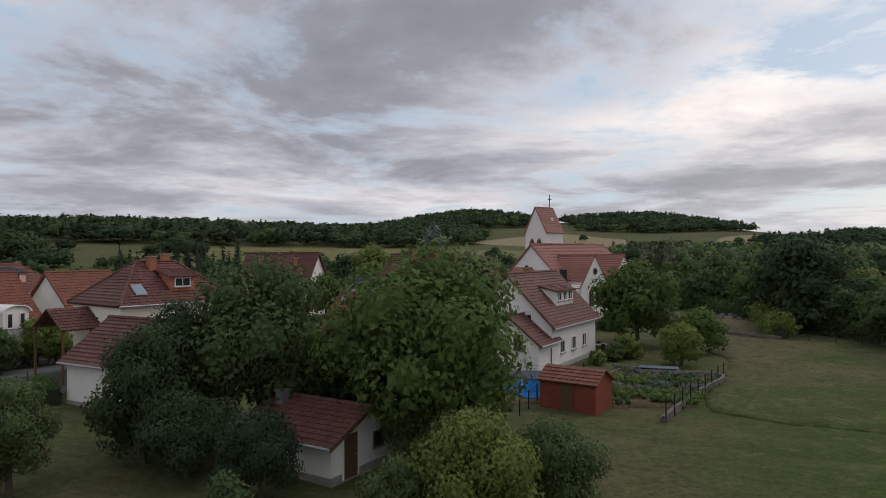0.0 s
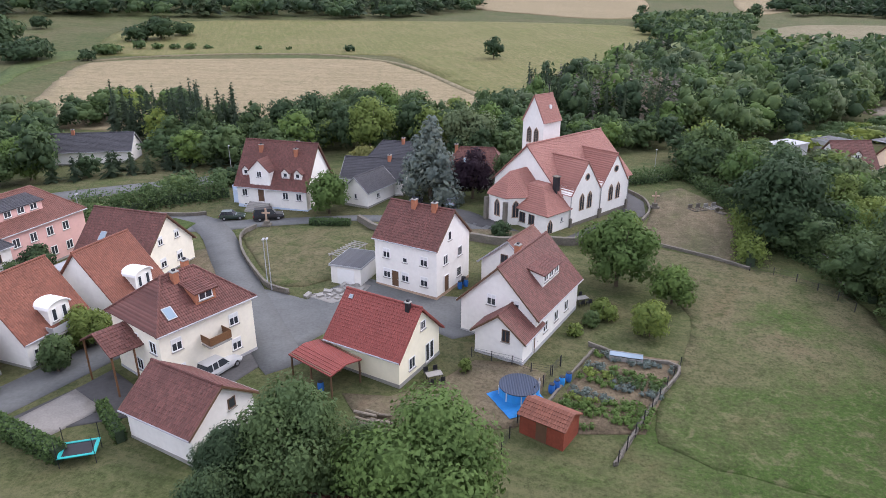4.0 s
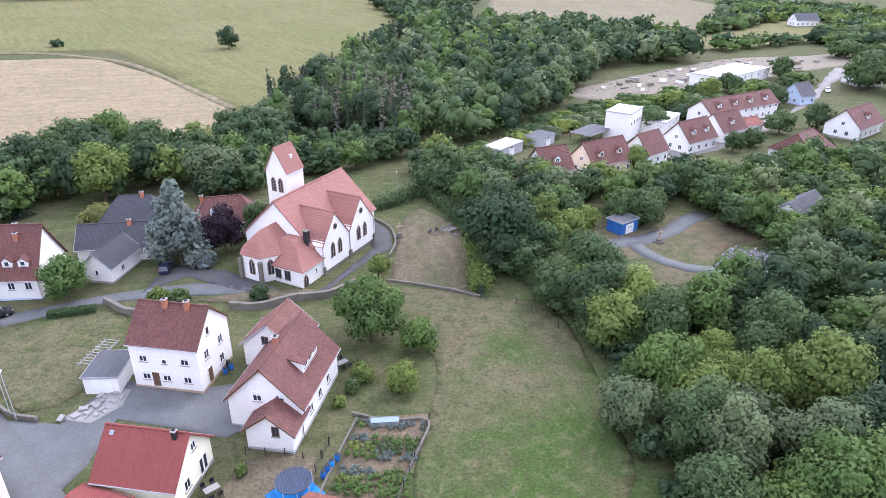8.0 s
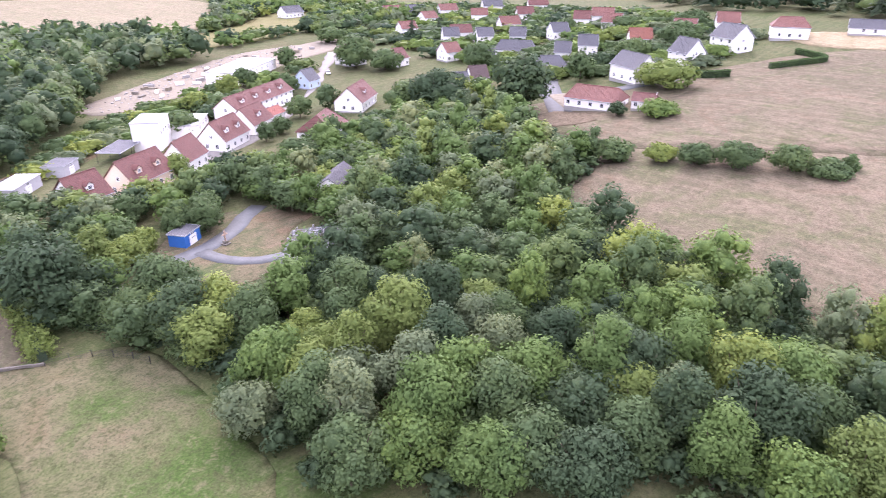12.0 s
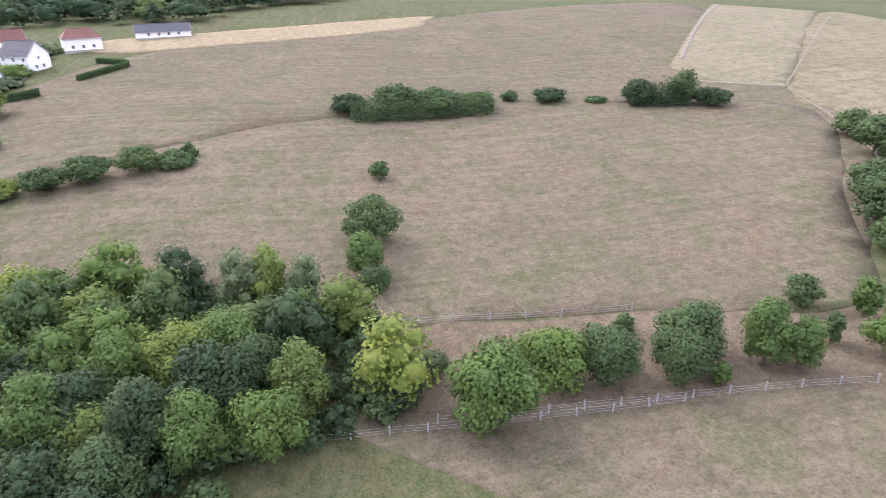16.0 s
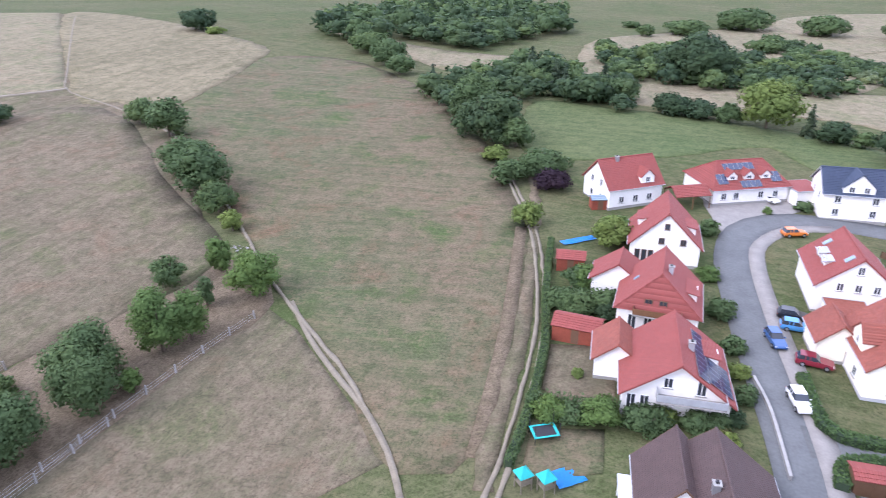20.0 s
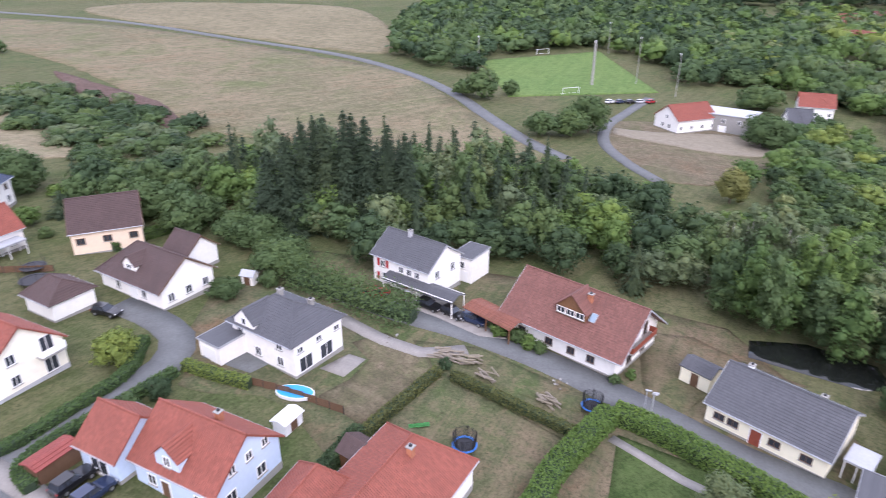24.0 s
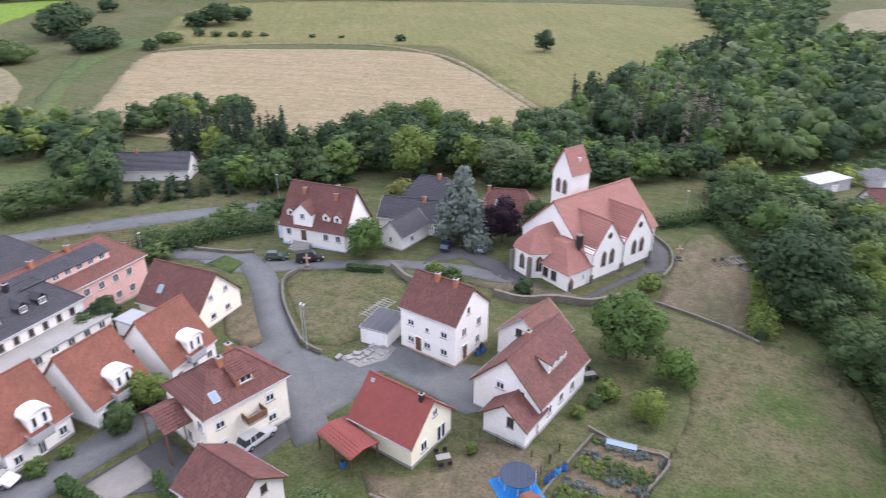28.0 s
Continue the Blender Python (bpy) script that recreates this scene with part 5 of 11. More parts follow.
def leaf_mesh(name, verts, mat, tones=None):
    """A mesh of loose triangles; six columns carry the shading directions, tones the tint of each tree."""
    verts = np.asarray(verts, np.float32)
    me = bpy.data.meshes.new(name)
    n = len(verts) // 3
    me.vertices.add(n * 3)
    me.vertices.foreach_set("co", np.ascontiguousarray(verts[:, :3]).ravel())
    me.loops.add(n * 3)
    me.loops.foreach_set("vertex_index", np.arange(n * 3, dtype=np.int32))
    me.polygons.add(n)
    me.polygons.foreach_set("loop_start", np.arange(0, n * 3, 3, dtype=np.int32))
    me.update()
    me.validate()
    if verts.shape[1] == 6 and len(me.vertices) == n * 3:
        me.shade_smooth()
        me.attributes.new("custom_normal", "FLOAT_VECTOR", "POINT").data.foreach_set("vector", np.ascontiguousarray(verts[:, 3:]).ravel())
    if tones is not None and len(me.vertices) == n * 3:
        me.attributes.new("tree_tone", "FLOAT", "POINT").data.foreach_set("value", np.asarray(tones, np.float32))
    me.materials.append(mat)
    return me


def crown_lobes(rng, shape):
    """Lobe centres and radii of a crown of unit height; x, y in units of height too."""
    low, wide, top = {"round": (0.22, 0.34, 0.80), "tall": (0.18, 0.24, 0.86), "spread": (0.25, 0.42, 0.78), "bush": (0.05, 0.50, 0.72), "column": (0.05, 0.12, 0.92), "cone": (0.1, 0.3, 0.9)}[shape]
    cs, rs = [(0, 0, (low + top) / 2 + 0.02)], [wide * 0.72]
    if shape == "cone":
        cs, rs = [], []
        for i in range(20):
            z, a = 0.12 + 0.8 * (i / 19) ** 0.9, i * 2.4 + rng.uniform(-0.4, 0.4)
            q = wide * (1.02 - z) * rng.uniform(0.5, 0.85)
            cs.append((math.cos(a) * q, math.sin(a) * q, z))
            rs.append(wide * (0.36 * (1 - z) + 0.16))
        return cs, rs
    for i in range(9 if shape != "column" else 6):
        a, z = i * 2.4 + rng.uniform(-0.4, 0.4), low + (top - low) * (i + 0.5) / 9 + rng.uniform(-0.05, 0.05)
        fat = math.sin(math.pi * min(1.0, max(0.15, (z - low + 0.12) / (top - low + 0.2)))) ** 0.6
        r = wide * rng.uniform(0.36, 0.52)
        q = wide * fat * rng.uniform(0.5, 0.68)
        cs.append((math.cos(a) * q, math.sin(a) * q, max(z, r * 0.85)))
        rs.append(r)
    cs.append((rng.uniform(-0.04, 0.04), rng.uniform(-0.04, 0.04), top + 0.02))
    rs.append(wide * 0.42)
    return cs, rs


def leaf_size(x, y, rate, least):
    """Leaves grow coarser with the distance from the village, in a few steps."""
    want = min(2.4, max(least, rate * math.hypot(x, y)))
    return round(1.3 ** round(math.log(want) / math.log(1.3)), 3)


def crown_verts(rng, kind, tall, wide, leaf, cap=5000, dense=1.0):
    """Crown leaves of a tree of that height, with leaves of that size."""
    if kind in ("needle", "dead"):
        n = min(int(cap * 1.3), int(3.2 * wide * tall / (leaf * leaf) * dense * {"needle": 1.0, "dead": 0.55, "leaf_blue": 1.6}[kind]) + 40)
        return needle_cloud(rng, tall, wide, n, leaf * 1.6, bare=kind == "dead", core=0.6)
    shape = "cone" if kind == "leaf_blue" else "bush" if tall < 3.2 else "tall" if wide < tall * 0.26 else "spread" if wide > tall * 0.4 else "round"
    cs, rs = crown_lobes(rng, shape)
    base = {"cone": 0.30, "bush": 0.50, "tall": 0.24, "round": 0.34, "spread": 0.42}[shape] * tall
    f = wide / base
    cs = np.array(cs) * np.array([tall * f, tall * f, tall])
    rs = np.array(rs) * tall * f
    area = 12.6 * wide * (wide + tall * 0.5) * 0.5
    leaf = max(leaf, math.sqrt(area * dense / (0.8 * cap)))
    n = int(max(60, area / (leaf * leaf * 0.8) * dense))
    squash = min(1.3, 0.8 * tall * 0.34 / (wide * 0.85) + 0.15)
    v = leaf_cloud(rng, cs, rs, n, leaf, squash)
    v[:, 2] *= tall / max(1e-3, v[:, 2].max())
    return v


def trunk_mesh(rng, tall, wide, mat, conifer=False):
    bm = bmesh.new()
    r = 0.022 * tall + 0.05
    if conifer:
        tube(bm, (0, 0, -0.4), (0, 0, tall * 0.95), r, 0.03, 7)
    else:
        fork = tall * 0.28
        tube(bm, (0, 0, -0.4), (0.1, 0, fork), r, r * 0.75, 7)
        for i in range(5):
            a = i * 1.26 + rng.uniform(-0.3, 0.3)
            mid = (math.cos(a) * wide * 0.3, math.sin(a) * wide * 0.3, tall * 0.5)
            tube(bm, (0.1, 0, fork - 0.1), mid, r * 0.55, r * 0.35, 5)
            tube(bm, mid, (math.cos(a) * wide * 0.55, math.sin(a) * wide * 0.55, tall * rng.uniform(0.66, 0.85)), r * 0.35, 0.03, 5)
        tube(bm, (0.1, 0, fork - 0.1), (0, 0, tall * 0.85), r * 0.6, 0.04, 5)
    me = bpy.data.meshes.new("trunk")
    bm.to_mesh(me)
    bm.free()
    me.materials.append(mat)
    return me


TREE_WORDS = {"leaf": "fresh green broadleaf tree", "leaf_dark": "dark green broadleaf tree", "leaf_mid": "deep green broadleaf tree", "leaf_light": "yellow-green broadleaf tree",
              "leaf_pale": "pale grey-green broadleaf tree", "leaf_yellow": "yellowing broadleaf tree", "leaf_blue": "blue-green cedar tree", "leaf_purple": "dark purple copper beech",
              "needle": "dark green conifer", "dead": "dead grey spruce"}
TREE_MESHES = {}
ALL_TREES = []


def tree(x, y, tall, wide, kind, stands="on the meadow"):
    """One tree or bush, from a small set of shared shapes scaled to its size."""
    bush = tall < 3.2
    leaf = leaf_size(x, y, 0.0024, 0.08)
    key = (kind, round(math.log(tall) * 2.2), round(wide / tall * 6), leaf, len(ALL_TREES) % 2, "pale bark" in stands)
    if key not in TREE_MESHES:
        rng = np.random.default_rng(len(TREE_MESHES) + 5)
        conifer = kind in ("needle", "leaf_blue", "dead")
        crown = leaf_mesh("crown", crown_verts(rng, kind, tall, wide, leaf, 4000 if leaf > 0.25 else 6500 if leaf > 0.12 else 15000), M[kind])
        TREE_MESHES[key] = (crown, trunk_mesh(rng, tall, wide, M["pale_bark" if "pale bark" in stands else "bark"], conifer), tall, wide)
    crown, trunk, t0, w0 = TREE_MESHES[key]
    label = ("small rounded bush " if bush else TREE_WORDS[kind] + " ") + stands
    name = "bush" if bush else "conifer" if kind in ("needle", "leaf_blue", "dead") else "tree"
    top = empty(name, at(x, y), label, "bush" if bush else "tree")
    rnd = random.Random(len(ALL_TREES))
    m = pose(0, 0, 0, 0, 0, rnd.uniform(0, 360)) @ Matrix.Diagonal((wide / w0, wide / w0, tall / t0, 1))
    share("trunk", trunk, top, m)
    share("crown", crown, top, m)
    ALL_TREES.append((x, y))
    return top


def scatter(poly, gap, seed, keep_off=()):
    """Places inside an outline on a shaken grid."""
    rnd = np.random.default_rng(seed)
    xs, ys = [p[0] for p in poly], [p[1] for p in poly]
    gx, gy = np.meshgrid(np.arange(min(xs), max(xs), gap), np.arange(min(ys), max(ys), gap * 0.87))
    gx = gx + (np.arange(gx.shape[0]) % 2)[:, None] * gap / 2
    gx = (gx + rnd.uniform(-0.38, 0.38, gx.shape) * gap).ravel()
    gy = (gy + rnd.uniform(-0.38, 0.38, gy.shape) * gap).ravel()
    ok = inside(list(poly), gx, gy)
    for hole in keep_off:
        ok &= ~inside(list(hole), gx, gy)
    return list(zip(gx[ok].tolist(), gy[ok].tolist())), rnd


def pile_up(piles, stock, rnd, x, y, kind, tall, wide, t, w, keep):
    """Adds one crown of a joined wood."""
    leaf = leaf_size(x, y, 0.0029 if math.hypot(x, y) < 330 else 0.0046, 0.24)
    v = rnd.integers(4)
    if (kind, v, leaf) not in stock:
        q = crown_verts(rnd, kind, tall, wide, leaf, 3000, 0.32).reshape(-1, 3, 6)
        stock[kind, v, leaf] = q[q[:, :, 2].min(axis=1) > keep * tall].reshape(-1, 6)
    q, a, g = stock[kind, v, leaf], rnd.uniform(0, math.tau), w / wide
    c, s = math.cos(a), math.sin(a)
    tint = np.full(len(q), rnd.uniform(-0.5, 0.5))
    piles.setdefault(kind, []).append(np.column_stack([x + (q[:, 0] * c - q[:, 1] * s) * g, y + (q[:, 0] * s + q[:, 1] * c) * g, ground_at(x, y) + q[:, 2] * t / tall - 0.3,
                                                       q[:, 3] * c - q[:, 4] * s, q[:, 3] * s + q[:, 4] * c, q[:, 5], tint]))


def join_piles(piles, label, name="wood"):
    for kind, parts in piles.items():
        rows = np.concatenate(parts)
        tagged(new(name, leaf_mesh(name, rows[:, :6], M[kind], rows[:, 6])), label, "trees", kind="stuff")


def pick_kind(rnd, mix):
    shares = np.array([s for k, s in mix], float)
    return mix[rnd.choice(len(mix), p=shares / shares.sum())][0]


def wood(label, poly, gap, tall, mix, seed, keep=0.12, keep_off=()):
    """Trees too many to count, joined by leaf colour: stuff. mix: kind and share."""
    spots, rnd = scatter(poly, gap, seed, keep_off)
    keep = keep if tall > 9 else 0.0
    piles, stock = {}, {}
    for x, y in spots:
        kind = pick_kind(rnd, mix)
        wide = gap * 0.62 if kind not in ("needle", "dead") else max(gap * 0.5, tall * 0.18)
        pile_up(piles, stock, rnd, x, y, kind, tall, wide, tall * rnd.uniform(0.68, 1.2), wide * rnd.uniform(0.8, 1.25), keep)
    join_piles(piles, label)


def grove(poly, gap, tall, mix, seed, stands, keep=0.2, keep_off=(), single=55):
    """The trees of a wood that stand nearest to the village as single things, the rest of it joined."""
    spots, rnd = scatter(poly, gap, seed, keep_off)
    spots.sort(key=lambda p: math.hypot(p[0] - 10, p[1] - 25))
    piles, stock = {}, {}
    for i, (x, y) in enumerate(spots):
        kind = pick_kind(rnd, mix)
        t, w = tall * rnd.uniform(0.62, 1.2), gap * rnd.uniform(0.48, 0.78)
        if i < single:
            tree(x, y, t, w, kind, stands)
        else:
            pile_up(piles, stock, rnd, x, y, kind, tall, gap * 0.6, t, w, keep)
    join_piles(piles, "dense mixed wood of broadleaf crowns")


def hedge(points, wide, tall, label, mat="hedge", clipped=True, name="hedge"):
    """A hedge along a line: a dark inner body under a skin of small leaves."""
    line = smooth_line(points, 1.5)
    rng = np.random.default_rng(len(points) + int(wide * 100))
    top = empty(name, at(*line[0]), label, "hedge")
    x0, y0, z0 = top.matrix_world.translation
    pts = []
    for (ax, ay), (bx, by) in zip(line, line[1:]):
        d = math.hypot(bx - ax, by - ay)
        n = int(d * (wide + 2 * tall) * (60 if clipped else 26))
        u = rng.random(n)
        around = rng.random(n) * (wide + 2 * tall)
        off = np.where(around < wide, around - wide / 2, np.where(around < wide + tall, wide / 2, -wide / 2))
        z = np.where(around < wide, tall, np.where(around < wide + tall, around - wide, around - wide - tall))
        jit = 0.07 if clipped else min(1.2, 0.16 * (wide + tall))
        off, z = off + rng.normal(scale=jit, size=n), z + rng.normal(scale=jit, size=n)
        nx, ny = -(by - ay) / max(d, 1e-6), (bx - ax) / max(d, 1e-6)
        px, py = ax + (bx - ax) * u + nx * off, ay + (by - ay) * u + ny * off
        pts.append(np.column_stack([px, py, height(px, py) + np.maximum(z, 0.05)]))
    p = np.concatenate(pts)
    k = len(p)
    nrm = rng.normal(size=(k, 3)) + np.array([0, 0, 0.6])
    nrm /= np.linalg.norm(nrm, axis=1)[:, None]
    a = np.cross(nrm, rng.normal(size=(k, 3)))
    a /= np.linalg.norm(a, axis=1)[:, None]
    b = np.cross(nrm, a)
    s = rng.uniform(0.07, 0.17, k)[:, None] * (1.0 if clipped else 1.6)
    v = np.stack([p - a * s - b * s * 0.7, p + a * s - b * s * 0.7, p + b * s], 1).reshape(-1, 3) - np.array([x0, y0, z0])
    ob = new("foliage", leaf_mesh("foliage", v, M[mat]))
    ob.parent = top
    verts, faces = [], []
    w, h = (wide * 0.44, tall * 0.93) if clipped else (wide * 0.25, tall * 0.55)
    for i, q in enumerate(line):
        a2, b2 = line[max(0, i - 1)], line[min(len(line) - 1, i + 1)]
        d = Vector((b2[0] - a2[0], b2[1] - a2[1])).normalized()
        g = ground_at(*q)
        for o, z in ((-w, -0.2), (-w, h), (w, h), (w, -0.2)):
            verts.append((q[0] - d.y * o - x0, q[1] + d.x * o - y0, g + z - z0))
        if i:
            k2 = (i - 1) * 4
            faces += [(k2 + e, k2 + e + 1, k2 + e + 5, k2 + e + 4) for e in range(3)]
    faces += [(0, 1, 2, 3), tuple(len(verts) - 4 + e for e in (3, 2, 1, 0))]
    body = mesh_object("hedge_body", verts, faces, M["needle"], top)
    return top

# ---- church ----
def make_church():
    top = empty("church", at(21.8, 111.0, 42, -0.1), "white rendered village church with pinkish red tile roofs", "church")
    W = M["white"]

    def roof(*corners, name="roof_slope"):
        bm = bmesh.new()
        slope(bm, *corners)
        part(name, bm, M["tile_church"], top)

    nave_front, nave_back, r = -7.2, 7.2, 12.1
    bm = bmesh.new()
    prism(bm, [(nave_front, -0.6), (nave_back, -0.6), (nave_back, 5.2), (0, r - 0.2), (nave_front, 5.2)], -10.0, 10.0, True)
    bmesh.ops.recalc_face_normals(bm, faces=bm.faces)
    part("nave_wall", bm, W, top)
    for s in (-1, 1):
        roof((-10.3, s * 7.7, 4.9), (10.3, s * 7.7, 4.9), (10.3, 0, r), (-10.3, 0, r))
    bm = bmesh.new()
    tube(bm, (-10.35, 0, r + 0.03), (10.35, 0, r + 0.03), 0.17)
    part("ridge_tiles", bm, M["tile_church"], top)
    # two cross gables on the front
    for i, x in enumerate((-5.7, 2.4)):
        h, hw = 10.2, 4.0
        bm = bmesh.new()
        prism(bm, [(x - hw, -0.6), (x + hw, -0.6), (x + hw, 5.3), (x + 1.2, 8.6), (x, h), (x - 1.2, 8.6), (x - hw, 5.3)], -9.2, -3.0)
        bmesh.ops.recalc_face_normals(bm, faces=bm.faces)
        part("gable_wall", bm, W, top)
        for s in (-1, 1):
            roof((x + s * (hw + 0.05), -9.3, 5.15), (x + s * (hw + 0.05), -5.6, 5.15), (x, -1.8, h + 0.12), (x, -9.3, h + 0.12), name="gable_roof")
        bm = bmesh.new()
        tube(bm, (x, -9.35, h + 0.14), (x, -1.8, h + 0.14), 0.14)
        part("ridge_tiles", bm, M["tile_church"], top)
        bm = bmesh.new()
        tube(bm, (x, -9.26, 7.7), (x, -9.12, 7.7), 0.62, sides=16)
        ring = part("round_window", bm, M["sandstone"], top)
        bm = bmesh.new()
        tube(bm, (x, -9.29, 7.7), (x, -9.2, 7.7), 0.44, sides=16)
        part("pane", bm, M["glass"], ring)
        for dx in (-1.05, 1.05):
            arched_window(top, pose(x + dx, -9.21, 2.4), 1.0, 2.7)
        for q in (-3.9, 3.9):
            part("buttress", boxes((x + q - 0.22, -9.5, -0.6, x + q + 0.22, -9.2, 1.5)), M["stone"], top)
        part("plinth", boxes((x - hw, -9.26, -0.6, x + hw, -9.2, 0.5)), M["stone"], top)
    for x in (-9.75, -1.65, 6.45):
        bm = bmesh.new()
        tube(bm, (x, -9.32, 0), (x, -9.32, 5.2), 0.07)
        part("downpipe", bm, M["metal"], top)
    # tower
    tx, ty, t = -0.2, 5.3, 2.35
    bm = bmesh.new()
    prism(bm, [(ty - t, -0.6), (ty + t, -0.6), (ty + t, 14.6), (ty, 18.7), (ty - t, 14.6)], tx - t, tx + t, True)
    bmesh.ops.recalc_face_normals(bm, faces=bm.faces)
    part("tower_wall", bm, W, top)
    for s in (-1, 1):
        roof((tx - t - 0.15, ty + s * (t + 0.25), 14.2), (tx + t + 0.15, ty + s * (t + 0.25), 14.2), (tx + t + 0.15, ty, 18.9), (tx - t - 0.15, ty, 18.9), name="tower_roof")
    for side, m in (("w", pose(tx - t - 0.01, ty, 0, 0, 0, -90)), ("s", pose(tx, ty - t - 0.01, 0)), ("e", pose(tx + t + 0.01, ty, 0, 0, 0, 90))):
        if side == "w":
            for dx in (-0.8, 0.8):
                arched_window(top, m @ pose(dx, 0, 10.6), 0.85, 2.6, louvre=True)
    hatch = part("roof_hatch", boxes((tx + 0.2, ty - 1.5, 16.3, tx + 0.75, ty - 0.9, 17.0)), M["plastic_white"], top)
    bm = boxes((tx - 0.05 + 1.6, ty - 0.05, 18.9, tx + 0.05 + 1.6, ty + 0.05, 21.2), (tx + 1.6 - 0.55, ty - 0.04, 20.3, tx + 1.6 + 0.55, ty + 0.04, 20.4))
    part("cross", bm, M["dark"], top)
    # apse
    pts = [(-10.0, -3.7), (-14.2, -3.7), (-16.9, -1.9), (-16.9, 1.9), (-14.2, 3.7), (-10.0, 3.7)]
    bm = bmesh.new()
    lo = [bm.verts.new((x, y, -0.6)) for x, y in pts]
    hi = [bm.verts.new((x, y, 5.0)) for x, y in pts]
    bm.faces.new(hi)
    for i in range(6):
        j = (i + 1) % 6
        bm.faces.new((lo[i], lo[j], hi[j], hi[i]))
    bmesh.ops.recalc_face_normals(bm, faces=bm.faces)
    part("apse_wall", bm, W, top)
    f = 1.08
    ends = [(-10.0, -4.0, 4.8), (-14.3, -4.0, 4.8), (-17.3, -2.05, 4.8), (-17.3, 2.05, 4.8), (-14.3, 4.0, 4.8), (-10.0, 4.0, 4.8)]
    a, b = (-10.0, 0, 8.4), (-14.0, 0, 8.4)
    roof(ends[1], ends[0], a, b)
    roof(ends[4], ends[5], a, b)
    for i in (1, 2, 3):
        roof(ends[i], ends[i + 1], b, b)
    for i in (1, 2, 3, 4):
        x, y = pts[i]
        d = Vector((x + 13.4, y, 0)).normalized() * 0.45
        part("buttress", boxes((x + d.x - 0.3, y + d.y - 0.3, -0.6, x + d.x + 0.3, y + d.y + 0.3, 4.2)), M["stone"], top)
    for i in (1, 2, 3):
        p, q = Vector((*pts[i], 0)), Vector((*pts[i + 1], 0))
        mid, d = (p + q) / 2, q - p
        ang = math.degrees(math.atan2(d.y, d.x)) + 180
        arched_window(top, pose(mid.x, mid.y, 1.5, 0, 0, ang) @ pose(0, -0.01, 0), 1.0, 2.7)
    # sacristy
    part("sacristy_wall", boxes((-15.2, -9.0, -0.6, -9.7, -2.6, 3.3)), W, top)
    roof((-15.6, -9.4, 3.1), (-9.3, -9.4, 3.1), (-9.3, -5.4, 6.6), (-12.2, -5.4, 6.6))
    roof((-15.6, -2.6, 3.1), (-15.6, -9.4, 3.1), (-12.2, -5.4, 6.6), (-12.2, -2.6, 6.6))
    roof((-12.2, -2.6, 6.6), (-9.3, -2.6, 6.6), (-9.3, -5.4, 6.62), (-12.2, -5.4, 6.62))
    chim = part("chimney", boxes((-10.6, -6.9, 4.5, -9.8, -6.1, 8.0)), M["dark"], top)
    part("cap", boxes((-10.7, -7.0, 8.0, -9.7, -6.0, 8.12)), M["stone"], chim)
    for u in (-4.0, -5.9):
        window(top, pose(-15.21, u, 0.9, 0, 0, -90), 1.2, 1.7, "brown_frame")
    arched_window(top, pose(-14.4, -9.01, 0.1), 1.0, 2.1)
    window(top, pose(-11.5, -9.01, 1.4), 0.5, 0.8)


def arched_window(parent, m, w, h, louvre=False):
    """A pointed window: stone surround, dark leaded pane and a middle bar."""
    hw = w / 2

    def outline(g):
        return [(-hw - g, -g), (hw + g, -g), (hw + g, h - w * 0.8), (hw * 0.55 + g, h - w * 0.3), (0, h + g), (-hw * 0.55 - g, h - w * 0.3), (-hw - g, h - w * 0.8)]

    bm = bmesh.new()
    prism(bm, outline(0.14), -0.06, 0.05)
    bmesh.ops.recalc_face_normals(bm, faces=bm.faces)
    s = part("arched_window", bm, M["sandstone"], parent)
    s.matrix_local = m
    bm = bmesh.new()
    prism(bm, outline(0.0), -0.068, 0.0)
    bmesh.ops.recalc_face_normals(bm, faces=bm.faces)
    part("pane", bm, M["dark" if louvre else "glass"], s)
    part("mullion", boxes((-0.04, -0.1, 0, 0.04, -0.07, h - 0.1)), M["sandstone"], s)
    if louvre:
        for i in range(7):
            part("louvre", boxes((-hw + 0.05, -0.13, 0.15 + i * 0.3, hw - 0.05, -0.075, 0.22 + i * 0.3)), M["old_wood"], s)


make_church()

# ---- village centre ----
h = House("tall white house with brown tile roof on the yard", -2.3, 77.2, -31, 9.6, 8.8, 6.5, 10.5, "white", "tile_brown", over=0.3, gable_over=0.2, base="sandstone")
h.win("S", [-2.8, 0.0, 2.8], 1.4, kind="shutter").win("S", [-2.8, 2.8], 4.1, kind="shutter").win("S", [0], 4.0, 0.7, 0.7).win("E", [-2.0, 1.6], 4.0).win("E", [-1.0], 6.9, 0.8, 1.2).win("E", [1.4], 1.2)
h.door("S", -1.5, z=0.5).door("E", -1.8, z=0.4).chimney(-0.9, 0.4).chimney(2.1, 0.4)
h = House("yellow house with bright red tile roof and terrace", -5.7, 57.9, -30.5, 9.2, 8.4, 3.1, 7.1, "yellow", "tile_red")
h.win("E", [0.6], 4.4, 0.9, 1.0).win("S", [-3.2], 1.3, 0.5, 0.8, "brown_frame").win("E", [1.4, 2.2], 0.3, 0.75, 2.1).win("E", [-1.5], 1.0).chimney(3.2, 0.4, mat="dark", tall=0.8, size=0.45).skylight("S", -3.6, 0.6, 0.3, 0.3)
h = House("white farmhouse with brown tile roof and long dormer", 9.4, 67.0, 58, 12.8, 10.0, 3.9, 8.9, "white", "tile_brown", base="grey_wall")
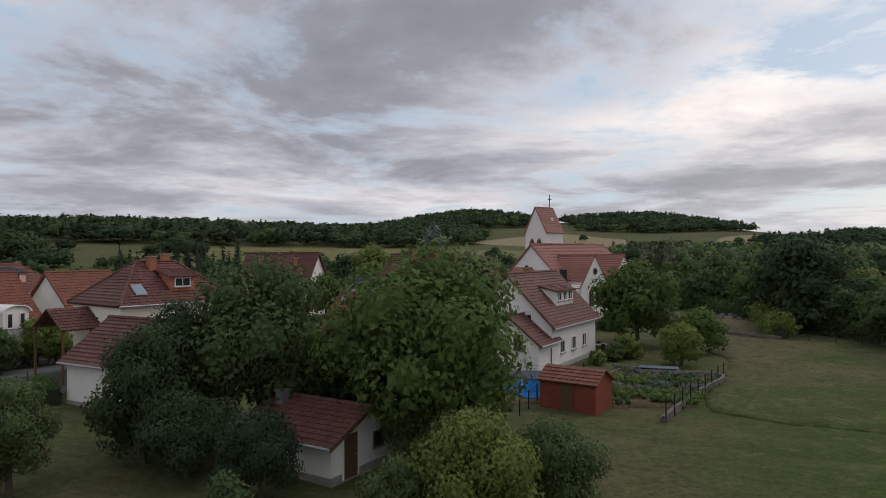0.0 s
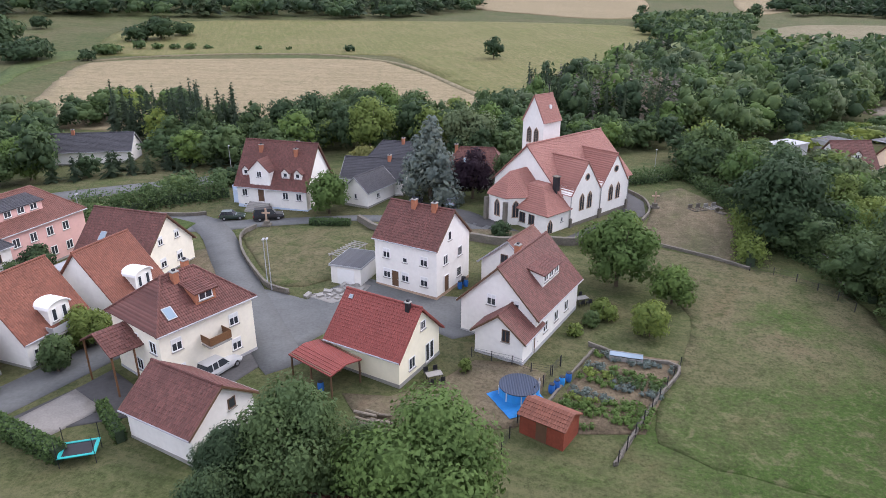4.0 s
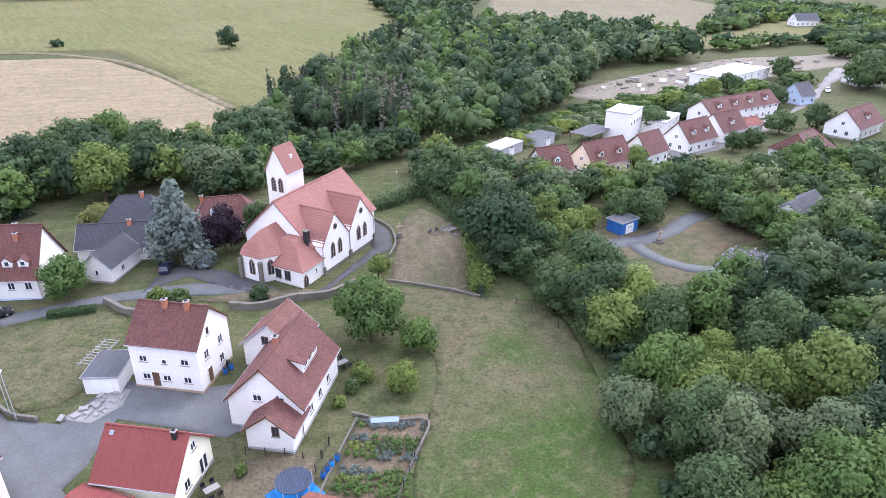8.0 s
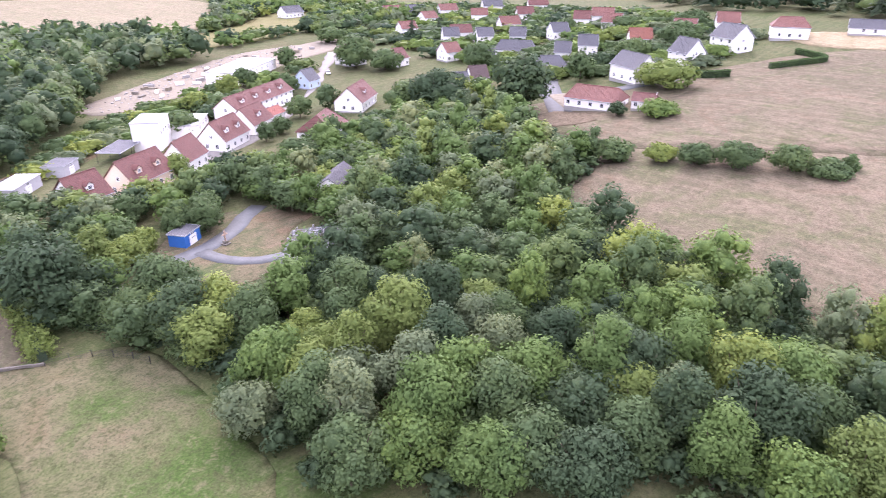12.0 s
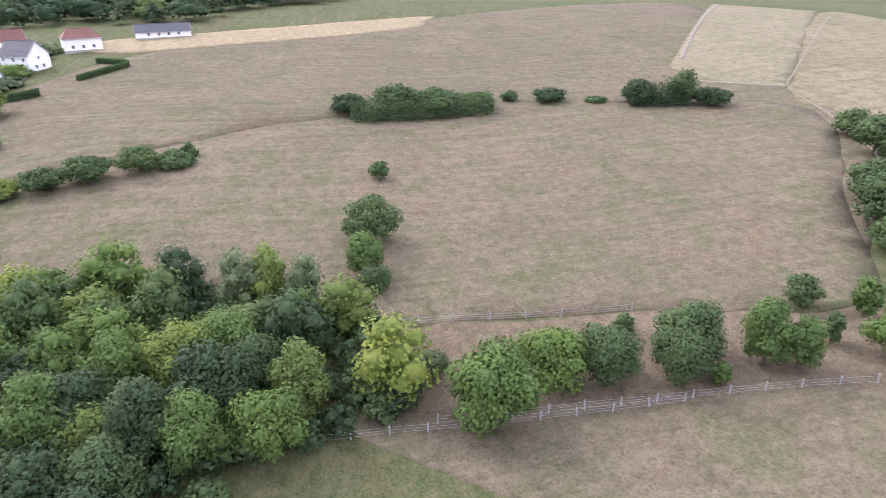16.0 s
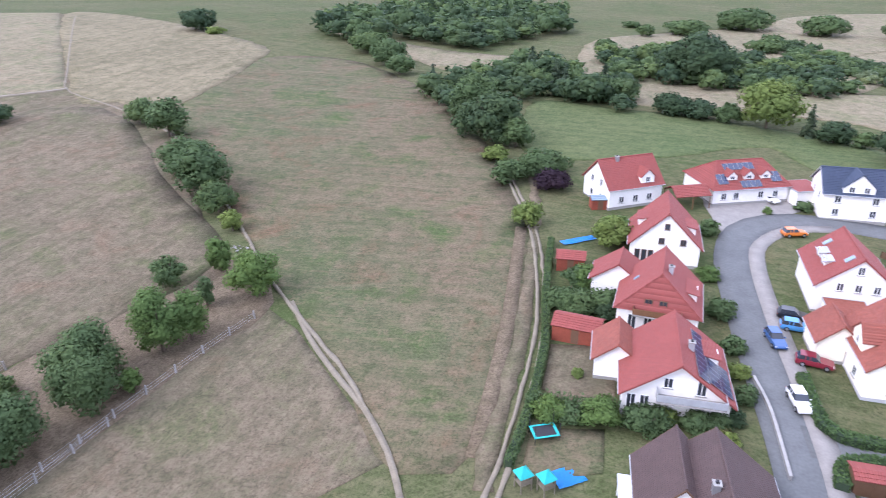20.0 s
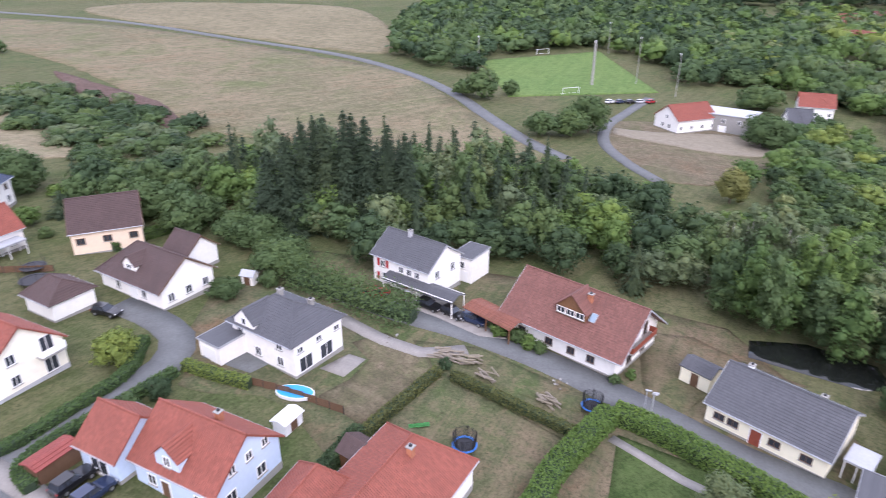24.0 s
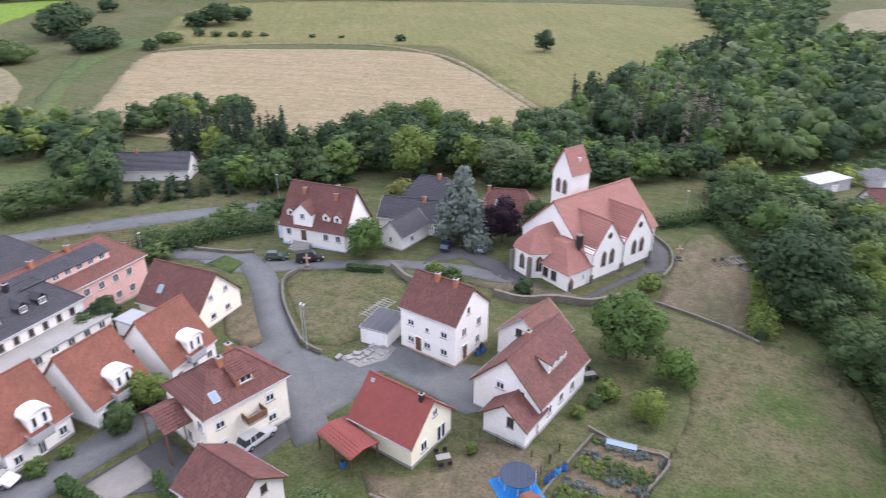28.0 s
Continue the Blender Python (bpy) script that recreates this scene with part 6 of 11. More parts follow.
h.win("W", [-2.0, 0.8], 4.2, kind="shutter").win("S", [-3.5, -0.5, 2.5], 1.3).chimney(-0.3, 0.6, "N").dormer("S", 0.4, 3.3, 4.6, 1.5, "shed", win=(1.0, 0.9), n=3)
h = House("rear wing of the farmhouse with red tile roof", 10.2, 76.3, 56, 7.2, 8.4, 3.6, 7.2, "white", "tile_old", name="outbuilding", category="outbuilding")
h.win("W", [0.5], 4.0, 1.0, 1.2, "brown_frame").win("N", [-1], 1.0, 1.6, 1.2)
h = House("low white annex with brown tile roof", 7.2, 60.2, 59, 5.2, 6.4, 2.7, 5.2, "white", "tile_brown", name="annex", category="annex", base="grey_wall")
h.win("W", [-0.8], 2.2, 0.9, 1.4, "brown_frame").door("S", 1.0)
h = House("white vicarage with steep brown roof and gables", -28.1, 112.5, -17.5, 14.4, 10.8, 3.6, 11.0, "white", "tile_brown", base="blue_wall")
h.win("S", [-5.3, 2.8, 5.4], 1.9).win("S", [-5.3, -2.0], 0.1, 0.7, 0.5).dormer("S", -5.2, 4.1, 1.5, 1.2, win=(0.8, 0.8)).dormer("S", 2.6, 4.1, 1.5, 1.2, win=(0.8, 0.8)).dormer("S", 5.0, 4.1, 1.5, 1.2, win=(0.8, 0.8))
h.dormer("S", -2.0, 5.0, 4.0, 2.6, "gable", win=(1.0, 1.1)).chimney(-3.5, 1.2).chimney(3.5, 1.4).chimney(2.5, 1.0, "N", 1.2).win("E", [-2, 2], 1.9).door("S", -2.0, 1.2, 2.2, z=1.2)
for i in range(6):
    part("step", boxes((-4.0, -6.0 - i * 0.32, -0.2, 0.0, -5.68 - i * 0.32, 1.2 - i * 0.2)), M["concrete"], h.top)
part("terrace", boxes((-9.2, -3.0, -0.5, -6.9, 3.0, 2.2), (-9.2, -3.0, 2.2, -9.1, 3.0, 3.0)), M["blue_wall"], h.top)
h = House("white hall wing with dark slate roof", -12.0, 118.6, -12, 12.5, 8.0, 2.9, 6.2, "white", "slate", name="parish_hall", category="hall")
h.win("S", [-2, 0, 2], 1.0).chimney(2.6, 0.4)
h = House("white gable wing with dark slate roof", -12.8, 111.5, 60, 9.0, 6.0, 2.8, 5.4, "white", "slate", name="parish_hall", category="hall")
h.win("W", [0], 1.4, 0.6, 1.0).win("S", [-1], 1.2, 0.9, 0.9)
h = House("house with slate roof behind the hall", -9.0, 131.0, -15, 12.0, 9.0, 3.0, 6.8, "white", "slate", hips=(3.0, 3.0))
h.chimney(1.5, 0.3)
h = House("long house with brown tile roof among trees", 7.1, 122.8, -8, 12.5, 9.0, 3.2, 7.2, "white", "tile_brown", hips=(3.0, 3.0))
h.skylight("S", -2, 2.5).skylight("S", 0.5, 2.5).chimney(-4, 0.5)
h = House("slate-roofed house half hidden behind conifers", -85.0, 150.0, 8, 25.0, 9.0, 3.0, 6.6, "white", "slate")
h.chimney(-1, 0.2).skylight("S", -6, 2)
h = House("cream house with red-brown tile roof", -42.0, 82.6, -18, 12.0, 10.0, 3.2, 8.2, "cream", "tile_brown")
h.win("E", [-1.6, 1.6], 4.4, 0.9, 1.2, kind="shutter").win("E", [-1.6, 1.6], 1.2, kind="shutter").skylight("S", -2.4, 3.0)
flat_roofed("glazed lean-to with pale metal roof", -45.6, 75.6, -21, 9.0, 3.4, 2.6, "frame", "zinc", "lean_to", "lean-to")
for i, (x, y, r) in enumerate(((-58.2, 37.8, 69), (-53.7, 44.6, 68), (-49.2, 52.6, 69), (-44.1, 60.4, 70), (-39.0, 68.8, 70))):
    h = House("narrow white row house with red tile roof and arched dormer", x, y, r, 8.0, 10.2, 3.0, 8.8, "white", "tile_row", over=0.3, gable_over=0.25, group="row houses on the street")
    h.dormer("S", 0.6, 4.75, 2.5, 1.85, "arch", "zinc" if i == 0 else None, win=(0.6, 1.4), n=2).win("S", [-2.6, 2.6], 0.9, 1.0, 1.1).win("S", [0.0], 0.2, 0.9, 2.1, "frame").balcony("S", 0.0, 2.7, 2.6, 1.0, "zinc").win("W", [1.5], 3.5, 0.7, 0.9)
h = House("cream two-storey house with hipped brown tile roof", -25.8, 57.6, 53, 11.0, 9.2, 6.3, 9.8, "cream", "tile_brown", hips=(3.7, 3.7), base="grey_wall")
h.win("S", [-3.5, 2.8], 1.2, kind="shutter").win("S", [-3.5, 2.8], 4.0, kind="shutter").win("E", [-2, 2], 4.0).win("W", [-3, 0], 4.0).win("W", [-3, 0], 1.2)
h.chimney(-0.8, 0.8).chimney(1.2, 0.5, "N").balcony("S", 0.2, 3.6, 2.4, 1.5, "timber").dormer("S", 0.6, 3.4, 2.2, 1.3, "shed", win=(1.5, 0.8), wall="orange_brick").skylight("S", -3.2, 3.2)
shed("brown-roofed porch on the hipped house", -30.6, 53.6, 53, 4.6, 5.6, 4.4, 6.0, "timber", "tile_brown", "porch", "porch", True)
h = House("small barn with dark red tile roof and white gable", -21.2, 45.8, -29, 8.4, 7.6, 3.0, 5.8, "white", "tile_brown", name="barn", category="barn")
h.win("E", [1.0], 3.0, 0.8, 1.0, "brown_frame").win("E", [-1.2], 1.0, 0.9, 0.9, "brown_frame")
shed("open shelter with flat red roof", -11.2, 54.0, -40, 6.2, 4.0, 2.5, 2.9, "brown_frame", "tile_red", "carport", "carport", True)
h = House("low white hut with brown tile roof in the gardens", -6.4, 33.6, -32, 6.6, 6.0, 1.9, 3.2, "white", "tile_brown", name="garden_house", category="garden house")
h.chimney(-2.2, 0.6, "S", 0.6, "metal", 0.5).win("E", [1.0], 1.0, 0.8, 0.8, "brown_frame").door("E", -1.2)
# hotel by the car park
h = House("pink hotel wing with red tile roof and slate band", -61.6, 81.6, 71, 23.0, 11.6, 6.2, 10.0, "pink", "tile_old", hips=(0.0, 3.5), name="hotel_wing", category="hotel")
h.win("S", spread(7, 18), 1.2).win("S", spread(7, 18), 4.1).win("E", [-3, 0, 3], 1.2).win("E", [-3, 0, 3], 4.1)
h.dormer("S", -1.0, 3.7, 14.5, 1.3, "shed", "slate", (1.1, 0.9), 7)
h.chimney(-4, 0.4).chimney(2, 0.4)
h = House("white restaurant wing with dark slate roof and dormers", -62.5, 70.6, 71, 17.0, 10.5, 5.4, 9.3, "white", "slate", hips=(0.0, 3.5), name="hotel_wing", category="hotel")
h.win("S", spread(7, 15), 3.6, 0.8, 1.1, "brown_frame").dormer("S", -3.2, 3.6, 1.4, 1.2, win=(0.9, 0.9), wall="dark").dormer("S", 0.6, 3.6, 1.4, 1.2, win=(0.9, 0.9), wall="dark").dormer("S", 3.4, 3.6, 1.4, 1.2, win=(0.9, 0.9), wall="dark").chimney(1.0, 0.3, mat="dark")
flat_roofed("white terrace roof along the restaurant", -55.9, 68.2, 71, 18.5, 4.4, 3.1, "white", "concrete", "terrace_roof", "terrace roof", False, 0.0, 7)
h = House("dark slate-roofed hotel tower wing", -66.9, 67.6, -12, 10.0, 9.0, 4.8, 10.2, "pink", "slate", hips=(0.0, 2.0), name="hotel_wing", category="hotel")
h.win("W", [-2, 1], 4.0).win("W", [-2, 1], 1.3).win("S", [-2, 1], 4.0)
h = House("rear hotel wing with black hipped roof", -77.0, 84.0, 72, 19.0, 10.5, 5.4, 9.6, "pink", "slate", hips=(4.0, 4.0), name="hotel_wing", category="hotel")
flat_roofed("white canopy beside the hotel terrace", -77.0, 67.0, 155, 8.5, 3.2, 2.9, "frame", "plastic_white", "canopy", "canopy", True)
flat_roofed("glass entrance porch of the hotel", -72.6, 66.2, 62, 3.2, 3.0, 2.8, "zinc", "zinc", "porch", "porch")
h = House("small pinkish house with brown roof by the road", -91.2, 47.4, 132, 9.5, 6.2, 3.2, 6.8, "peach", "tile_brown")
h.chimney(3.6, 0.3, mat="plastic_white", tall=1.4, size=0.9).win("W", [0], 3.2, 0.7, 0.8).win("E", [0], 3.2, 0.7, 0.8)
h = House("small rail-side house with red roof", -106.0, 98.0, 80, 12.0, 7.0, 3.6, 6.2, "peach", "tile_row")
h.win("S", [-3, 0, 3], 1.3)

# ---- west street ----
h = House("long white chalet house with broad red tile roof", -80.7, -3.1, 64.5, 19.5, 13.6, 3.2, 8.3, "white", "tile_old", gable_over=1.2, over=0.9)
h.dormer("S", 0.4, 4.1, 4.6, 1.4, "gable", win=(1.3, 0.95), n=3, wall="timber").chimney(1.9, 1.6, tall=1.3).skylight("S", 3.4, 3.2).win("S", [-6, -1.5, 2, 5], 1.0, 1.2, 1.1, "brown_frame").balcony("E", 0, 3.0, 7.0, 1.1, "red_timber").win("E", [-2, 2], 3.2, 1.2, 2.0, "brown_frame").win("E", [-2, 2], 0.6, 1.4, 2.0, "brown_frame")
shed("open carport with red tile roof", -78.6, -15.2, 60, 9.0, 4.0, 2.4, 2.9, "timber", "tile_row", "carport", "carport", True)
h = House("white house with grey roof and red shutters", -88.0, -30.0, 69, 11.9, 9.2, 5.1, 8.2, "white", "tile_grey")
h.win("S", [-3.6, 0.2, 1.8, 3.4], 3.3, 1.0, 1.1).win("S", [-3.0, 0.0], 0.9, 1.4, 1.5).win("E", [-2, 2], 3.2).chimney(-1, 0.3, mat="grey_wall")
for u, z in ((-4.5, 3.3), (-2.7, 3.3), (-4.6, 0.9), (1.2, 0.9)):
    s = part("red_shutter", boxes((u - 0.25, -4.23, z, u + 0.25, -4.17, z + 1.3)), M["plastic_red"], h.top)
shed("grey-roofed carport against the white house", -82.2, -27.2, 70, 13.5, 3.6, 2.6, 3.2, "white", "tile_grey", "carport", "carport", True)
flat_roofed("white wing of the modern house", -94.0, -22.5, 72, 4.0, 6.0, 4.6, "white", "tile_grey", "house_wing", "house wing", wins=1)
h = House("pale yellow bungalow with anthracite tile roof", -67.7, 21.0, 60, 13.8, 11.2, 2.8, 6.0, "yellow", "tile_grey")
h.win("S", [-5, -3.4, 1.2, 4.5], 1.1, 1.3, 0.9, "brown_frame").door("S", -0.8, 1.2, 2.0, "red_timber").chimney(-4.4, 0.3, "N", 0.6, "plastic_white").chimney(3.5, 0.3, "N", 0.5, "metal").solar("N", 0.0, 2.2, 10, 1)
flat_roofed("grey flat-roofed garage with yellow walls", -56.9, 27.5, 68, 2.8, 4.9, 2.6, "yellow", "tile_grey")
flat_roofed("dark carport roof on posts", -59.7, 31.8, 68, 3.5, 7.2, 2.8, "dark", "dark", "carport", "carport", True)
flat_roofed("pale corrugated lean-to roof", -61.6, 27.6, 60, 2.6, 3.4, 2.5, "frame", "zinc", "lean_to", "lean-to", True)
shed("small grey garden annex", -74.6, 12.8, 57, 4.4, 3.6, 2.3, 3.2, "yellow", "tile_grey", "annex", "annex")

# ---- south streets ----
h = House("white two-storey house with anthracite hipped roof", -62.8, -39.4, 72, 11.8, 9.8, 4.8, 7.7, "white", "tile_grey", hips=(4.2, 4.2), over=0.7)
h.win("S", [-4, 3], 3.3).win("E", [-3.2, 0, 3.2], 3.3, 1.0, 0.8).win("E", [-2.4, 1.2], 0.4, 2.2, 2.1, "frame").win("S", [-1, 3], 1.0).dormer("S", -2.6, 4.6, 3.6, 0.8, "gable", win=(0.8, 1.0)).chimney(-1.6, 0.8, "N", 0.9, "concrete").chimney(2.2, 2.4, "N", 0.8, "concrete")
flat_roofed("white garage with grey roof", -59.2, -46.2, 72, 4.2, 5.6, 2.9, "white", "tile_grey")
h = House("pale blue house with orange-red tile roof", -40.3, -35.9, 79, 11.2, 9.5, 3.4, 7.2, "blue_wall", "tile_orange")
h.win("E", [-2.0, 0.2, 2.4], 3.9, 0.9, 1.0).win("E", [-2.5, 1.5], 1.0, 1.3, 1.3).win("S", [-3, 3], 1.0).dormer("S", -0.6, 4.1, 3.0, 1.4, "gable", win=(0.9, 1.2)).chimney(1.0, 1.2, "N").door("S", -1.2)
h = House("red-roofed garage wing of the blue house", -39.6, -44.8, 79, 6.0, 7.4, 2.9, 6.0, "blue_wall", "tile_orange", name="garage", category="garage")
h.win("S", [0], 0.2, 2.4, 2.1, "frame")
h = House("cream house with red tile roof and balcony", -45.9, -67.5, 80, 11.2, 10.0, 3.9, 7.9, "cream", "tile_orange", base="grey_wall")
h.win("E", [-1.6], 1.0).win("E", [-1.6], 3.7).balcony("E", 2.6, 3.1, 3.0, 1.2, "frame").win("E", [2.6], 3.2, 1.6, 2.0).win("E", [2.6], 0.4, 1.6, 2.0).win("S", [-4, 2], 1.0).dormer("S", 0.4, 4.5, 3.4, 1.4, "gable", win=(0.9, 1.1)).chimney(-2.2, 0.6).door("S", -1.6)
h = House("cream entrance wing with red tile roof", -41.2, -72.4, 80, 6.0, 5.6, 2.8, 5.4, "cream", "tile_orange", name="house_wing", category="house wing")
h = House("white house with red tile roof and roof windows", -48.9, -86.3, 77.5, 11.6, 10.6, 4.2, 8.6, "white", "tile_red")
h.win("E", [0.0], 6.2, 0.9, 1.2).win("E", [-2, 0.2, 2.4], 3.6, 0.9, 1.2).win("E", [-2.8], 0.9).skylight("S", -3.6, 2.2).skylight("S", 3.8, 1.2).dormer("S", -1.4, 3.6, 1.8, 0.7, "shed", "zinc").dormer("S", 1.4, 3.6, 1.8, 0.7, "shed", "zinc")
flat_roofed("low red-roofed garage link", -45.6, -78.2, 77, 5.0, 5.0, 2.8, "white", "tile_orange")
h = House("large white house with red tile roof and solar panels", -19.9, -64.0, 80, 11.6, 12.0, 2.8, 7.3, "white", "tile_red", gable_over=0.7)
h.win("E", [-1.0], 3.9, 1.0, 1.3).win("E", [2.4], 3.4, 1.0, 2.0).balcony("E", 1.4, 3.0, 7.0, 1.6, "zinc").win("E", [-4.6, -3.2], 0.4, 1.0, 2.2).solar("N", 0.6, 2.4, 9, 1).solar("N", 2.2, 4.4, 5, 2).chimney(0.6, 1.4, "N", 0.9, "zinc").dormer("N", -1.6, 4.6, 3.0, 1.0, "shed")
h = House("red-roofed wing of the solar house", -14.4, -68.4, 80, 6.4, 6.0, 2.8, 5.2, "white", "tile_orange", name="house_wing", category="house wing")
h = House("white house with red half-hipped roof and wooden balcony", -21.8, -79.8, 74, 10.6, 11.0, 3.2, 8.2, "white", "tile_red", hips=(0.0, 1.6))
h.balcony("E", 0.0, 3.0, 6.0, 1.2, "timber").win("E", [-1.2, 0.6], 3.2, 1.0, 1.8, "brown_frame").win("E", [-3, -1, 2.5, 4], 0.4, 1.1, 2.1).dormer("N", 0, 4.6, 4.0, 1.0, "shed").chimney(1.0, 1.0, "N", 0.9, "zinc").skylight("S", 0, 3.2, 0.5, 0.7)
h = House("red-roofed wing of the balcony house", -17.6, -86.4, 74, 6.0, 8.0, 3.0, 5.8, "white", "tile_red", name="house_wing", category="house wing")
h = House("pinkish white house with red tile roof", -26.9, -99.4, 78, 10.8, 11.2, 3.2, 8.8, "white", "tile_red")
h.win("E", [0], 6.0, 0.8, 1.0, "brown_frame").win("E", [-0.6, 2.6], 3.6, 0.9, 1.0, "brown_frame").win("E", [-4, -3, -2], 0.4, 0.8, 2.0, "brown_frame").dormer("N", 0.8, 4.4, 3.6, 1.2, "shed").dormer("S", -1.0, 4.2, 3.6, 1.2, "shed")
h = House("white house with red tile roof beside the meadow", -24.2, -122.6, 22, 12.0, 10.4, 3.8, 8.4, "white", "tile_red")
h.win("N", [-3, 0, 3], 1.0).win("W", [-1.6, 1.6], 1.0).win("W", [-1.6, 1.6], 3.8).win("E", [-1.6, 1.6], 3.8).win("E", [-1.6, 1.6], 1.0).dormer("N", -2.4, 4.6, 2.8, 1.4, "gable", win=(1.0, 1.1)).chimney(2.0, 0.4, "N", 0.7, "metal")
h = House("white bungalow with red roof covered in solar panels", -47.0, -126.8, 12, 16.0, 12.4, 3.0, 6.9, "white", "tile_red", hips=(3.2, 3.2))
h.win("N", [-5, -2, 3, 5.5], 1.0).dormer("N", -3.4, 4.2, 2.0, 0.9, win=(1.0, 0.7)).dormer("N", 0, 4.2, 2.0, 0.9, win=(1.0, 0.7)).dormer("N", 3.4, 4.2, 2.0, 0.9, win=(1.0, 0.7)).solar("N", 1.0, 1.5, 6, 1).solar("N", 0, 5.2, 4, 1).solar("N", 5.4, 4.0, 2, 2, 1.0, 1.2).solar("N", -5.4, 4.0, 2, 2, 1.0, 1.2)
flat_roofed("white garage with solar roof", -58.6, -124.0, 12, 6.0, 6.4, 3.0, "white", "tile_red")
shed("red-roofed open timber shed", -36.0, -120.0, 12, 7.0, 5.5, 2.6, 4.0, "timber", "tile_red", "carport", "carport", True)
h = House("white house with blue-black roof and cross gable", -64.6, -118.4, -12, 11.5, 10.0, 5.0, 8.6, "white", "tile_blue")
h.win("N", [-3, 3], 1.0).win("N", [-3, 3], 3.4).win("E", [-2, 2], 3.4).dormer("N", 0, 4.6, 5.0, 1.2, "gable", win=(1.0, 1.1), n=2)
h = House("white house with blue hipped roof", -84.6, -116.4, 20, 10.4, 10.0, 5.2, 8.6, "white", "tile_blue", hips=(4.6, 4.6), over=0.6)
h.win("N", [-3, 0, 3], 3.4, 0.9, 1.1, "brown_frame").win("N", [-3, 3], 1.0).win("E", [-2, 2], 3.4)
flat_roofed("white double garage with dark roof", -75.2, -114.8, 0, 6.4, 6.0, 3.0, "white", "tile_blue")
h = House("small white house with bright orange-red roof", -71.8, -98.8, -10, 8.4, 7.6, 3.4, 7.2, "white", "tile_orange")
h.win("N", [-2, 2], 1.0, 1.2, 1.2).win("E", [0], 1.0)
flat_roofed("glazed white terrace roof", -70.6, -94.2, -10, 6.0, 2.4, 2.5, "frame", "zinc", "terrace_roof", "terrace roof", True)
h = House("peach house with plain brown tile roof", -83.2, -85.1, 130, 11.4, 12.6, 4.1, 8.2, "peach", "tile_umber")
h.win("S", [-4, 0, 4], 2.0, 1.4, 1.1, "brown_frame")
h = House("large white house with brown hipped roof and dormer", -71.0, -65.7, 74.5, 14.8, 10.4, 3.0, 6.8, "white", "tile_umber", hips=(4.0, 0.0), over=0.7)
h.win("S", [-3, 3], 1.0).win("E", [-3, 0, 3], 1.0).dormer("S", -0.8, 3.6, 2.8, 1.0, "gable", win=(1.4, 0.8)).door("S", 0.6, 1.6, 2.2, "frame")
h = House("white garage with brown hipped roof", -60.6, -73.4, 76, 7.0, 7.0, 2.8, 5.0, "white", "tile_umber", hips=(2.0, 2.0), name="garage", category="garage")
h = House("brown-roofed rear wing of the house", -79.6, -66.0, 76, 6.0, 7.0, 3.0, 5.8, "white", "tile_umber", name="house_wing", category="house wing")
h = House("brown-roofed house with pergola beside the street", -18.8, -43.4, 82, 12.0, 11.4, 3.2, 8.0, "white", "tile_umber")
h.chimney(1.0, 1.0, "S", 0.8, "metal").skylight("N", 2.4, 2.6).win("W", [-2, 2], 1.0)
h = House("brown-roofed wing beside the pergola", -15.9, -46.4, 82, 8.0, 7.4, 3.0, 7.2, "white", "tile_umber", name="house_wing", category="house wing")
flat_roofed("white slatted pergola roof over the terrace", -12.6, -46.0, 82, 5.4, 3.4, 2.6, "frame", "plastic_white", "pergola", "pergola", True)
h = House("white house with orange-red hipped roof", -42.3, -17.4, 166, 14.0, 11.0, 3.4, 7.0, "white", "tile_orange", hips=(0.0, 3.6))
h.chimney(1.6, 1.0, "S", 0.9).win("E", [-2.5, 2.5], 1.0).win("N", [-3, 2], 1.0)
h = House("red-roofed wing of the hipped house", -36.8, -23.9, 172, 10.0, 8.0, 3.2, 6.4, "white", "tile_orange", hips=(0, 2.4), name="house_wing", category="house wing")
h = House("white house with orange-red tile roof behind the hedge", -41.0, 12.8, 62, 11.0, 9.0, 3.2, 6.8, "white", "tile_orange", hips=(3.6, 3.6))
h = House("red-tiled cross wing behind the hedge", -36.5, 8.0, -30, 8.0, 7.0, 3.2, 6.4, "white", "tile_orange", hips=(0, 2.8), name="house_wing", category="house wing")

# ---- housing further off ----
h = House("white terraced house with red-brown tile roof", 85.5, 132.6, 2, 8.9, 10, 3.4, 8.4, "white", "tile_brown", name="house", category="house")
h.win("S", spread(2, 8.9 - 0.7), 1.0, far=True).win("W", [-1.6, 1.6], 1.0, far=True).win("W", [0], 3.9, 1.0, 1.1, far=True).dormer("S", 0.0, 3.3, 1.8, 1.2, win=(1.0, 0.9))
h = House("cream terraced house with red-brown tile roof", 101.6, 133.9, 10, 14.3, 10, 3.4, 8.6, "peach", "tile_brown", name="house", category="house")
h.win("S", spread(4, 14.3 - 0.7), 1.0, far=True).win("W", [-1.6, 1.6], 1.0, far=True).win("W", [0], 3.9, 1.0, 1.1, far=True).dormer("S", -3.2, 3.3, 1.8, 1.2, win=(1.0, 0.9)).dormer("S", 3.2, 3.3, 1.8, 1.2, win=(1.0, 0.9))
h = House("white terraced house with red-brown tile roof", 118.3, 136.9, 18, 9.9, 9, 3.4, 8.4, "white", "tile_brown", name="house", category="house")
h.win("S", spread(3, 9.9 - 0.7), 1.0, far=True).win("W", [-1.6, 1.6], 1.0, far=True).win("W", [0], 3.9, 1.0, 1.1, far=True)
h = House("white terraced house with red-brown tile roof", 139.0, 143.3, 14, 13.9, 10, 3.4, 8.6, "white", "tile_brown", name="house", category="house")
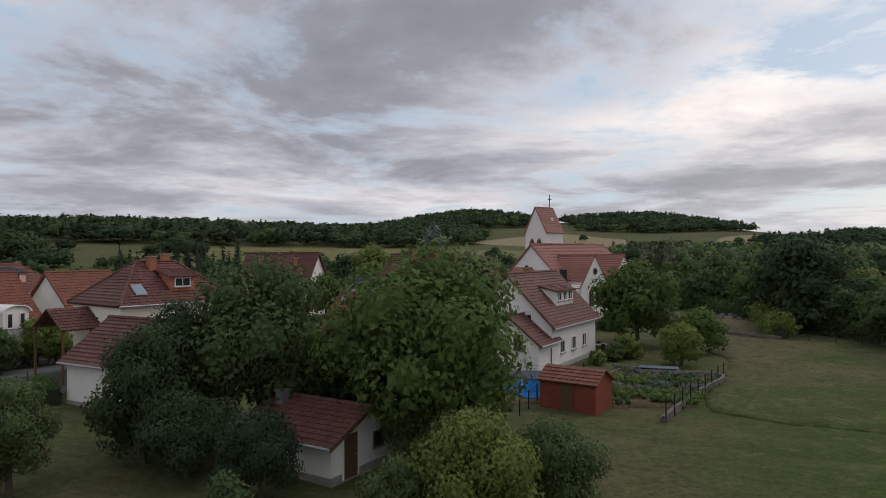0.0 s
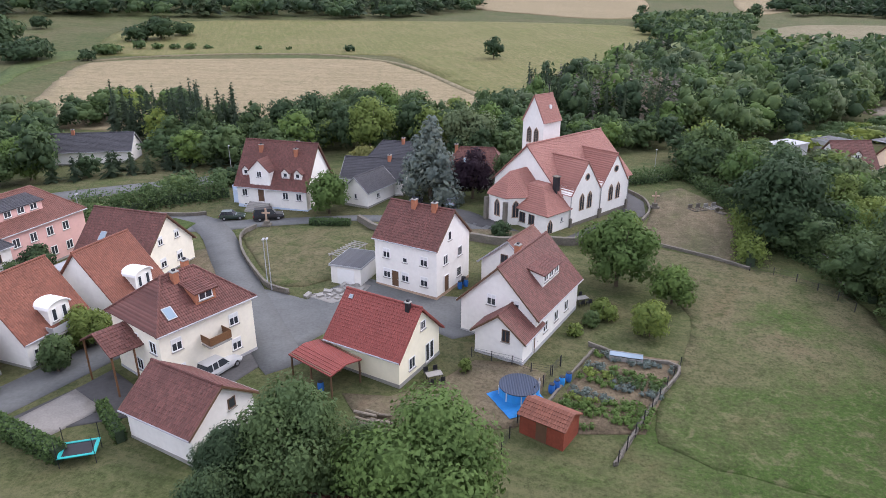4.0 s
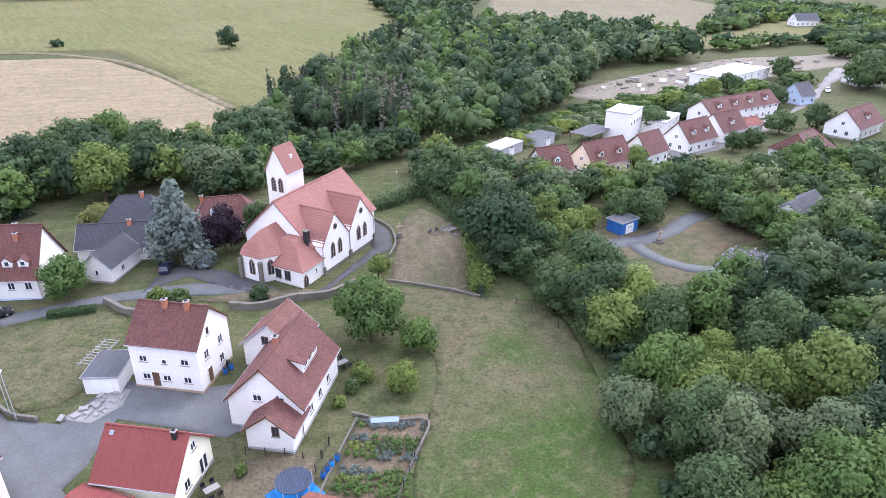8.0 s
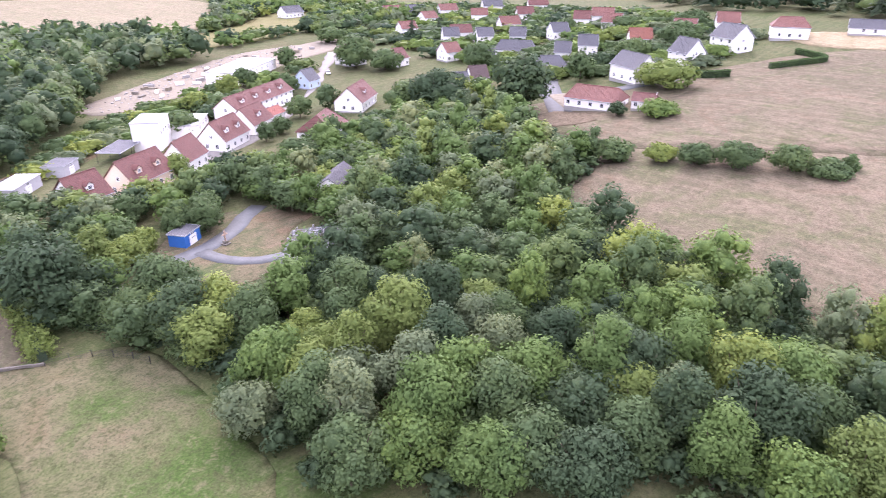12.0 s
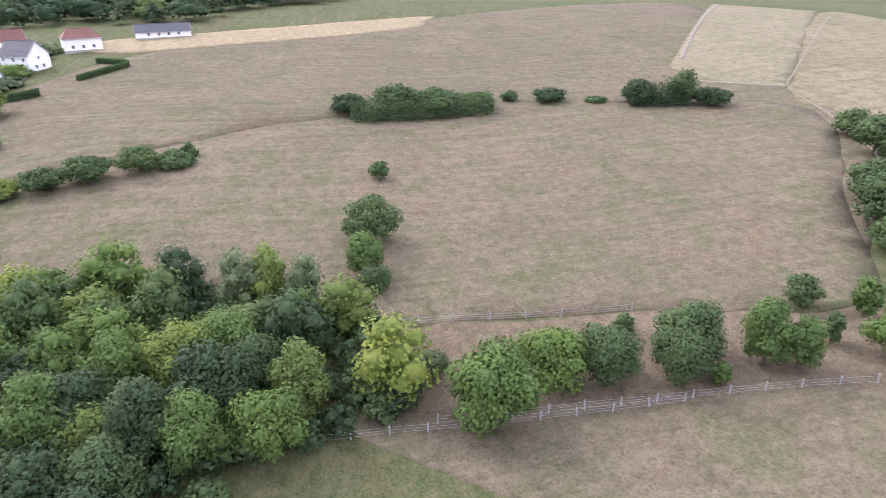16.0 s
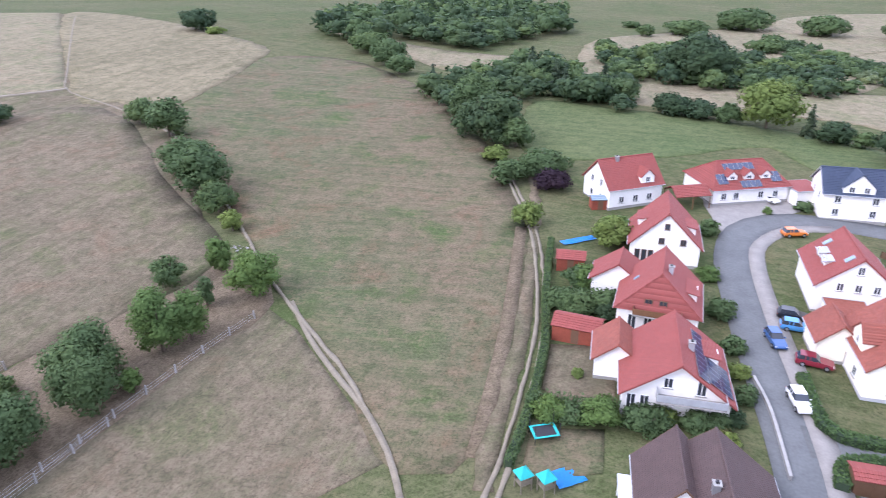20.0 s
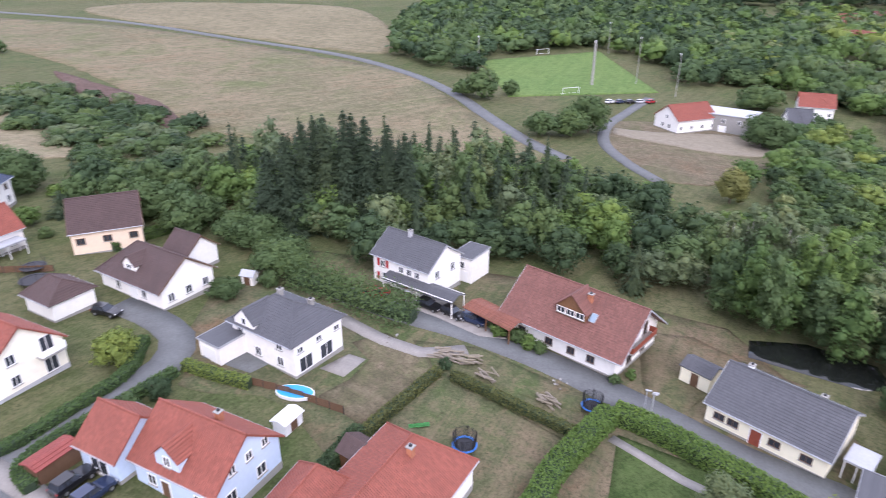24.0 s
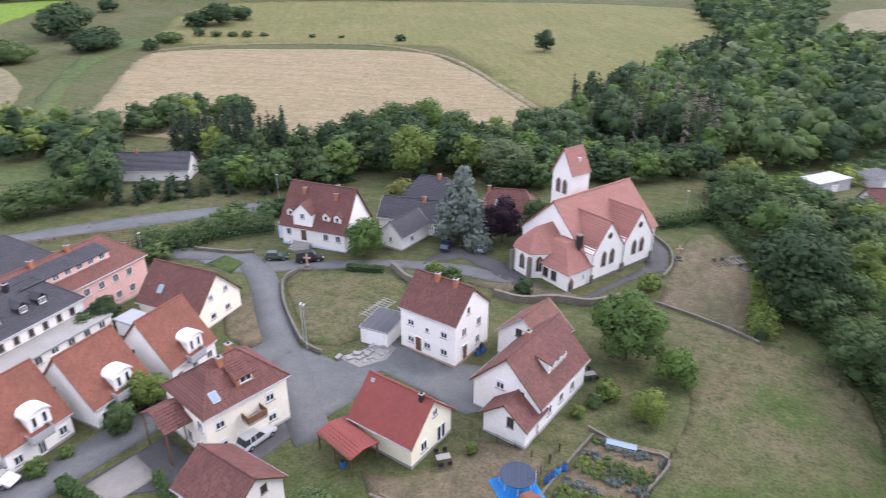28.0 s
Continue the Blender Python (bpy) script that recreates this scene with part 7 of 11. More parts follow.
h.win("S", spread(4, 13.9 - 0.7), 1.0, far=True).win("W", [-1.6, 1.6], 1.0, far=True).win("W", [0], 3.9, 1.0, 1.1, far=True).dormer("S", -3.1, 3.3, 1.8, 1.2, win=(1.0, 0.9)).dormer("S", 3.1, 3.3, 1.8, 1.2, win=(1.0, 0.9))
h = House("white terraced house with red-brown tile roof", 155.5, 147.9, 12, 12.2, 10, 3.4, 8.4, "white", "tile_brown", name="house", category="house")
h.win("S", spread(3, 12.2 - 0.7), 1.0, far=True).win("W", [-1.6, 1.6], 1.0, far=True).win("W", [0], 3.9, 1.0, 1.1, far=True).dormer("S", 0.0, 3.3, 1.8, 1.2, win=(1.0, 0.9))
h = House("long row of white houses with brown tile roof", 175.4, 164.0, 10, 36.5, 10, 4.8, 8.6, "white", "tile_brown", name="house", category="house")
h.win("S", spread(11, 36.5 - 0.7), 1.0, far=True).win("S", spread(11, 36.5 - 0.7), 3.6, far=True).win("W", [-1.6, 1.6], 1.0, far=True).win("W", [0], 3.9, 1.0, 1.1, far=True).dormer("S", -12.3, 3.3, 1.8, 1.2, win=(1.0, 0.9)).dormer("S", -4.1, 3.3, 1.8, 1.2, win=(1.0, 0.9)).dormer("S", 4.1, 3.3, 1.8, 1.2, win=(1.0, 0.9)).dormer("S", 12.3, 3.3, 1.8, 1.2, win=(1.0, 0.9))
h = House("white house with broad brown hipped roof", 158.3, 121.4, 19, 15.6, 12, 3.4, 8.0, "white", "tile_brown", hips=(3, 3), name="house", category="house")
h.win("S", spread(4, 15.6 - 0.7), 1.0, far=True).win("W", [-1.6, 1.6], 1.0, far=True)
h = House("white house with brown tile roof at the street", 193.9, 133.7, 16, 17.3, 11, 3.6, 8.6, "white", "tile_brown", name="house", category="house")
h.win("S", spread(5, 17.3 - 0.7), 1.0, far=True).win("W", [-1.6, 1.6], 1.0, far=True).win("W", [0], 3.9, 1.0, 1.1, far=True).dormer("S", 0.0, 3.6, 1.8, 1.2, win=(1.0, 0.9))
h = House("small house with red roof at the street end", 268.5, 188.6, 9, 14.7, 10, 3.6, 8, "white", "tile_brown", name="house", category="house")
h.win("S", spread(4, 14.7 - 0.7), 1.0, far=True).win("W", [-1.6, 1.6], 1.0, far=True).win("W", [0], 3.9, 1.0, 1.1, far=True)
h = House("blue-walled house with dark roof", 215.2, 173.0, 3, 8.1, 9, 3.4, 7.6, "blue_wall", "tile_grey", name="house", category="house")
h.win("S", spread(2, 8.1 - 0.7), 1.0, far=True).win("W", [-1.6, 1.6], 1.0, far=True).win("W", [0], 3.9, 1.0, 1.1, far=True)
h = House("long low house with orange roof", 167.1, 150.5, 5, 10.1, 7, 2.8, 4.6, "white", "tile_orange", name="house", category="house")

flat_roofed("white modern flat-roofed apartment block", 129.5, 162.6, 35, 12, 8, 8.5, "white", "zinc", "apartment_house", "apartment house", False, 0.0, 4)
flat_roofed("white flat-roofed workshop by the street", 145.5, 164.9, 35, 16, 9, 4.2, "white", "zinc", "workshop", "workshop", False, 0.0, 3)
flat_roofed("long pale industrial hall", 222.8, 214.9, 20, 40, 16, 5.0, "white", "zinc", "industrial_hall", "hall", False, 0.0, 6)
flat_roofed("dark timber carport on the rail side", 117.4, 161.7, 25, 13, 7, 3.2, "dark", "tile_grey", "carport", "carport", True, 0.0, 0)
flat_roofed("grey shed with flat roof beside the railway", 85.3, 157.7, 30, 12, 6, 3.0, "grey_wall", "zinc", "shed", "shed", False, 0.0, 1)
flat_roofed("grey shed with flat roof beside the railway", 100.4, 163.3, 30, 8, 6, 3.0, "grey_wall", "tile_grey", "shed", "shed", False, 0.0, 1)
flat_roofed("blue cabin with grey roof at the cemetery", 82.3, 97.6, 15, 5.5, 4, 2.8, "plastic_blue", "tile_grey", "cabin", "cabin", False, 0.0, 1)
h = House("white bungalow with pinkish tile roof", 202.1, 49.1, -95, 17.5, 11, 3.0, 6.4, "white", "tile_old", hips=(2, 2), name="house", category="house")
h.win("S", spread(5, 17.5 - 0.7), 1.0, far=True).win("E", [-1.6, 1.6], 1.0, far=True)
h = House("white house with grey metal roof", 234.2, 45.4, -130, 15.0, 10, 5.0, 9.4, "white", "tile_grey", name="house", category="house")
h.win("S", spread(3, 12.2 - 0.7), 1.0, far=True).win("E", [-1.6, 1.6], 1.0, far=True).win("E", [0], 3.9, 1.0, 1.1, far=True)
h = House("white house with solar roof", 255.8, 31.8, -130, 10.2, 9.5, 4.4, 9.4, "white", "tile_grey", name="house", category="house")
h.win("S", spread(3, 10.2 - 0.7), 1.0, far=True).win("S", spread(3, 10.2 - 0.7), 3.6, far=True).win("E", [-1.6, 1.6], 1.0, far=True).win("E", [0], 3.9, 1.0, 1.1, far=True)
h = House("large white house with grey roof", 275.9, 19.3, -130, 12.0, 11, 5.2, 10.0, "white", "tile_grey", name="house", category="house")
h.win("S", spread(3, 11.2 - 0.7), 1.0, far=True).win("S", spread(3, 11.2 - 0.7), 3.6, far=True).win("E", [-1.6, 1.6], 1.0, far=True).win("E", [0], 3.9, 1.0, 1.1, far=True)
h = House("white house with grey hipped roof", 247.5, 80.2, -61, 13.2, 11, 3.6, 7.4, "white", "tile_grey", hips=(3, 3), name="house", category="house")
h.win("S", spread(4, 13.2 - 0.7), 1.0, far=True).win("W", [-1.6, 1.6], 1.0, far=True)
h = House("low white house beside the field", 199.9, 34.2, -88, 7.1, 7, 2.6, 4.6, "white", "tile_brown", name="house", category="house")
h.win("S", spread(2, 7.1 - 0.7), 1.0, far=True).win("E", [-1.6, 1.6], 1.0, far=True).win("E", [0], 3.9, 1.0, 1.1, far=True)
h = House("white house with beige hipped roof", 299.0, 1.0, -84, 14.0, 11, 4.6, 8.0, "white", "tile_old", hips=(3, 3), name="house", category="house")
h.win("S", spread(3, 10.3 - 0.7), 1.0, far=True).win("W", [-1.6, 1.6], 1.0, far=True).win("W", [0], 3.9, 1.0, 1.1, far=True)
h = House("dark-roofed house on the estate", 281.6, 107.7, -78, 17.7, 11, 4.0, 8.0, "white", "tile_grey", hips=(2, 2), name="house", category="house")
h.win("S", spread(5, 17.7 - 0.7), 1.0, far=True).win("E", [-1.6, 1.6], 1.0, far=True)
h = House("white house with dark roof on the estate", 264.7, 115.4, -53, 8.7, 10, 4.0, 8.0, "white", "tile_grey", name="house", category="house")
h.win("S", spread(2, 8.7 - 0.7), 1.0, far=True).win("W", [-1.6, 1.6], 1.0, far=True).win("W", [0], 3.9, 1.0, 1.1, far=True)
h = House("red-roofed house on the estate", 289.9, 56.0, -68, 9.5, 10, 4.0, 8.0, "white", "tile_row", name="house", category="house")
h.win("S", spread(2, 9.5 - 0.7), 1.0, far=True).win("W", [-1.6, 1.6], 1.0, far=True).win("W", [0], 3.9, 1.0, 1.1, far=True)
h = House("dark-roofed house on the estate", 308.0, -30.0, -92, 22.0, 10, 2.4, 5.4, "white", "tile_grey", name="house", category="house")
h.win("S", spread(4, 14.7 - 0.7), 1.0, far=True).win("W", [-1.6, 1.6], 1.0, far=True).win("W", [0], 3.9, 1.0, 1.1, far=True)
h = House("white house with red roof in the valley", 264.6, 184.4, -23, 10.6, 10, 3.8, 8, "white", "tile_row", name="house", category="house")
h.win("S", spread(3, 10.6 - 0.7), 1.0, far=True).win("W", [-1.6, 1.6], 1.0, far=True).win("W", [0], 3.9, 1.0, 1.1, far=True)
h = House("white house with brown roof in the valley", 267.0, 161.6, -15, 8.9, 10, 3.8, 8, "white", "tile_brown", name="house", category="house")
h.win("S", spread(2, 8.9 - 0.7), 1.0, far=True).win("W", [-1.6, 1.6], 1.0, far=True).win("W", [0], 3.9, 1.0, 1.1, far=True)
h = House("white house in the valley", 361.7, 144.2, -47, 12.1, 10, 3.8, 8, "white", "tile_old", name="house", category="house")
h.win("S", spread(3, 12.1 - 0.7), 1.0, far=True).win("W", [-1.6, 1.6], 1.0, far=True).win("W", [0], 3.9, 1.0, 1.1, far=True)
h = House("white house in the valley", 328.8, 164.6, -52, 9.3, 10, 3.8, 8, "white", "tile_grey", name="house", category="house")
h.win("S", spread(2, 9.3 - 0.7), 1.0, far=True).win("W", [-1.6, 1.6], 1.0, far=True).win("W", [0], 3.9, 1.0, 1.1, far=True)
h = House("white house in the valley", 391.9, 327.7, -15, 16.2, 11, 3.8, 8, "white", "tile_grey", name="house", category="house")
h.win("S", spread(5, 16.2 - 0.7), 1.0, far=True).win("W", [-1.6, 1.6], 1.0, far=True).win("W", [0], 3.9, 1.0, 1.1, far=True)
h = House("white house in the valley", 423.1, 258.7, -33, 17.5, 11, 3.8, 8, "white", "tile_old", name="house", category="house")
h.win("S", spread(5, 17.5 - 0.7), 1.0, far=True).win("W", [-1.6, 1.6], 1.0, far=True).win("W", [0], 3.9, 1.0, 1.1, far=True)
h = House("white house in the valley", 323.8, 102.4, -49, 9.1, 10, 3.8, 8, "white", "tile_grey", name="house", category="house")
h.win("S", spread(2, 9.1 - 0.7), 1.0, far=True).win("W", [-1.6, 1.6], 1.0, far=True).win("W", [0], 3.9, 1.0, 1.1, far=True)
h = House("white house in the valley", 404.0, 150.9, -57, 10.8, 10, 3.8, 8, "white", "tile_brown", name="house", category="house")
h.win("S", spread(3, 10.8 - 0.7), 1.0, far=True).win("W", [-1.6, 1.6], 1.0, far=True).win("W", [0], 3.9, 1.0, 1.1, far=True)
h = House("white estate house among garden trees", 281.5, 141.0, -31, 8.7, 10, 4.2, 8.2, "white", "tile_old", name="house", category="house")
h.win("S", spread(2, 8.7 - 0.7), 1.0, far=True).win("W", [-1.6, 1.6], 1.0, far=True).win("W", [0], 3.9, 1.0, 1.1, far=True)
h = House("white estate house among garden trees", 230.2, 102.8, -48, 7.2, 10, 4.2, 8.2, "white", "tile_umber", name="house", category="house")
h.win("S", spread(2, 7.2 - 0.7), 1.0, far=True).win("W", [-1.6, 1.6], 1.0, far=True).win("W", [0], 3.9, 1.0, 1.1, far=True)
h = House("white estate house among garden trees", 282.1, 75.5, -72, 8.4, 10, 4.2, 8.2, "white", "tile_grey", name="house", category="house")
h.win("S", spread(2, 8.4 - 0.7), 1.0, far=True).win("W", [-1.6, 1.6], 1.0, far=True).win("W", [0], 3.9, 1.0, 1.1, far=True)
h = House("white estate house among garden trees", 337.7, 79.6, -84, 9.8, 10, 4.2, 8.2, "white", "tile_old", name="house", category="house")
h.win("S", spread(3, 9.8 - 0.7), 1.0, far=True).win("E", [-1.6, 1.6], 1.0, far=True).win("E", [0], 3.9, 1.0, 1.1, far=True)
h = House("white estate house among garden trees", 304.1, 40.6, -82, 9.5, 10, 4.2, 8.2, "white", "tile_old", name="house", category="house")
h.win("S", spread(2, 9.5 - 0.7), 1.0, far=True).win("E", [-1.6, 1.6], 1.0, far=True).win("E", [0], 3.9, 1.0, 1.1, far=True)
h = House("white estate house among garden trees", 322.5, 141.8, -50, 9.1, 10, 4.2, 8.2, "white", "tile_grey", name="house", category="house")
h.win("S", spread(2, 9.1 - 0.7), 1.0, far=True).win("W", [-1.6, 1.6], 1.0, far=True).win("W", [0], 3.9, 1.0, 1.1, far=True)
h = House("white estate house among garden trees", 394.7, 215.0, -24, 11.5, 10, 4.2, 8.2, "white", "tile_old", name="house", category="house")
h.win("S", spread(3, 11.5 - 0.7), 1.0, far=True).win("W", [-1.6, 1.6], 1.0, far=True).win("W", [0], 3.9, 1.0, 1.1, far=True)
h = House("white estate house among garden trees", 358.7, 101.1, -75, 9.1, 10, 4.2, 8.2, "white", "tile_brown", name="house", category="house")
h.win("S", spread(2, 9.1 - 0.7), 1.0, far=True).win("E", [-1.6, 1.6], 1.0, far=True).win("E", [0], 3.9, 1.0, 1.1, far=True)
h = House("white estate house among garden trees", 314.7, 25.3, -77, 9.5, 10, 4.2, 8.2, "white", "tile_old", name="house", category="house")
h.win("S", spread(2, 9.5 - 0.7), 1.0, far=True).win("W", [-1.6, 1.6], 1.0, far=True).win("W", [0], 3.9, 1.0, 1.1, far=True)
h = House("white estate house among garden trees", 351.0, 205.3, -34, 10.9, 10, 4.2, 8.2, "white", "tile_old", name="house", category="house")
h.win("S", spread(3, 10.9 - 0.7), 1.0, far=True).win("W", [-1.6, 1.6], 1.0, far=True).win("W", [0], 3.9, 1.0, 1.1, far=True)
h = House("white estate house among garden trees", 219.1, 104.8, -51, 6.3, 10, 4.2, 8.2, "white", "tile_grey", name="house", category="house")
h.win("S", spread(2, 6.3 - 0.7), 1.0, far=True).win("W", [-1.6, 1.6], 1.0, far=True).win("W", [0], 3.9, 1.0, 1.1, far=True)
h = House("white estate house among garden trees", 270.4, 82.5, -74, 7.0, 10, 4.2, 8.2, "white", "tile_grey", name="house", category="house")
h.win("S", spread(2, 7.0 - 0.7), 1.0, far=True).win("E", [-1.6, 1.6], 1.0, far=True).win("E", [0], 3.9, 1.0, 1.1, far=True)
h = House("white estate house among garden trees", 317.2, 120.9, -70, 8.4, 10, 4.2, 8.2, "white", "tile_grey", name="house", category="house")
h.win("S", spread(2, 8.4 - 0.7), 1.0, far=True).win("E", [-1.6, 1.6], 1.0, far=True).win("E", [0], 3.9, 1.0, 1.1, far=True)
h = House("white estate house among garden trees", 406.2, 183.0, -63, 11.0, 10, 4.2, 8.2, "white", "tile_old", name="house", category="house")
h.win("S", spread(3, 11.0 - 0.7), 1.0, far=True).win("W", [-1.6, 1.6], 1.0, far=True).win("W", [0], 3.9, 1.0, 1.1, far=True)
for i, (x, y, rot, length) in enumerate(((436, 222, -40, 14), (456, 196, -50, 15), (452, 160, -60, 14), (366, 92, -75, 12), (430, 246, -30, 16), (338, 163, -50, 12))):
    h = House("white valley house among trees", x, y, rot, length, 10, 4.0, 8.0, "white", ("tile_old", "tile_grey", "tile_brown")[i % 3])
    h.win("W", [-2, 2], 1.2, far=True)

h = House("white village house with red-brown roof", -260.1, 112.7, 113, 13.1, 10, 4, 8.5, "white", "tile_brown", name="house", category="house")
h.win("S", spread(4, 13.1 - 0.7), 1.0, far=True).win("W", [-1.6, 1.6], 1.0, far=True).win("W", [0], 3.9, 1.0, 1.1, far=True)
h = House("white village house with red-brown roof", -243.5, 125.3, 75, 21.1, 13, 5, 10, "peach", "tile_row", name="house", category="house")
h.win("S", spread(6, 21.1 - 0.7), 1.0, far=True).win("S", spread(6, 21.1 - 0.7), 3.6, far=True).win("W", [-1.6, 1.6], 1.0, far=True).win("W", [0], 3.9, 1.0, 1.1, far=True)
h = House("white village house with red-brown roof", -241.7, 165.1, 53, 19.2, 10, 5.4, 8.6, "white", "tile_umber", name="house", category="house")
h.win("S", spread(6, 19.2 - 0.7), 1.0, far=True).win("S", spread(6, 19.2 - 0.7), 3.6, far=True).win("E", [-1.6, 1.6], 1.0, far=True).win("E", [0], 3.9, 1.0, 1.1, far=True)
h = House("white village house with red-brown roof", -211.4, 159.8, 79, 9.5, 9, 4, 8, "white", "tile_brown", name="house", category="house")
h.win("S", spread(2, 9.5 - 0.7), 1.0, far=True).win("W", [-1.6, 1.6], 1.0, far=True).win("W", [0], 3.9, 1.0, 1.1, far=True)
h = House("white village house with red-brown roof", -194.9, 180.0, 64, 17.2, 10, 5.4, 8, "white", "tile_blue", name="house", category="house")
h.win("S", spread(5, 17.2 - 0.7), 1.0, far=True).win("S", spread(5, 17.2 - 0.7), 3.6, far=True).win("W", [-1.6, 1.6], 1.0, far=True).win("W", [0], 3.9, 1.0, 1.1, far=True)
h = House("white village house with red-brown roof", -297.8, 187.1, 80, 12.2, 10, 4, 8, "white", "tile_grey", name="house", category="house")
h.win("S", spread(3, 12.2 - 0.7), 1.0, far=True).win("W", [-1.6, 1.6], 1.0, far=True).win("W", [0], 3.9, 1.0, 1.1, far=True)
h = House("white village house with red-brown roof", -321.9, 220.9, 96, 15.8, 11, 5, 9, "white", "tile_grey", name="house", category="house")
h.win("S", spread(4, 15.8 - 0.7), 1.0, far=True).win("S", spread(4, 15.8 - 0.7), 3.6, far=True).win("W", [-1.6, 1.6], 1.0, far=True).win("W", [0], 3.9, 1.0, 1.1, far=True)
h = House("white village house with red-brown roof", -279.4, 201.1, 86, 19.9, 11, 4, 8.5, "white", "tile_umber", name="house", category="house")
h.win("S", spread(6, 19.9 - 0.7), 1.0, far=True).win("W", [-1.6, 1.6], 1.0, far=True).win("W", [0], 3.9, 1.0, 1.1, far=True)
h = House("white village house with red-brown roof", -312.9, 132.7, 97, 12.9, 10, 4, 8, "white", "tile_umber", name="house", category="house")
h.win("S", spread(4, 12.9 - 0.7), 1.0, far=True).win("W", [-1.6, 1.6], 1.0, far=True).win("W", [0], 3.9, 1.0, 1.1, far=True)
h = House("white village house with red-brown roof", -292.2, 134.6, 95, 12.2, 9, 4, 8, "white", "tile_grey", name="house", category="house")
h.win("S", spread(3, 12.2 - 0.7), 1.0, far=True).win("W", [-1.6, 1.6], 1.0, far=True).win("W", [0], 3.9, 1.0, 1.1, far=True)
h = House("white village house with red-brown roof", -277.8, 151.5, 82, 15.5, 10, 4, 8, "white", "tile_grey", name="house", category="house")
h.win("S", spread(4, 15.5 - 0.7), 1.0, far=True).win("W", [-1.6, 1.6], 1.0, far=True).win("W", [0], 3.9, 1.0, 1.1, far=True)
h = House("white village house with red-brown roof", -317.0, 112.9, 93, 13.6, 10, 4, 8, "white", "tile_row", name="house", category="house")
h.win("S", spread(4, 13.6 - 0.7), 1.0, far=True).win("W", [-1.6, 1.6], 1.0, far=True).win("W", [0], 3.9, 1.0, 1.1, far=True)
h = House("white village house with red-brown roof", -338.9, 134.2, 85, 12.6, 10, 4, 8, "white", "tile_umber", name="house", category="house")
h.win("S", spread(3, 12.6 - 0.7), 1.0, far=True).win("W", [-1.6, 1.6], 1.0, far=True).win("W", [0], 3.9, 1.0, 1.1, far=True)
h = House("white village house with red-brown roof", -249.3, 62.0, 85, 11.6, 10, 4, 8, "white", "tile_orange", name="house", category="house")
h.win("S", spread(3, 11.6 - 0.7), 1.0, far=True).win("W", [-1.6, 1.6], 1.0, far=True).win("W", [0], 3.9, 1.0, 1.1, far=True)
h = House("white village house with red-brown roof", -237.2, 102.9, 97, 9.7, 9, 4, 8, "white", "tile_grey", name="house", category="house")
h.win("S", spread(3, 9.7 - 0.7), 1.0, far=True).win("W", [-1.6, 1.6], 1.0, far=True).win("W", [0], 3.9, 1.0, 1.1, far=True)
h = House("white village house with red-brown roof", -228.6, 136.1, 84, 10.7, 9, 4, 7.5, "white", "tile_umber", name="house", category="house")
h.win("S", spread(3, 10.7 - 0.7), 1.0, far=True).win("W", [-1.6, 1.6], 1.0, far=True).win("W", [0], 3.9, 1.0, 1.1, far=True)
h = House("white village house with red-brown roof", -269.9, 172.6, 77, 17.3, 10, 4, 8, "white", "tile_brown", name="house", category="house")
h.win("S", spread(5, 17.3 - 0.7), 1.0, far=True).win("W", [-1.6, 1.6], 1.0, far=True).win("W", [0], 3.9, 1.0, 1.1, far=True)
h = House("white village house with red-brown roof", -228.0, 52.7, 93, 7.8, 9, 3, 7, "white", "tile_grey", name="house", category="house")
h.win("S", spread(2, 7.8 - 0.7), 1.0, far=True).win("W", [-1.6, 1.6], 1.0, far=True).win("W", [0], 3.9, 1.0, 1.1, far=True)
h = House("white village house with red-brown roof", -472.1, 126.8, 110, 14.8, 11, 4, 8, "white", "tile_row", name="house", category="house")
h.win("S", spread(4, 14.8 - 0.7), 1.0, far=True).win("W", [-1.6, 1.6], 1.0, far=True).win("W", [0], 3.9, 1.0, 1.1, far=True)
h = House("white village house with red-brown roof", -507.2, 154.2, 103, 15.6, 11, 4, 8, "white", "tile_brown", name="house", category="house")
h.win("S", spread(4, 15.6 - 0.7), 1.0, far=True).win("W", [-1.6, 1.6], 1.0, far=True).win("W", [0], 3.9, 1.0, 1.1, far=True)
h = House("white village house with red-brown roof", -416.7, 113.9, 108, 11.4, 10, 4, 8, "white", "tile_row", name="house", category="house")
h.win("S", spread(3, 11.4 - 0.7), 1.0, far=True).win("W", [-1.6, 1.6], 1.0, far=True).win("W", [0], 3.9, 1.0, 1.1, far=True)
h = House("white village house with red-brown roof", -526.8, 182.0, 95, 14.1, 11, 4, 8, "white", "tile_row", name="house", category="house")
h.win("S", spread(4, 14.1 - 0.7), 1.0, far=True).win("W", [-1.6, 1.6], 1.0, far=True).win("W", [0], 3.9, 1.0, 1.1, far=True)
h = House("white village house with red-brown roof", -413.7, 117.7, 119, 14.7, 10, 4, 8, "white", "tile_row", name="house", category="house")
h.win("S", spread(4, 14.7 - 0.7), 1.0, far=True).win("W", [-1.6, 1.6], 1.0, far=True).win("W", [0], 3.9, 1.0, 1.1, far=True)
h = House("white village house with red-brown roof", -487.4, 169.7, 107, 20.8, 10, 4, 8, "white", "tile_brown", name="house", category="house")
h.win("S", spread(6, 20.8 - 0.7), 1.0, far=True).win("W", [-1.6, 1.6], 1.0, far=True).win("W", [0], 3.9, 1.0, 1.1, far=True)
h = House("white village house with red-brown roof", -489.9, 128.5, 122, 14.8, 10, 4, 8, "white", "tile_row", name="house", category="house")
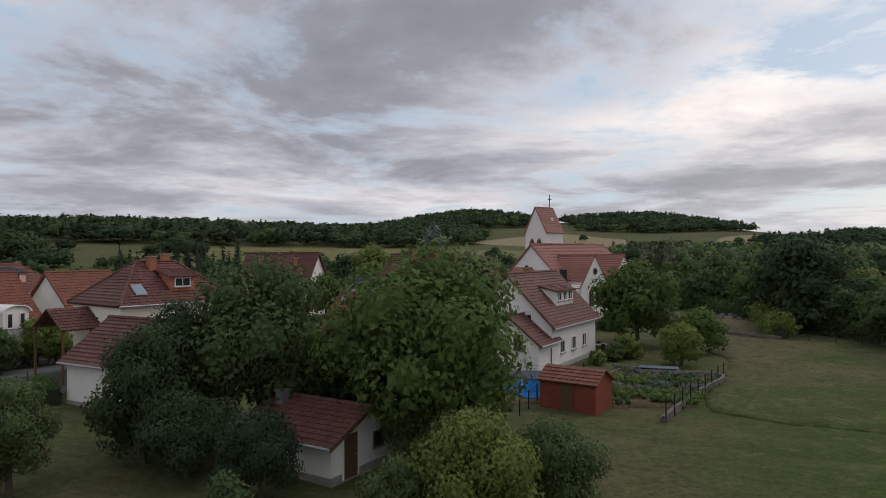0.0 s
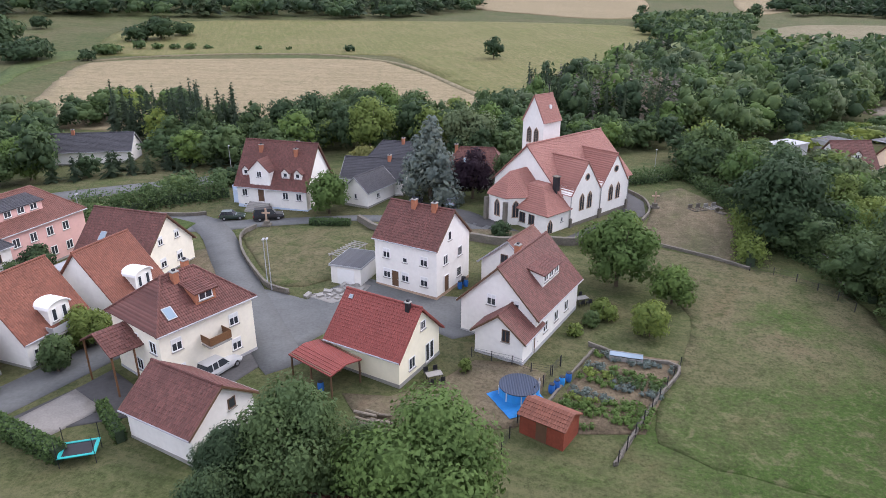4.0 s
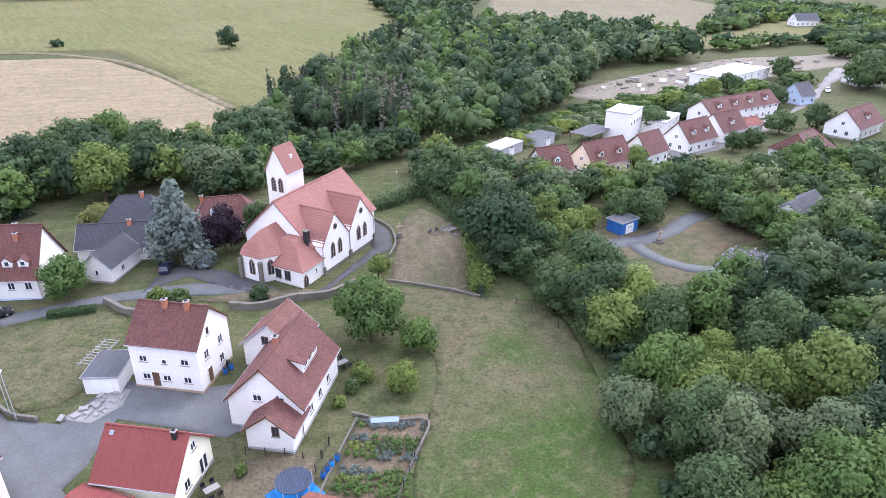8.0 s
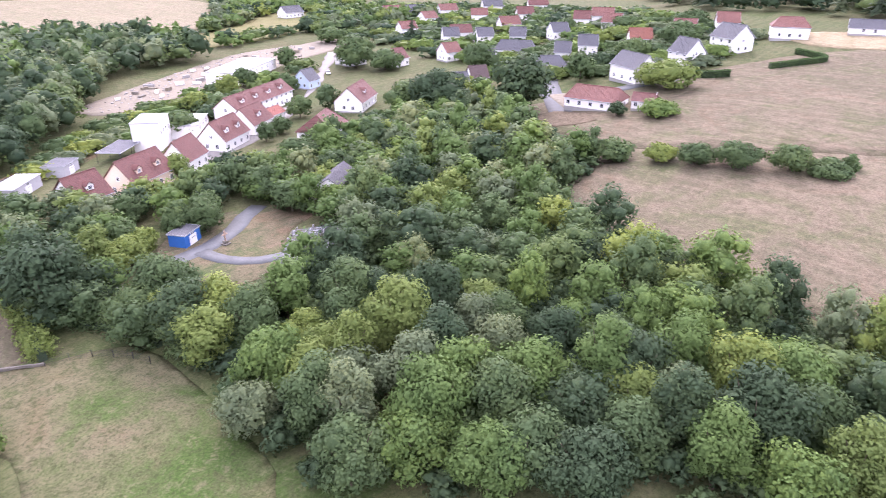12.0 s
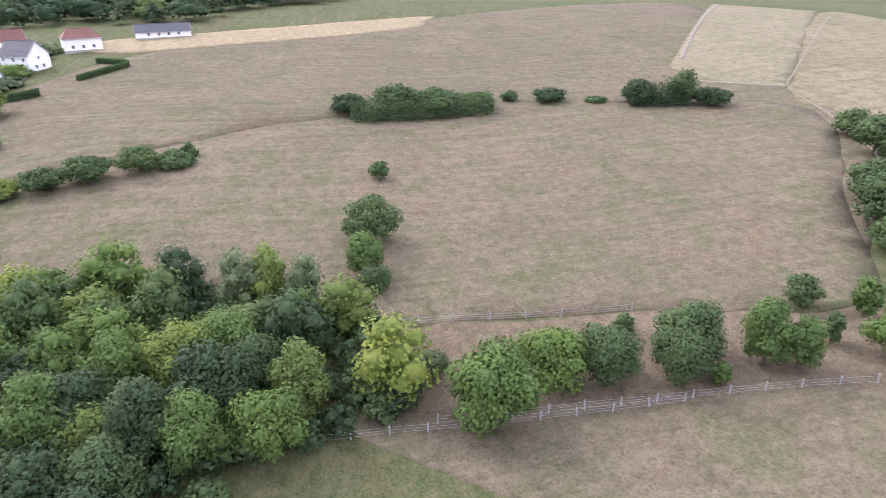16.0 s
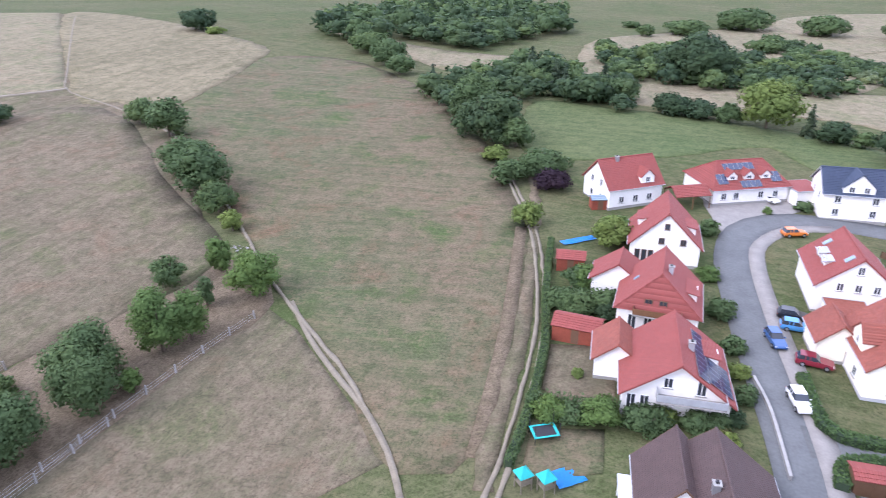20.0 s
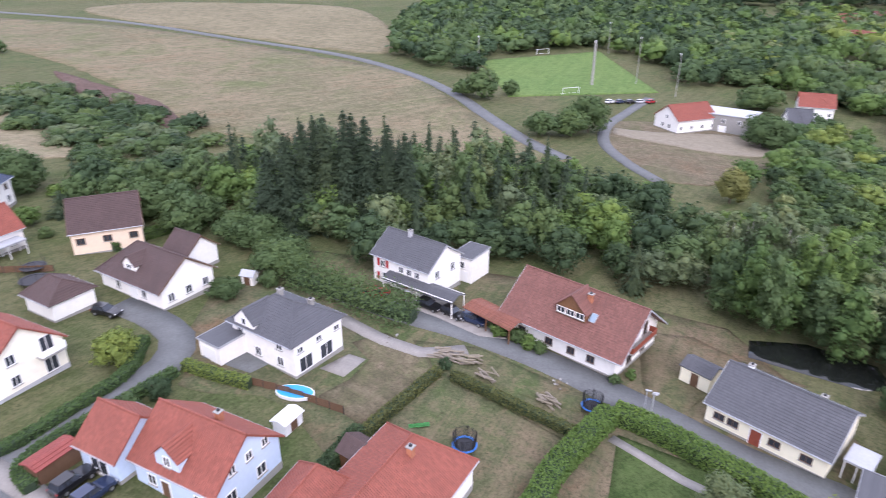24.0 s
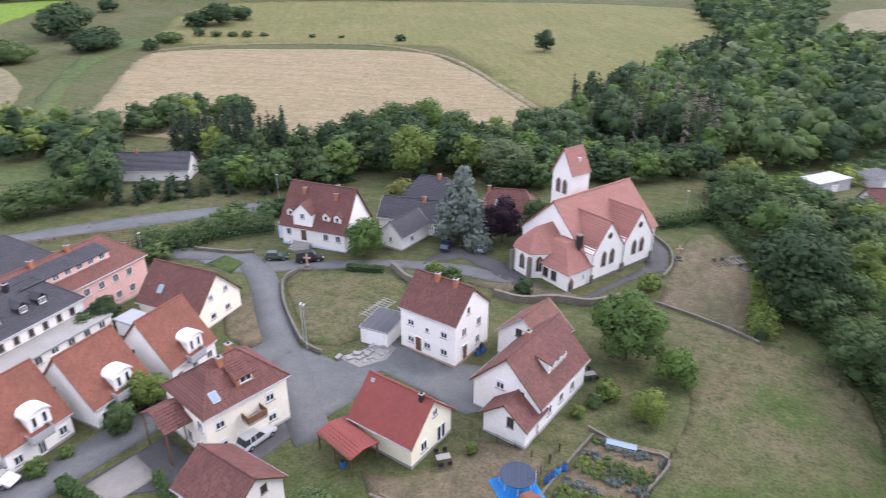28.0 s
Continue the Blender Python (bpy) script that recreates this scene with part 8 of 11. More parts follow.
h.win("S", spread(4, 14.8 - 0.7), 1.0, far=True).win("W", [-1.6, 1.6], 1.0, far=True).win("W", [0], 3.9, 1.0, 1.1, far=True)
h = House("white village house with red-brown roof", -419.7, 181.8, 98, 17.9, 10, 4, 8, "white", "tile_grey", name="house", category="house")
h.win("S", spread(5, 17.9 - 0.7), 1.0, far=True).win("W", [-1.6, 1.6], 1.0, far=True).win("W", [0], 3.9, 1.0, 1.1, far=True)
flat_roofed("long flat blue-roofed hall in the village", -199.4, 145.6, 70, 16, 9, 4, "white", "tile_blue", "village_hall", "hall", False, 0.0, 3)
h = House("white sports clubhouse with red tile roof", -218.4, 18.0, 128, 15.7, 12, 4.0, 8.0, "white", "tile_orange", name="clubhouse", category="clubhouse")
h.win("S", spread(4, 15.7 - 0.7), 1.0, far=True).win("W", [-1.6, 1.6], 1.0, far=True).win("W", [0], 3.9, 1.0, 1.1, far=True)
flat_roofed("pale flat-roofed wing of the clubhouse", -222.4, 31.2, 70, 17, 12, 5.5, "concrete", "zinc", "clubhouse_wing", "clubhouse", False, 0.0, 3)

# ---- single trees ----
for x, y, tall, wide, kind in (
    (-1.9, 111.7, 15.6, 6.2, 'leaf_blue'), (5.8, 112.3, 9.4, 3.9, 'leaf_purple'), (-16.0, 131.8, 6.4, 3.5, 'leaf_yellow'),
    (-19.0, 104.1, 7.8, 4.1, 'leaf'), (9.2, 92.3, 3.1, 1.8, 'leaf_dark'), (-5.5, 97.1, 3.0, 1.9, 'leaf_light'),
    (-2.6, 95.9, 2.9, 1.9, 'leaf_mid'), (6.5, 147.6, 12.1, 6.3, 'leaf_pale'), (-16.6, 150.3, 14.1, 5.9, 'leaf_light'),
    (12.7, 116.1, 8.1, 3.6, 'leaf_mid'),
):
    tree(x, y, tall, wide, kind, "beside the church lane")
for x, y, tall, wide, kind in (
    (23.0, 76.2, 10.5, 5.3, 'leaf'), (28.7, 71.4, 5.3, 2.9, 'leaf'), (23.5, 63.4, 4.5, 2.5, 'leaf_light'),
    (23.3, 89.4, 2.7, 2.0, 'leaf_mid'), (29.6, 94.8, 4.0, 1.8, 'leaf_light'), (17.3, 65.5, 2.1, 1.2, 'leaf_mid'),
    (15.2, 63.5, 1.5, 1.0, 'leaf_light'), (19.2, 67.5, 2.6, 1.7, 'leaf_light'), (31.2, 97.5, 2.1, 1.4, 'leaf_light'),
):
    tree(x, y, tall, wide, kind, "on the grass below the church")
for x, y, tall, wide, kind in (
    (-38.0, 60.1, 4.8, 2.0, 'leaf_light'), (-40.1, 57.1, 2.6, 1.6, 'leaf_mid'), (-52.9, 77.3, 5.3, 2.3, 'leaf_dark'),
    (-55.1, 75.9, 3.8, 2.0, 'leaf_mid'), (2.5, 55.8, 1.6, 0.8, 'leaf_light'), (-37.9, 54.8, 4.2, 1.6, 'leaf_mid'),
    (-36.8, 60.1, 4.5, 1.9, 'leaf_light'), (-45.5, 20.8, 9.4, 3.9, 'leaf_light'), (-51.2, 13.0, 5.5, 2.7, 'leaf_pale'),
    (-39.9, 23.8, 9.6, 2.2, 'leaf_dark'), (-39.4, 20.8, 8.9, 1.8, 'leaf_mid'), (-38.2, 55.6, 3.8, 1.8, 'leaf_mid'),
    (-36.9, 61.2, 3.7, 1.9, 'leaf_light'), (-48.6, 39.8, 2.4, 1.3, 'leaf_mid'), (-43.5, 47.9, 2.2, 1.3, 'leaf'),
    (-42.1, 50.8, 1.3, 0.9, 'leaf'), (-67.0, 35.8, 5.1, 2.6, 'leaf_purple'), (-73.8, 34.5, 4.3, 2.2, 'leaf_mid'),
):
    tree(x, y, tall, wide, kind, "in the gardens")
for x, y, tall, wide, kind in (
    (-83.9, 46.0, 4.8, 2.3, 'leaf_mid'), (-83.2, 39.2, 13.0, 3.6, 'leaf'), (-78.6, 38.2, 5.0, 2.2, 'leaf_mid'),
    (-70.9, 48.0, 5.2, 2.0, 'leaf_dark'),
):
    tree(x, y, tall, wide, kind, "in the gardens")
for x, y, tall, wide, kind in (
    (-91.3, 85.8, 14.2, 6.1, 'leaf'), (-96.2, 80.4, 9.0, 1.6, 'needle'), (-52.9, 77.8, 5.3, 1.9, 'leaf_dark'),
    (-53.9, 74.4, 4.2, 1.7, 'leaf_mid'), (-74.2, 77.8, 3.3, 1.5, 'needle'), (-92.1, 91.1, 12.9, 5.9, 'leaf'),
):
    tree(x, y, tall, wide, kind, "beside the hotel")
for x, y, tall, wide, kind in (
    (-97.1, -61.0, 16.2, 4.8, 'needle'), (-98.3, -57.9, 19.0, 4.8, 'needle'), (-101.9, -56.3, 20.6, 5.1, 'needle'),
    (-103.5, -52.8, 22.0, 5.1, 'needle'), (-105.0, -49.4, 22.8, 5.1, 'needle'), (-106.6, -46.0, 21.8, 5.1, 'needle'),
    (-107.3, -41.8, 20.6, 5.0, 'needle'), (-107.2, -38.4, 19.5, 4.8, 'needle'), (-107.4, -56.8, 20.2, 5.0, 'needle'),
    (-111.5, -50.8, 20.9, 5.1, 'needle'),
):
    tree(x, y, tall, wide, kind, "in the spruce stand")
for x, y, tall, wide, kind in (
    (-106.6, 21.6, 14.8, 2.1, 'leaf_pale'), (-103.7, 23.8, 14.2, 1.7, 'leaf_pale'), (-103.8, 26.5, 14.5, 2.1, 'leaf_pale'),
    (-103.3, 30.5, 13.5, 2.0, 'leaf_pale'), (-102.6, 35.6, 12.6, 2.1, 'leaf_pale'), (-101.6, 39.3, 11.7, 1.9, 'leaf_pale'),
    (-105.9, 18.6, 13.6, 1.9, 'leaf_pale'),
):
    tree(x, y, tall, wide, kind, "with pale bark by the pond")
for x, y, tall, wide, kind in (
    (-12.8, -87.4, 3.8, 2.9, 'leaf'), (-11.0, -81.3, 3.1, 3.3, 'leaf_mid'), (-15.0, -79.0, 2.7, 1.9, 'leaf_dark'),
    (-5.6, -59.7, 2.7, 2.3, 'leaf'), (-8.0, -58.8, 2.3, 1.7, 'leaf_mid'), (-11.2, -58.5, 3.3, 2.4, 'leaf'),
    (-15.8, -57.8, 2.9, 2.9, 'leaf_mid'), (-18.0, -58.4, 2.0, 1.7, 'leaf_light'), (-21.3, -57.3, 2.5, 2.0, 'leaf_mid'),
    (-23.0, -56.5, 1.4, 1.5, 'leaf_yellow'), (-30.2, -79.8, 2.9, 2.2, 'leaf_mid'), (-29.2, -71.6, 2.3, 1.9, 'leaf_mid'),
    (-31.7, -90.5, 2.2, 2.0, 'leaf'), (-20.3, -104.9, 4.0, 3.2, 'leaf'), (-9.6, -66.4, 1.2, 0.9, 'leaf_light'),
    (-36.4, -106.6, 3.0, 1.9, 'leaf_mid'), (-28.3, -66.6, 1.9, 1.5, 'leaf_light'), (-27.6, -62.1, 2.2, 1.6, 'leaf_mid'),
):
    tree(x, y, tall, wide, kind, "in the housing gardens")
for x, y, tall, wide, kind in (
    (-64.0, -121.7, 3.0, 1.8, 'leaf_purple'), (-57.2, -118.5, 2.0, 1.7, 'leaf_mid'), (-58.1, -123.1, 1.8, 1.3, 'leaf'),
    (-79.7, -95.6, 2.0, 1.4, 'leaf_mid'), (-49.9, -116.4, 1.5, 0.9, 'leaf'), (-83.0, -102.8, 3.7, 2.4, 'leaf'),
    (-90.5, -133.0, 2.8, 2.0, 'leaf_mid'), (-97.7, -110.7, 2.7, 2.2, 'leaf'), (-52.3, -56.9, 4.9, 2.8, 'leaf_light'),
    (-18.8, -101.1, 5.7, 3.5, 'leaf_light'), (-12.2, -87.6, 3.5, 2.6, 'leaf_mid'), (-9.8, -82.4, 2.9, 3.3, 'leaf_mid'),
    (-15.1, -80.9, 3.4, 2.8, 'leaf_mid'), (-72.0, -54.7, 3.2, 2.7, 'leaf_mid'), (-82.8, -51.6, 6.1, 5.7, 'leaf_mid'),
    (-90.1, -59.6, 6.5, 4.8, 'leaf_mid'), (-90.8, -65.1, 6.1, 4.3, 'leaf_mid'), (-94.6, -87.0, 7.4, 5.5, 'leaf_mid'),
):
    tree(x, y, tall, wide, kind, "in the housing gardens")
for x, y, tall, wide, kind in (
    (-90.9, -74.7, 8.1, 5.6, 'leaf_mid'), (-45.2, -49.4, 2.3, 1.3, 'leaf_mid'), (-48.1, -47.9, 3.0, 1.4, 'leaf_dark'),
    (-65.1, -122.7, 4.2, 2.3, 'leaf_purple'), (-12.3, -128.9, 3.2, 2.4, 'leaf_purple'), (-23.7, -55.1, 1.9, 1.1, 'leaf_light'),
    (-23.2, -58.0, 2.3, 1.8, 'leaf_mid'), (-25.1, -58.8, 2.0, 1.5, 'leaf_dark'), (-20.9, -57.6, 2.3, 1.6, 'leaf_mid'),
    (-77.6, -50.7, 3.0, 1.8, 'leaf_mid'), (-32.4, -33.1, 2.2, 1.0, 'leaf_mid'),
):
    tree(x, y, tall, wide, kind, "in the housing gardens")
for x, y, tall, wide, kind in (
    (-66.3, -19.0, 1.8, 1.0, 'leaf_dark'), (-76.8, -14.2, 2.3, 1.3, 'leaf'), (-76.4, -11.3, 2.2, 1.5, 'leaf_mid'),
    (-75.2, -9.6, 2.3, 1.3, 'leaf'), (-74.6, -7.9, 2.1, 1.1, 'leaf_mid'), (-71.1, 2.2, 1.3, 0.9, 'leaf_mid'),
    (-72.6, 4.2, 1.6, 0.8, 'leaf'),
):
    tree(x, y, tall, wide, kind, "in front of the chalet house")
for x, y, tall, wide, kind in (
    (-33.3, 172.7, 13.0, 7.0, 'leaf_dark'), (-26.3, 186.8, 13.0, 7.8, 'leaf_mid'), (-16.9, 191.1, 13.0, 7.6, 'leaf'),
    (-7.2, 174.9, 13.0, 6.3, 'leaf_mid'), (-37.7, 159.7, 13.0, 5.6, 'leaf_dark'), (-21.0, 177.9, 13.0, 6.4, 'leaf_dark'),
):
    tree(x, y, tall, wide, kind, "in the tree belt below the wheat")
for x, y, tall, wide, kind in (
    (-0.9, 34.3, 11.9, 5.9, 'leaf'), (-10.6, 37.3, 10.9, 4.6, 'leaf_mid'), (1.3, 24.0, 5.4, 2.6, 'leaf_light'),
    (4.5, 26.6, 4.4, 2.2, 'leaf_mid'), (-1.3, 33.0, 3.7, 2.2, 'leaf_mid'), (-19.0, 28.2, 5.3, 2.0, 'leaf_mid'),
    (-15.7, 36.8, 7.0, 2.6, 'leaf_dark'), (-7.1, 20.8, 3.9, 1.2, 'leaf_mid'), (-12.2, 30.6, 4.2, 2.4, 'leaf_dark'),
    (-5.6, 38.6, 6.9, 2.2, 'leaf_mid'), (-15.2, 32.6, 7.4, 2.6, 'leaf_dark'), (-14.5, 36.2, 8.3, 2.8, 'leaf_dark'),
    (-7.9, 27.9, 4.2, 2.0, 'leaf_dark'), (-7.4, 37.3, 4.5, 2.4, 'leaf_mid'), (-1.8, 23.9, 3.6, 1.5, 'leaf_mid'),
):
    tree(x, y, tall, wide, kind, "in the gardens")
for x, y, tall, wide, kind in (
    (195.9, 71.3, 19.0, 10.8, 'leaf_dark'), (192.0, 99.4, 15.7, 10.1, 'leaf_dark'), (192.7, 110.8, 11.5, 9.0, 'leaf_mid'),
    (251.4, 110.8, 13.4, 7.3, 'leaf_mid'), (203.5, 98.0, 9.6, 6.9, 'leaf_light'), (235.8, 64.4, 10.7, 5.2, 'leaf_mid'),
    (222.5, 33.0, 9.6, 9.6, 'leaf_light'), (193.2, 28.6, 4.7, 6.2, 'leaf'), (301.2, 74.0, 7.0, 5.5, 'leaf_light'),
    (260.3, 51.4, 10.0, 7.0, 'leaf_mid'), (288.0, 39.2, 10.5, 9.2, 'leaf_mid'), (192.1, 40.3, 4.8, 2.8, 'leaf_dark'),
    (335.7, 192.6, 11.1, 4.1, 'needle'), (360.7, 188.5, 9.0, 2.9, 'needle'), (255.9, 160.6, 9.9, 8.0, 'leaf_mid'),
    (257.4, 177.4, 15.3, 10.0, 'leaf_mid'), (333.7, 71.5, 7.5, 7.2, 'leaf_mid'), (345.5, 104.6, 6.9, 5.7, 'leaf_mid'),
):
    tree(x, y, tall, wide, kind, "in the eastern estate")
for x, y, tall, wide, kind in (
    (377.4, 148.2, 7.8, 6.4, 'leaf_mid'), (324.1, 41.2, 9.2, 8.6, 'leaf_mid'), (315.9, 234.4, 9.4, 10.4, 'leaf_mid'),
    (201.3, 171.4, 8.9, 5.2, 'leaf_mid'), (189.2, 142.3, 9.1, 4.7, 'leaf_mid'), (175.0, 143.9, 7.8, 4.5, 'leaf_mid'),
    (207.0, 195.2, 7.1, 4.1, 'leaf_mid'), (246.2, 209.6, 10.0, 5.2, 'leaf_mid'), (141.4, 163.6, 7.7, 5.5, 'leaf_mid'),
    (206.9, 200.0, 7.8, 4.1, 'leaf_mid'), (190.1, 191.7, 8.9, 4.8, 'leaf_light'), (166.7, 184.4, 7.3, 5.3, 'leaf_light'),
    (168.2, 124.0, 5.6, 3.8, 'leaf_mid'), (147.7, 135.0, 6.2, 3.3, 'leaf_mid'),
):
    tree(x, y, tall, wide, kind, "in the eastern estate")
for x, y, tall, wide, kind in (
    (56.5, 132.4, 12.1, 5.6, 'leaf_mid'), (62.8, 131.0, 6.4, 4.1, 'leaf_mid'), (54.4, 97.3, 14.3, 5.9, 'leaf_dark'),
    (56.7, 91.4, 8.0, 6.3, 'leaf_dark'), (71.2, 109.7, 6.8, 4.2, 'leaf_light'), (69.6, 97.8, 6.3, 4.1, 'leaf_light'), (85.2, 102.6, 7.4, 3.3, 'leaf_mid'), (91.4, 101.2, 7.8, 3.7, 'leaf_mid'), (75.4, 100.4, 5.6, 3.0, 'leaf_light'),
    (55.8, 76.5, 8.1, 5.2, 'leaf_mid'), (55.4, 67.4, 8.4, 4.4, 'leaf_mid'),
    (80.3, 130.1, 7.1, 5.1, 'leaf_pale'), (72.0, 143.5, 6.9, 4.4, 'leaf_mid'), (84.5, 115.8, 6.5, 4.0, 'leaf_mid'),
    (65.2, 101.3, 9.1, 4.0, 'leaf_light'), (73.8, 104.6, 6.9, 3.6, 'leaf_mid'), (66.3, 96.5, 6.0, 3.1, 'leaf_light'),
    (83.5, 101.3, 5.7, 2.7, 'leaf_mid'), (88.3, 98.0, 7.8, 4.0, 'leaf_mid'), (94.1, 122.9, 5.1, 3.4, 'leaf_mid'),
):
    tree(x, y, tall, wide, kind, "beside the cemetery")
for x, y, tall, wide, kind in (
    (109.5, 99.5, 8.8, 4.9, 'leaf_mid'), (105.7, 90.0, 7.5, 5.2, 'leaf_mid'),
    (60.6, 77.1, 11.4, 5.8, 'leaf_mid'),
    (56.4, 69.2, 10.7, 5.6, 'leaf_dark'), (50.9, 91.5, 14.1, 6.2, 'leaf_dark'), (53.8, 130.1, 8.9, 5.0, 'leaf_mid'),
    (108.4, 113.3, 7.1, 4.3, 'leaf_mid'), (110.8, 131.8, 6.9, 4.1, 'leaf_light'), (123.5, 116.7, 5.9, 4.4, 'leaf_mid'),
    (114.0, 88.3, 6.3, 4.5, 'leaf_mid'), (114.1, 78.7, 5.4, 5.2, 'leaf_light'), (122.4, 77.9, 6.1, 5.4, 'leaf_mid'),
    (148.6, 100.3, 5.7, 6.5, 'leaf_light'), (135.2, 111.7, 7.4, 6.4, 'leaf_mid'), (144.4, 167.7, 7.5, 5.6, 'leaf_mid'),
):
    tree(x, y, tall, wide, kind, "beside the cemetery")
for x, y, tall, wide, kind in (
    (153.2, 119.3, 6.3, 6.0, 'leaf_mid'), (156.7, 136.6, 5.9, 3.7, 'leaf_mid'),
):
    tree(x, y, tall, wide, kind, "beside the cemetery")
for x, y, tall, wide, kind in (
    (54.9, -36.6, 11.0, 6.1, 'leaf'), (57.0, -46.5, 8.8, 5.4, 'leaf'), (54.1, -53.1, 8.9, 4.7, 'leaf_mid'),
    (51.4, -65.1, 9.4, 4.8, 'leaf_mid'), (49.2, -60.8, 8.5, 4.2, 'leaf_mid'), (45.6, -72.6, 10.0, 3.8, 'leaf'),
    (42.8, -75.3, 8.2, 2.7, 'leaf'), (52.0, -88.5, 5.6, 2.9, 'leaf_mid'), (45.9, -64.6, 3.6, 1.5, 'leaf'),
    (45.3, -93.3, 6.5, 2.2, 'leaf'), (36.9, -86.4, 7.8, 4.2, 'leaf'), (43.8, -83.4, 5.3, 1.5, 'leaf_mid'),
    (66.4, -33.9, 4.0, 2.3, 'leaf_pale'), (61.7, -62.8, 3.0, 1.7, 'leaf_mid'),
):
    tree(x, y, tall, wide, kind, "in the orchard on the slope")
for x, y, tall, wide, kind in (
    (105.9, -41.0, 9.2, 5.5, 'leaf_mid'), (95.5, -35.7, 8.1, 3.9, 'leaf'), (89.5, -35.3, 5.0, 2.8, 'leaf_mid'),
    (132.3, -53.9, 4.5, 2.6, 'leaf_mid'), (178.8, -64.2, 6.2, 5.7, 'leaf_dark'), (174.9, -78.1, 8.7, 7.7, 'leaf_mid'),
    (170.9, -88.4, 7.3, 8.2, 'leaf_mid'), (168.5, -100.2, 5.0, 6.1, 'leaf_mid'), (169.2, -112.8, 3.4, 2.9, 'leaf_mid'),
    (162.0, -122.7, 4.5, 5.4, 'leaf_dark'), (145.2, -142.9, 7.7, 5.8, 'leaf_dark'), (138.0, -152.6, 10.2, 4.6, 'leaf_mid'),
    (133.0, -159.2, 5.2, 6.2, 'leaf_dark'), (154.3, -134.6, 1.7, 4.0, 'leaf_mid'), (94.1, -164.6, 6.9, 5.1, 'leaf_mid'),
    (82.9, -155.7, 10.0, 5.7, 'leaf_mid'), (68.4, -133.3, 8.3, 6.5, 'leaf_mid'), (60.5, -123.9, 11.2, 6.3, 'leaf_mid'),
):
    tree(x, y, tall, wide, kind, "on the hillside")
for x, y, tall, wide, kind in (
    (54.4, -115.1, 6.8, 4.2, 'leaf_mid'), (48.7, -107.6, 4.3, 2.2, 'leaf_light'), (164.9, -17.8, 2.8, 1.8, 'leaf_mid'),
    (160.4, -13.6, 3.1, 4.3, 'leaf_mid'), (156.5, 32.2, 5.4, 5.5, 'leaf_mid'), (157.0, 21.0, 4.6, 4.3, 'leaf_light'),
    (156.3, 13.2, 5.4, 4.5, 'leaf_mid'), (156.6, 4.1, 6.4, 5.6, 'leaf_mid'), (157.3, -5.9, 6.3, 4.8, 'leaf_mid'),
    (157.3, -13.4, 2.8, 4.8, 'leaf_mid'), (162.0, -18.7, 2.2, 1.2, 'leaf_mid'), (51.5, -269.5, 8.4, 8.2, 'leaf_mid'),
    (39.9, -246.7, 9.6, 7.5, 'leaf_mid'), (34.1, -229.9, 7.2, 5.4, 'leaf_mid'), (137.1, -304.3, 9.6, 9.4, 'leaf_dark'),
    (126.6, -297.3, 3.5, 4.5, 'leaf_light'), (5.9, -173.6, 13.5, 7.5, 'leaf_mid'), (1.3, -158.1, 12.5, 8.3, 'leaf_dark'),
):
    tree(x, y, tall, wide, kind, "on the hillside")
for x, y, tall, wide, kind in (
    (-4.3, -153.0, 7.3, 4.7, 'leaf_mid'), (15.6, -203.4, 4.8, 5.4, 'leaf_mid'), (-2.3, -129.5, 5.5, 4.0, 'leaf_mid'),
    (-9.5, -135.7, 5.5, 6.2, 'leaf_mid'), (-5.2, -109.1, 4.8, 3.1, 'leaf_light'), (-11.2, -126.9, 4.2, 4.0, 'leaf_purple'),
    (0.4, -143.7, 3.6, 3.4, 'leaf_light'),
):
    tree(x, y, tall, wide, kind, "on the hillside")
for x, y, tall, wide, kind in (
    (-90.7, -147.4, 11.7, 6.3, 'leaf_dark'), (-70.6, -174.5, 13.0, 8.1, 'leaf_light'), (-48.7, -187.0, 6.3, 5.5, 'leaf_dark'),
    (-55.7, -184.0, 4.9, 5.9, 'leaf_dark'), (-62.5, -179.6, 5.4, 4.1, 'leaf_mid'), (-78.6, -167.9, 8.4, 2.3, 'needle'),
    (-82.6, -163.2, 5.8, 4.9, 'leaf_dark'), (-88.4, -159.5, 4.3, 3.0, 'leaf_mid'), (-98.1, -129.8, 8.8, 7.4, 'leaf_mid'),
    (-97.2, -118.7, 9.1, 5.6, 'leaf_mid'), (-130.3, -142.1, 4.2, 2.4, 'leaf_mid'), (-237.5, -280.1, 6.4, 3.2, 'leaf_mid'),
    (-209.2, -264.5, 5.4, 3.0, 'leaf_mid'), (-129.4, -369.8, 11.3, 15.2, 'leaf_mid'), (-115.2, -298.7, 6.0, 7.4, 'leaf_mid'),
    (-95.1, -350.1, 7.5, 11.5, 'leaf_mid'), (-68.3, -229.4, 17.0, 11.7, 'leaf_dark'), (-162.9, -352.7, 10.2, 12.3, 'leaf_mid'),
):
    tree(x, y, tall, wide, kind, "behind the housing")
for x, y, tall, wide, kind in (
    (-197.3, -333.1, 11.3, 15.0, 'leaf_mid'), (-47.2, -299.0, 4.2, 4.3, 'leaf_mid'), (-72.3, -371.8, 3.6, 5.3, 'leaf_mid'),
    (-72.8, -339.2, 6.0, 4.3, 'leaf_mid'), (-35.6, -200.4, 6.8, 6.2, 'leaf_mid'), (-29.7, -204.2, 5.3, 11.0, 'leaf_dark'),
):
    tree(x, y, tall, wide, kind, "behind the housing")
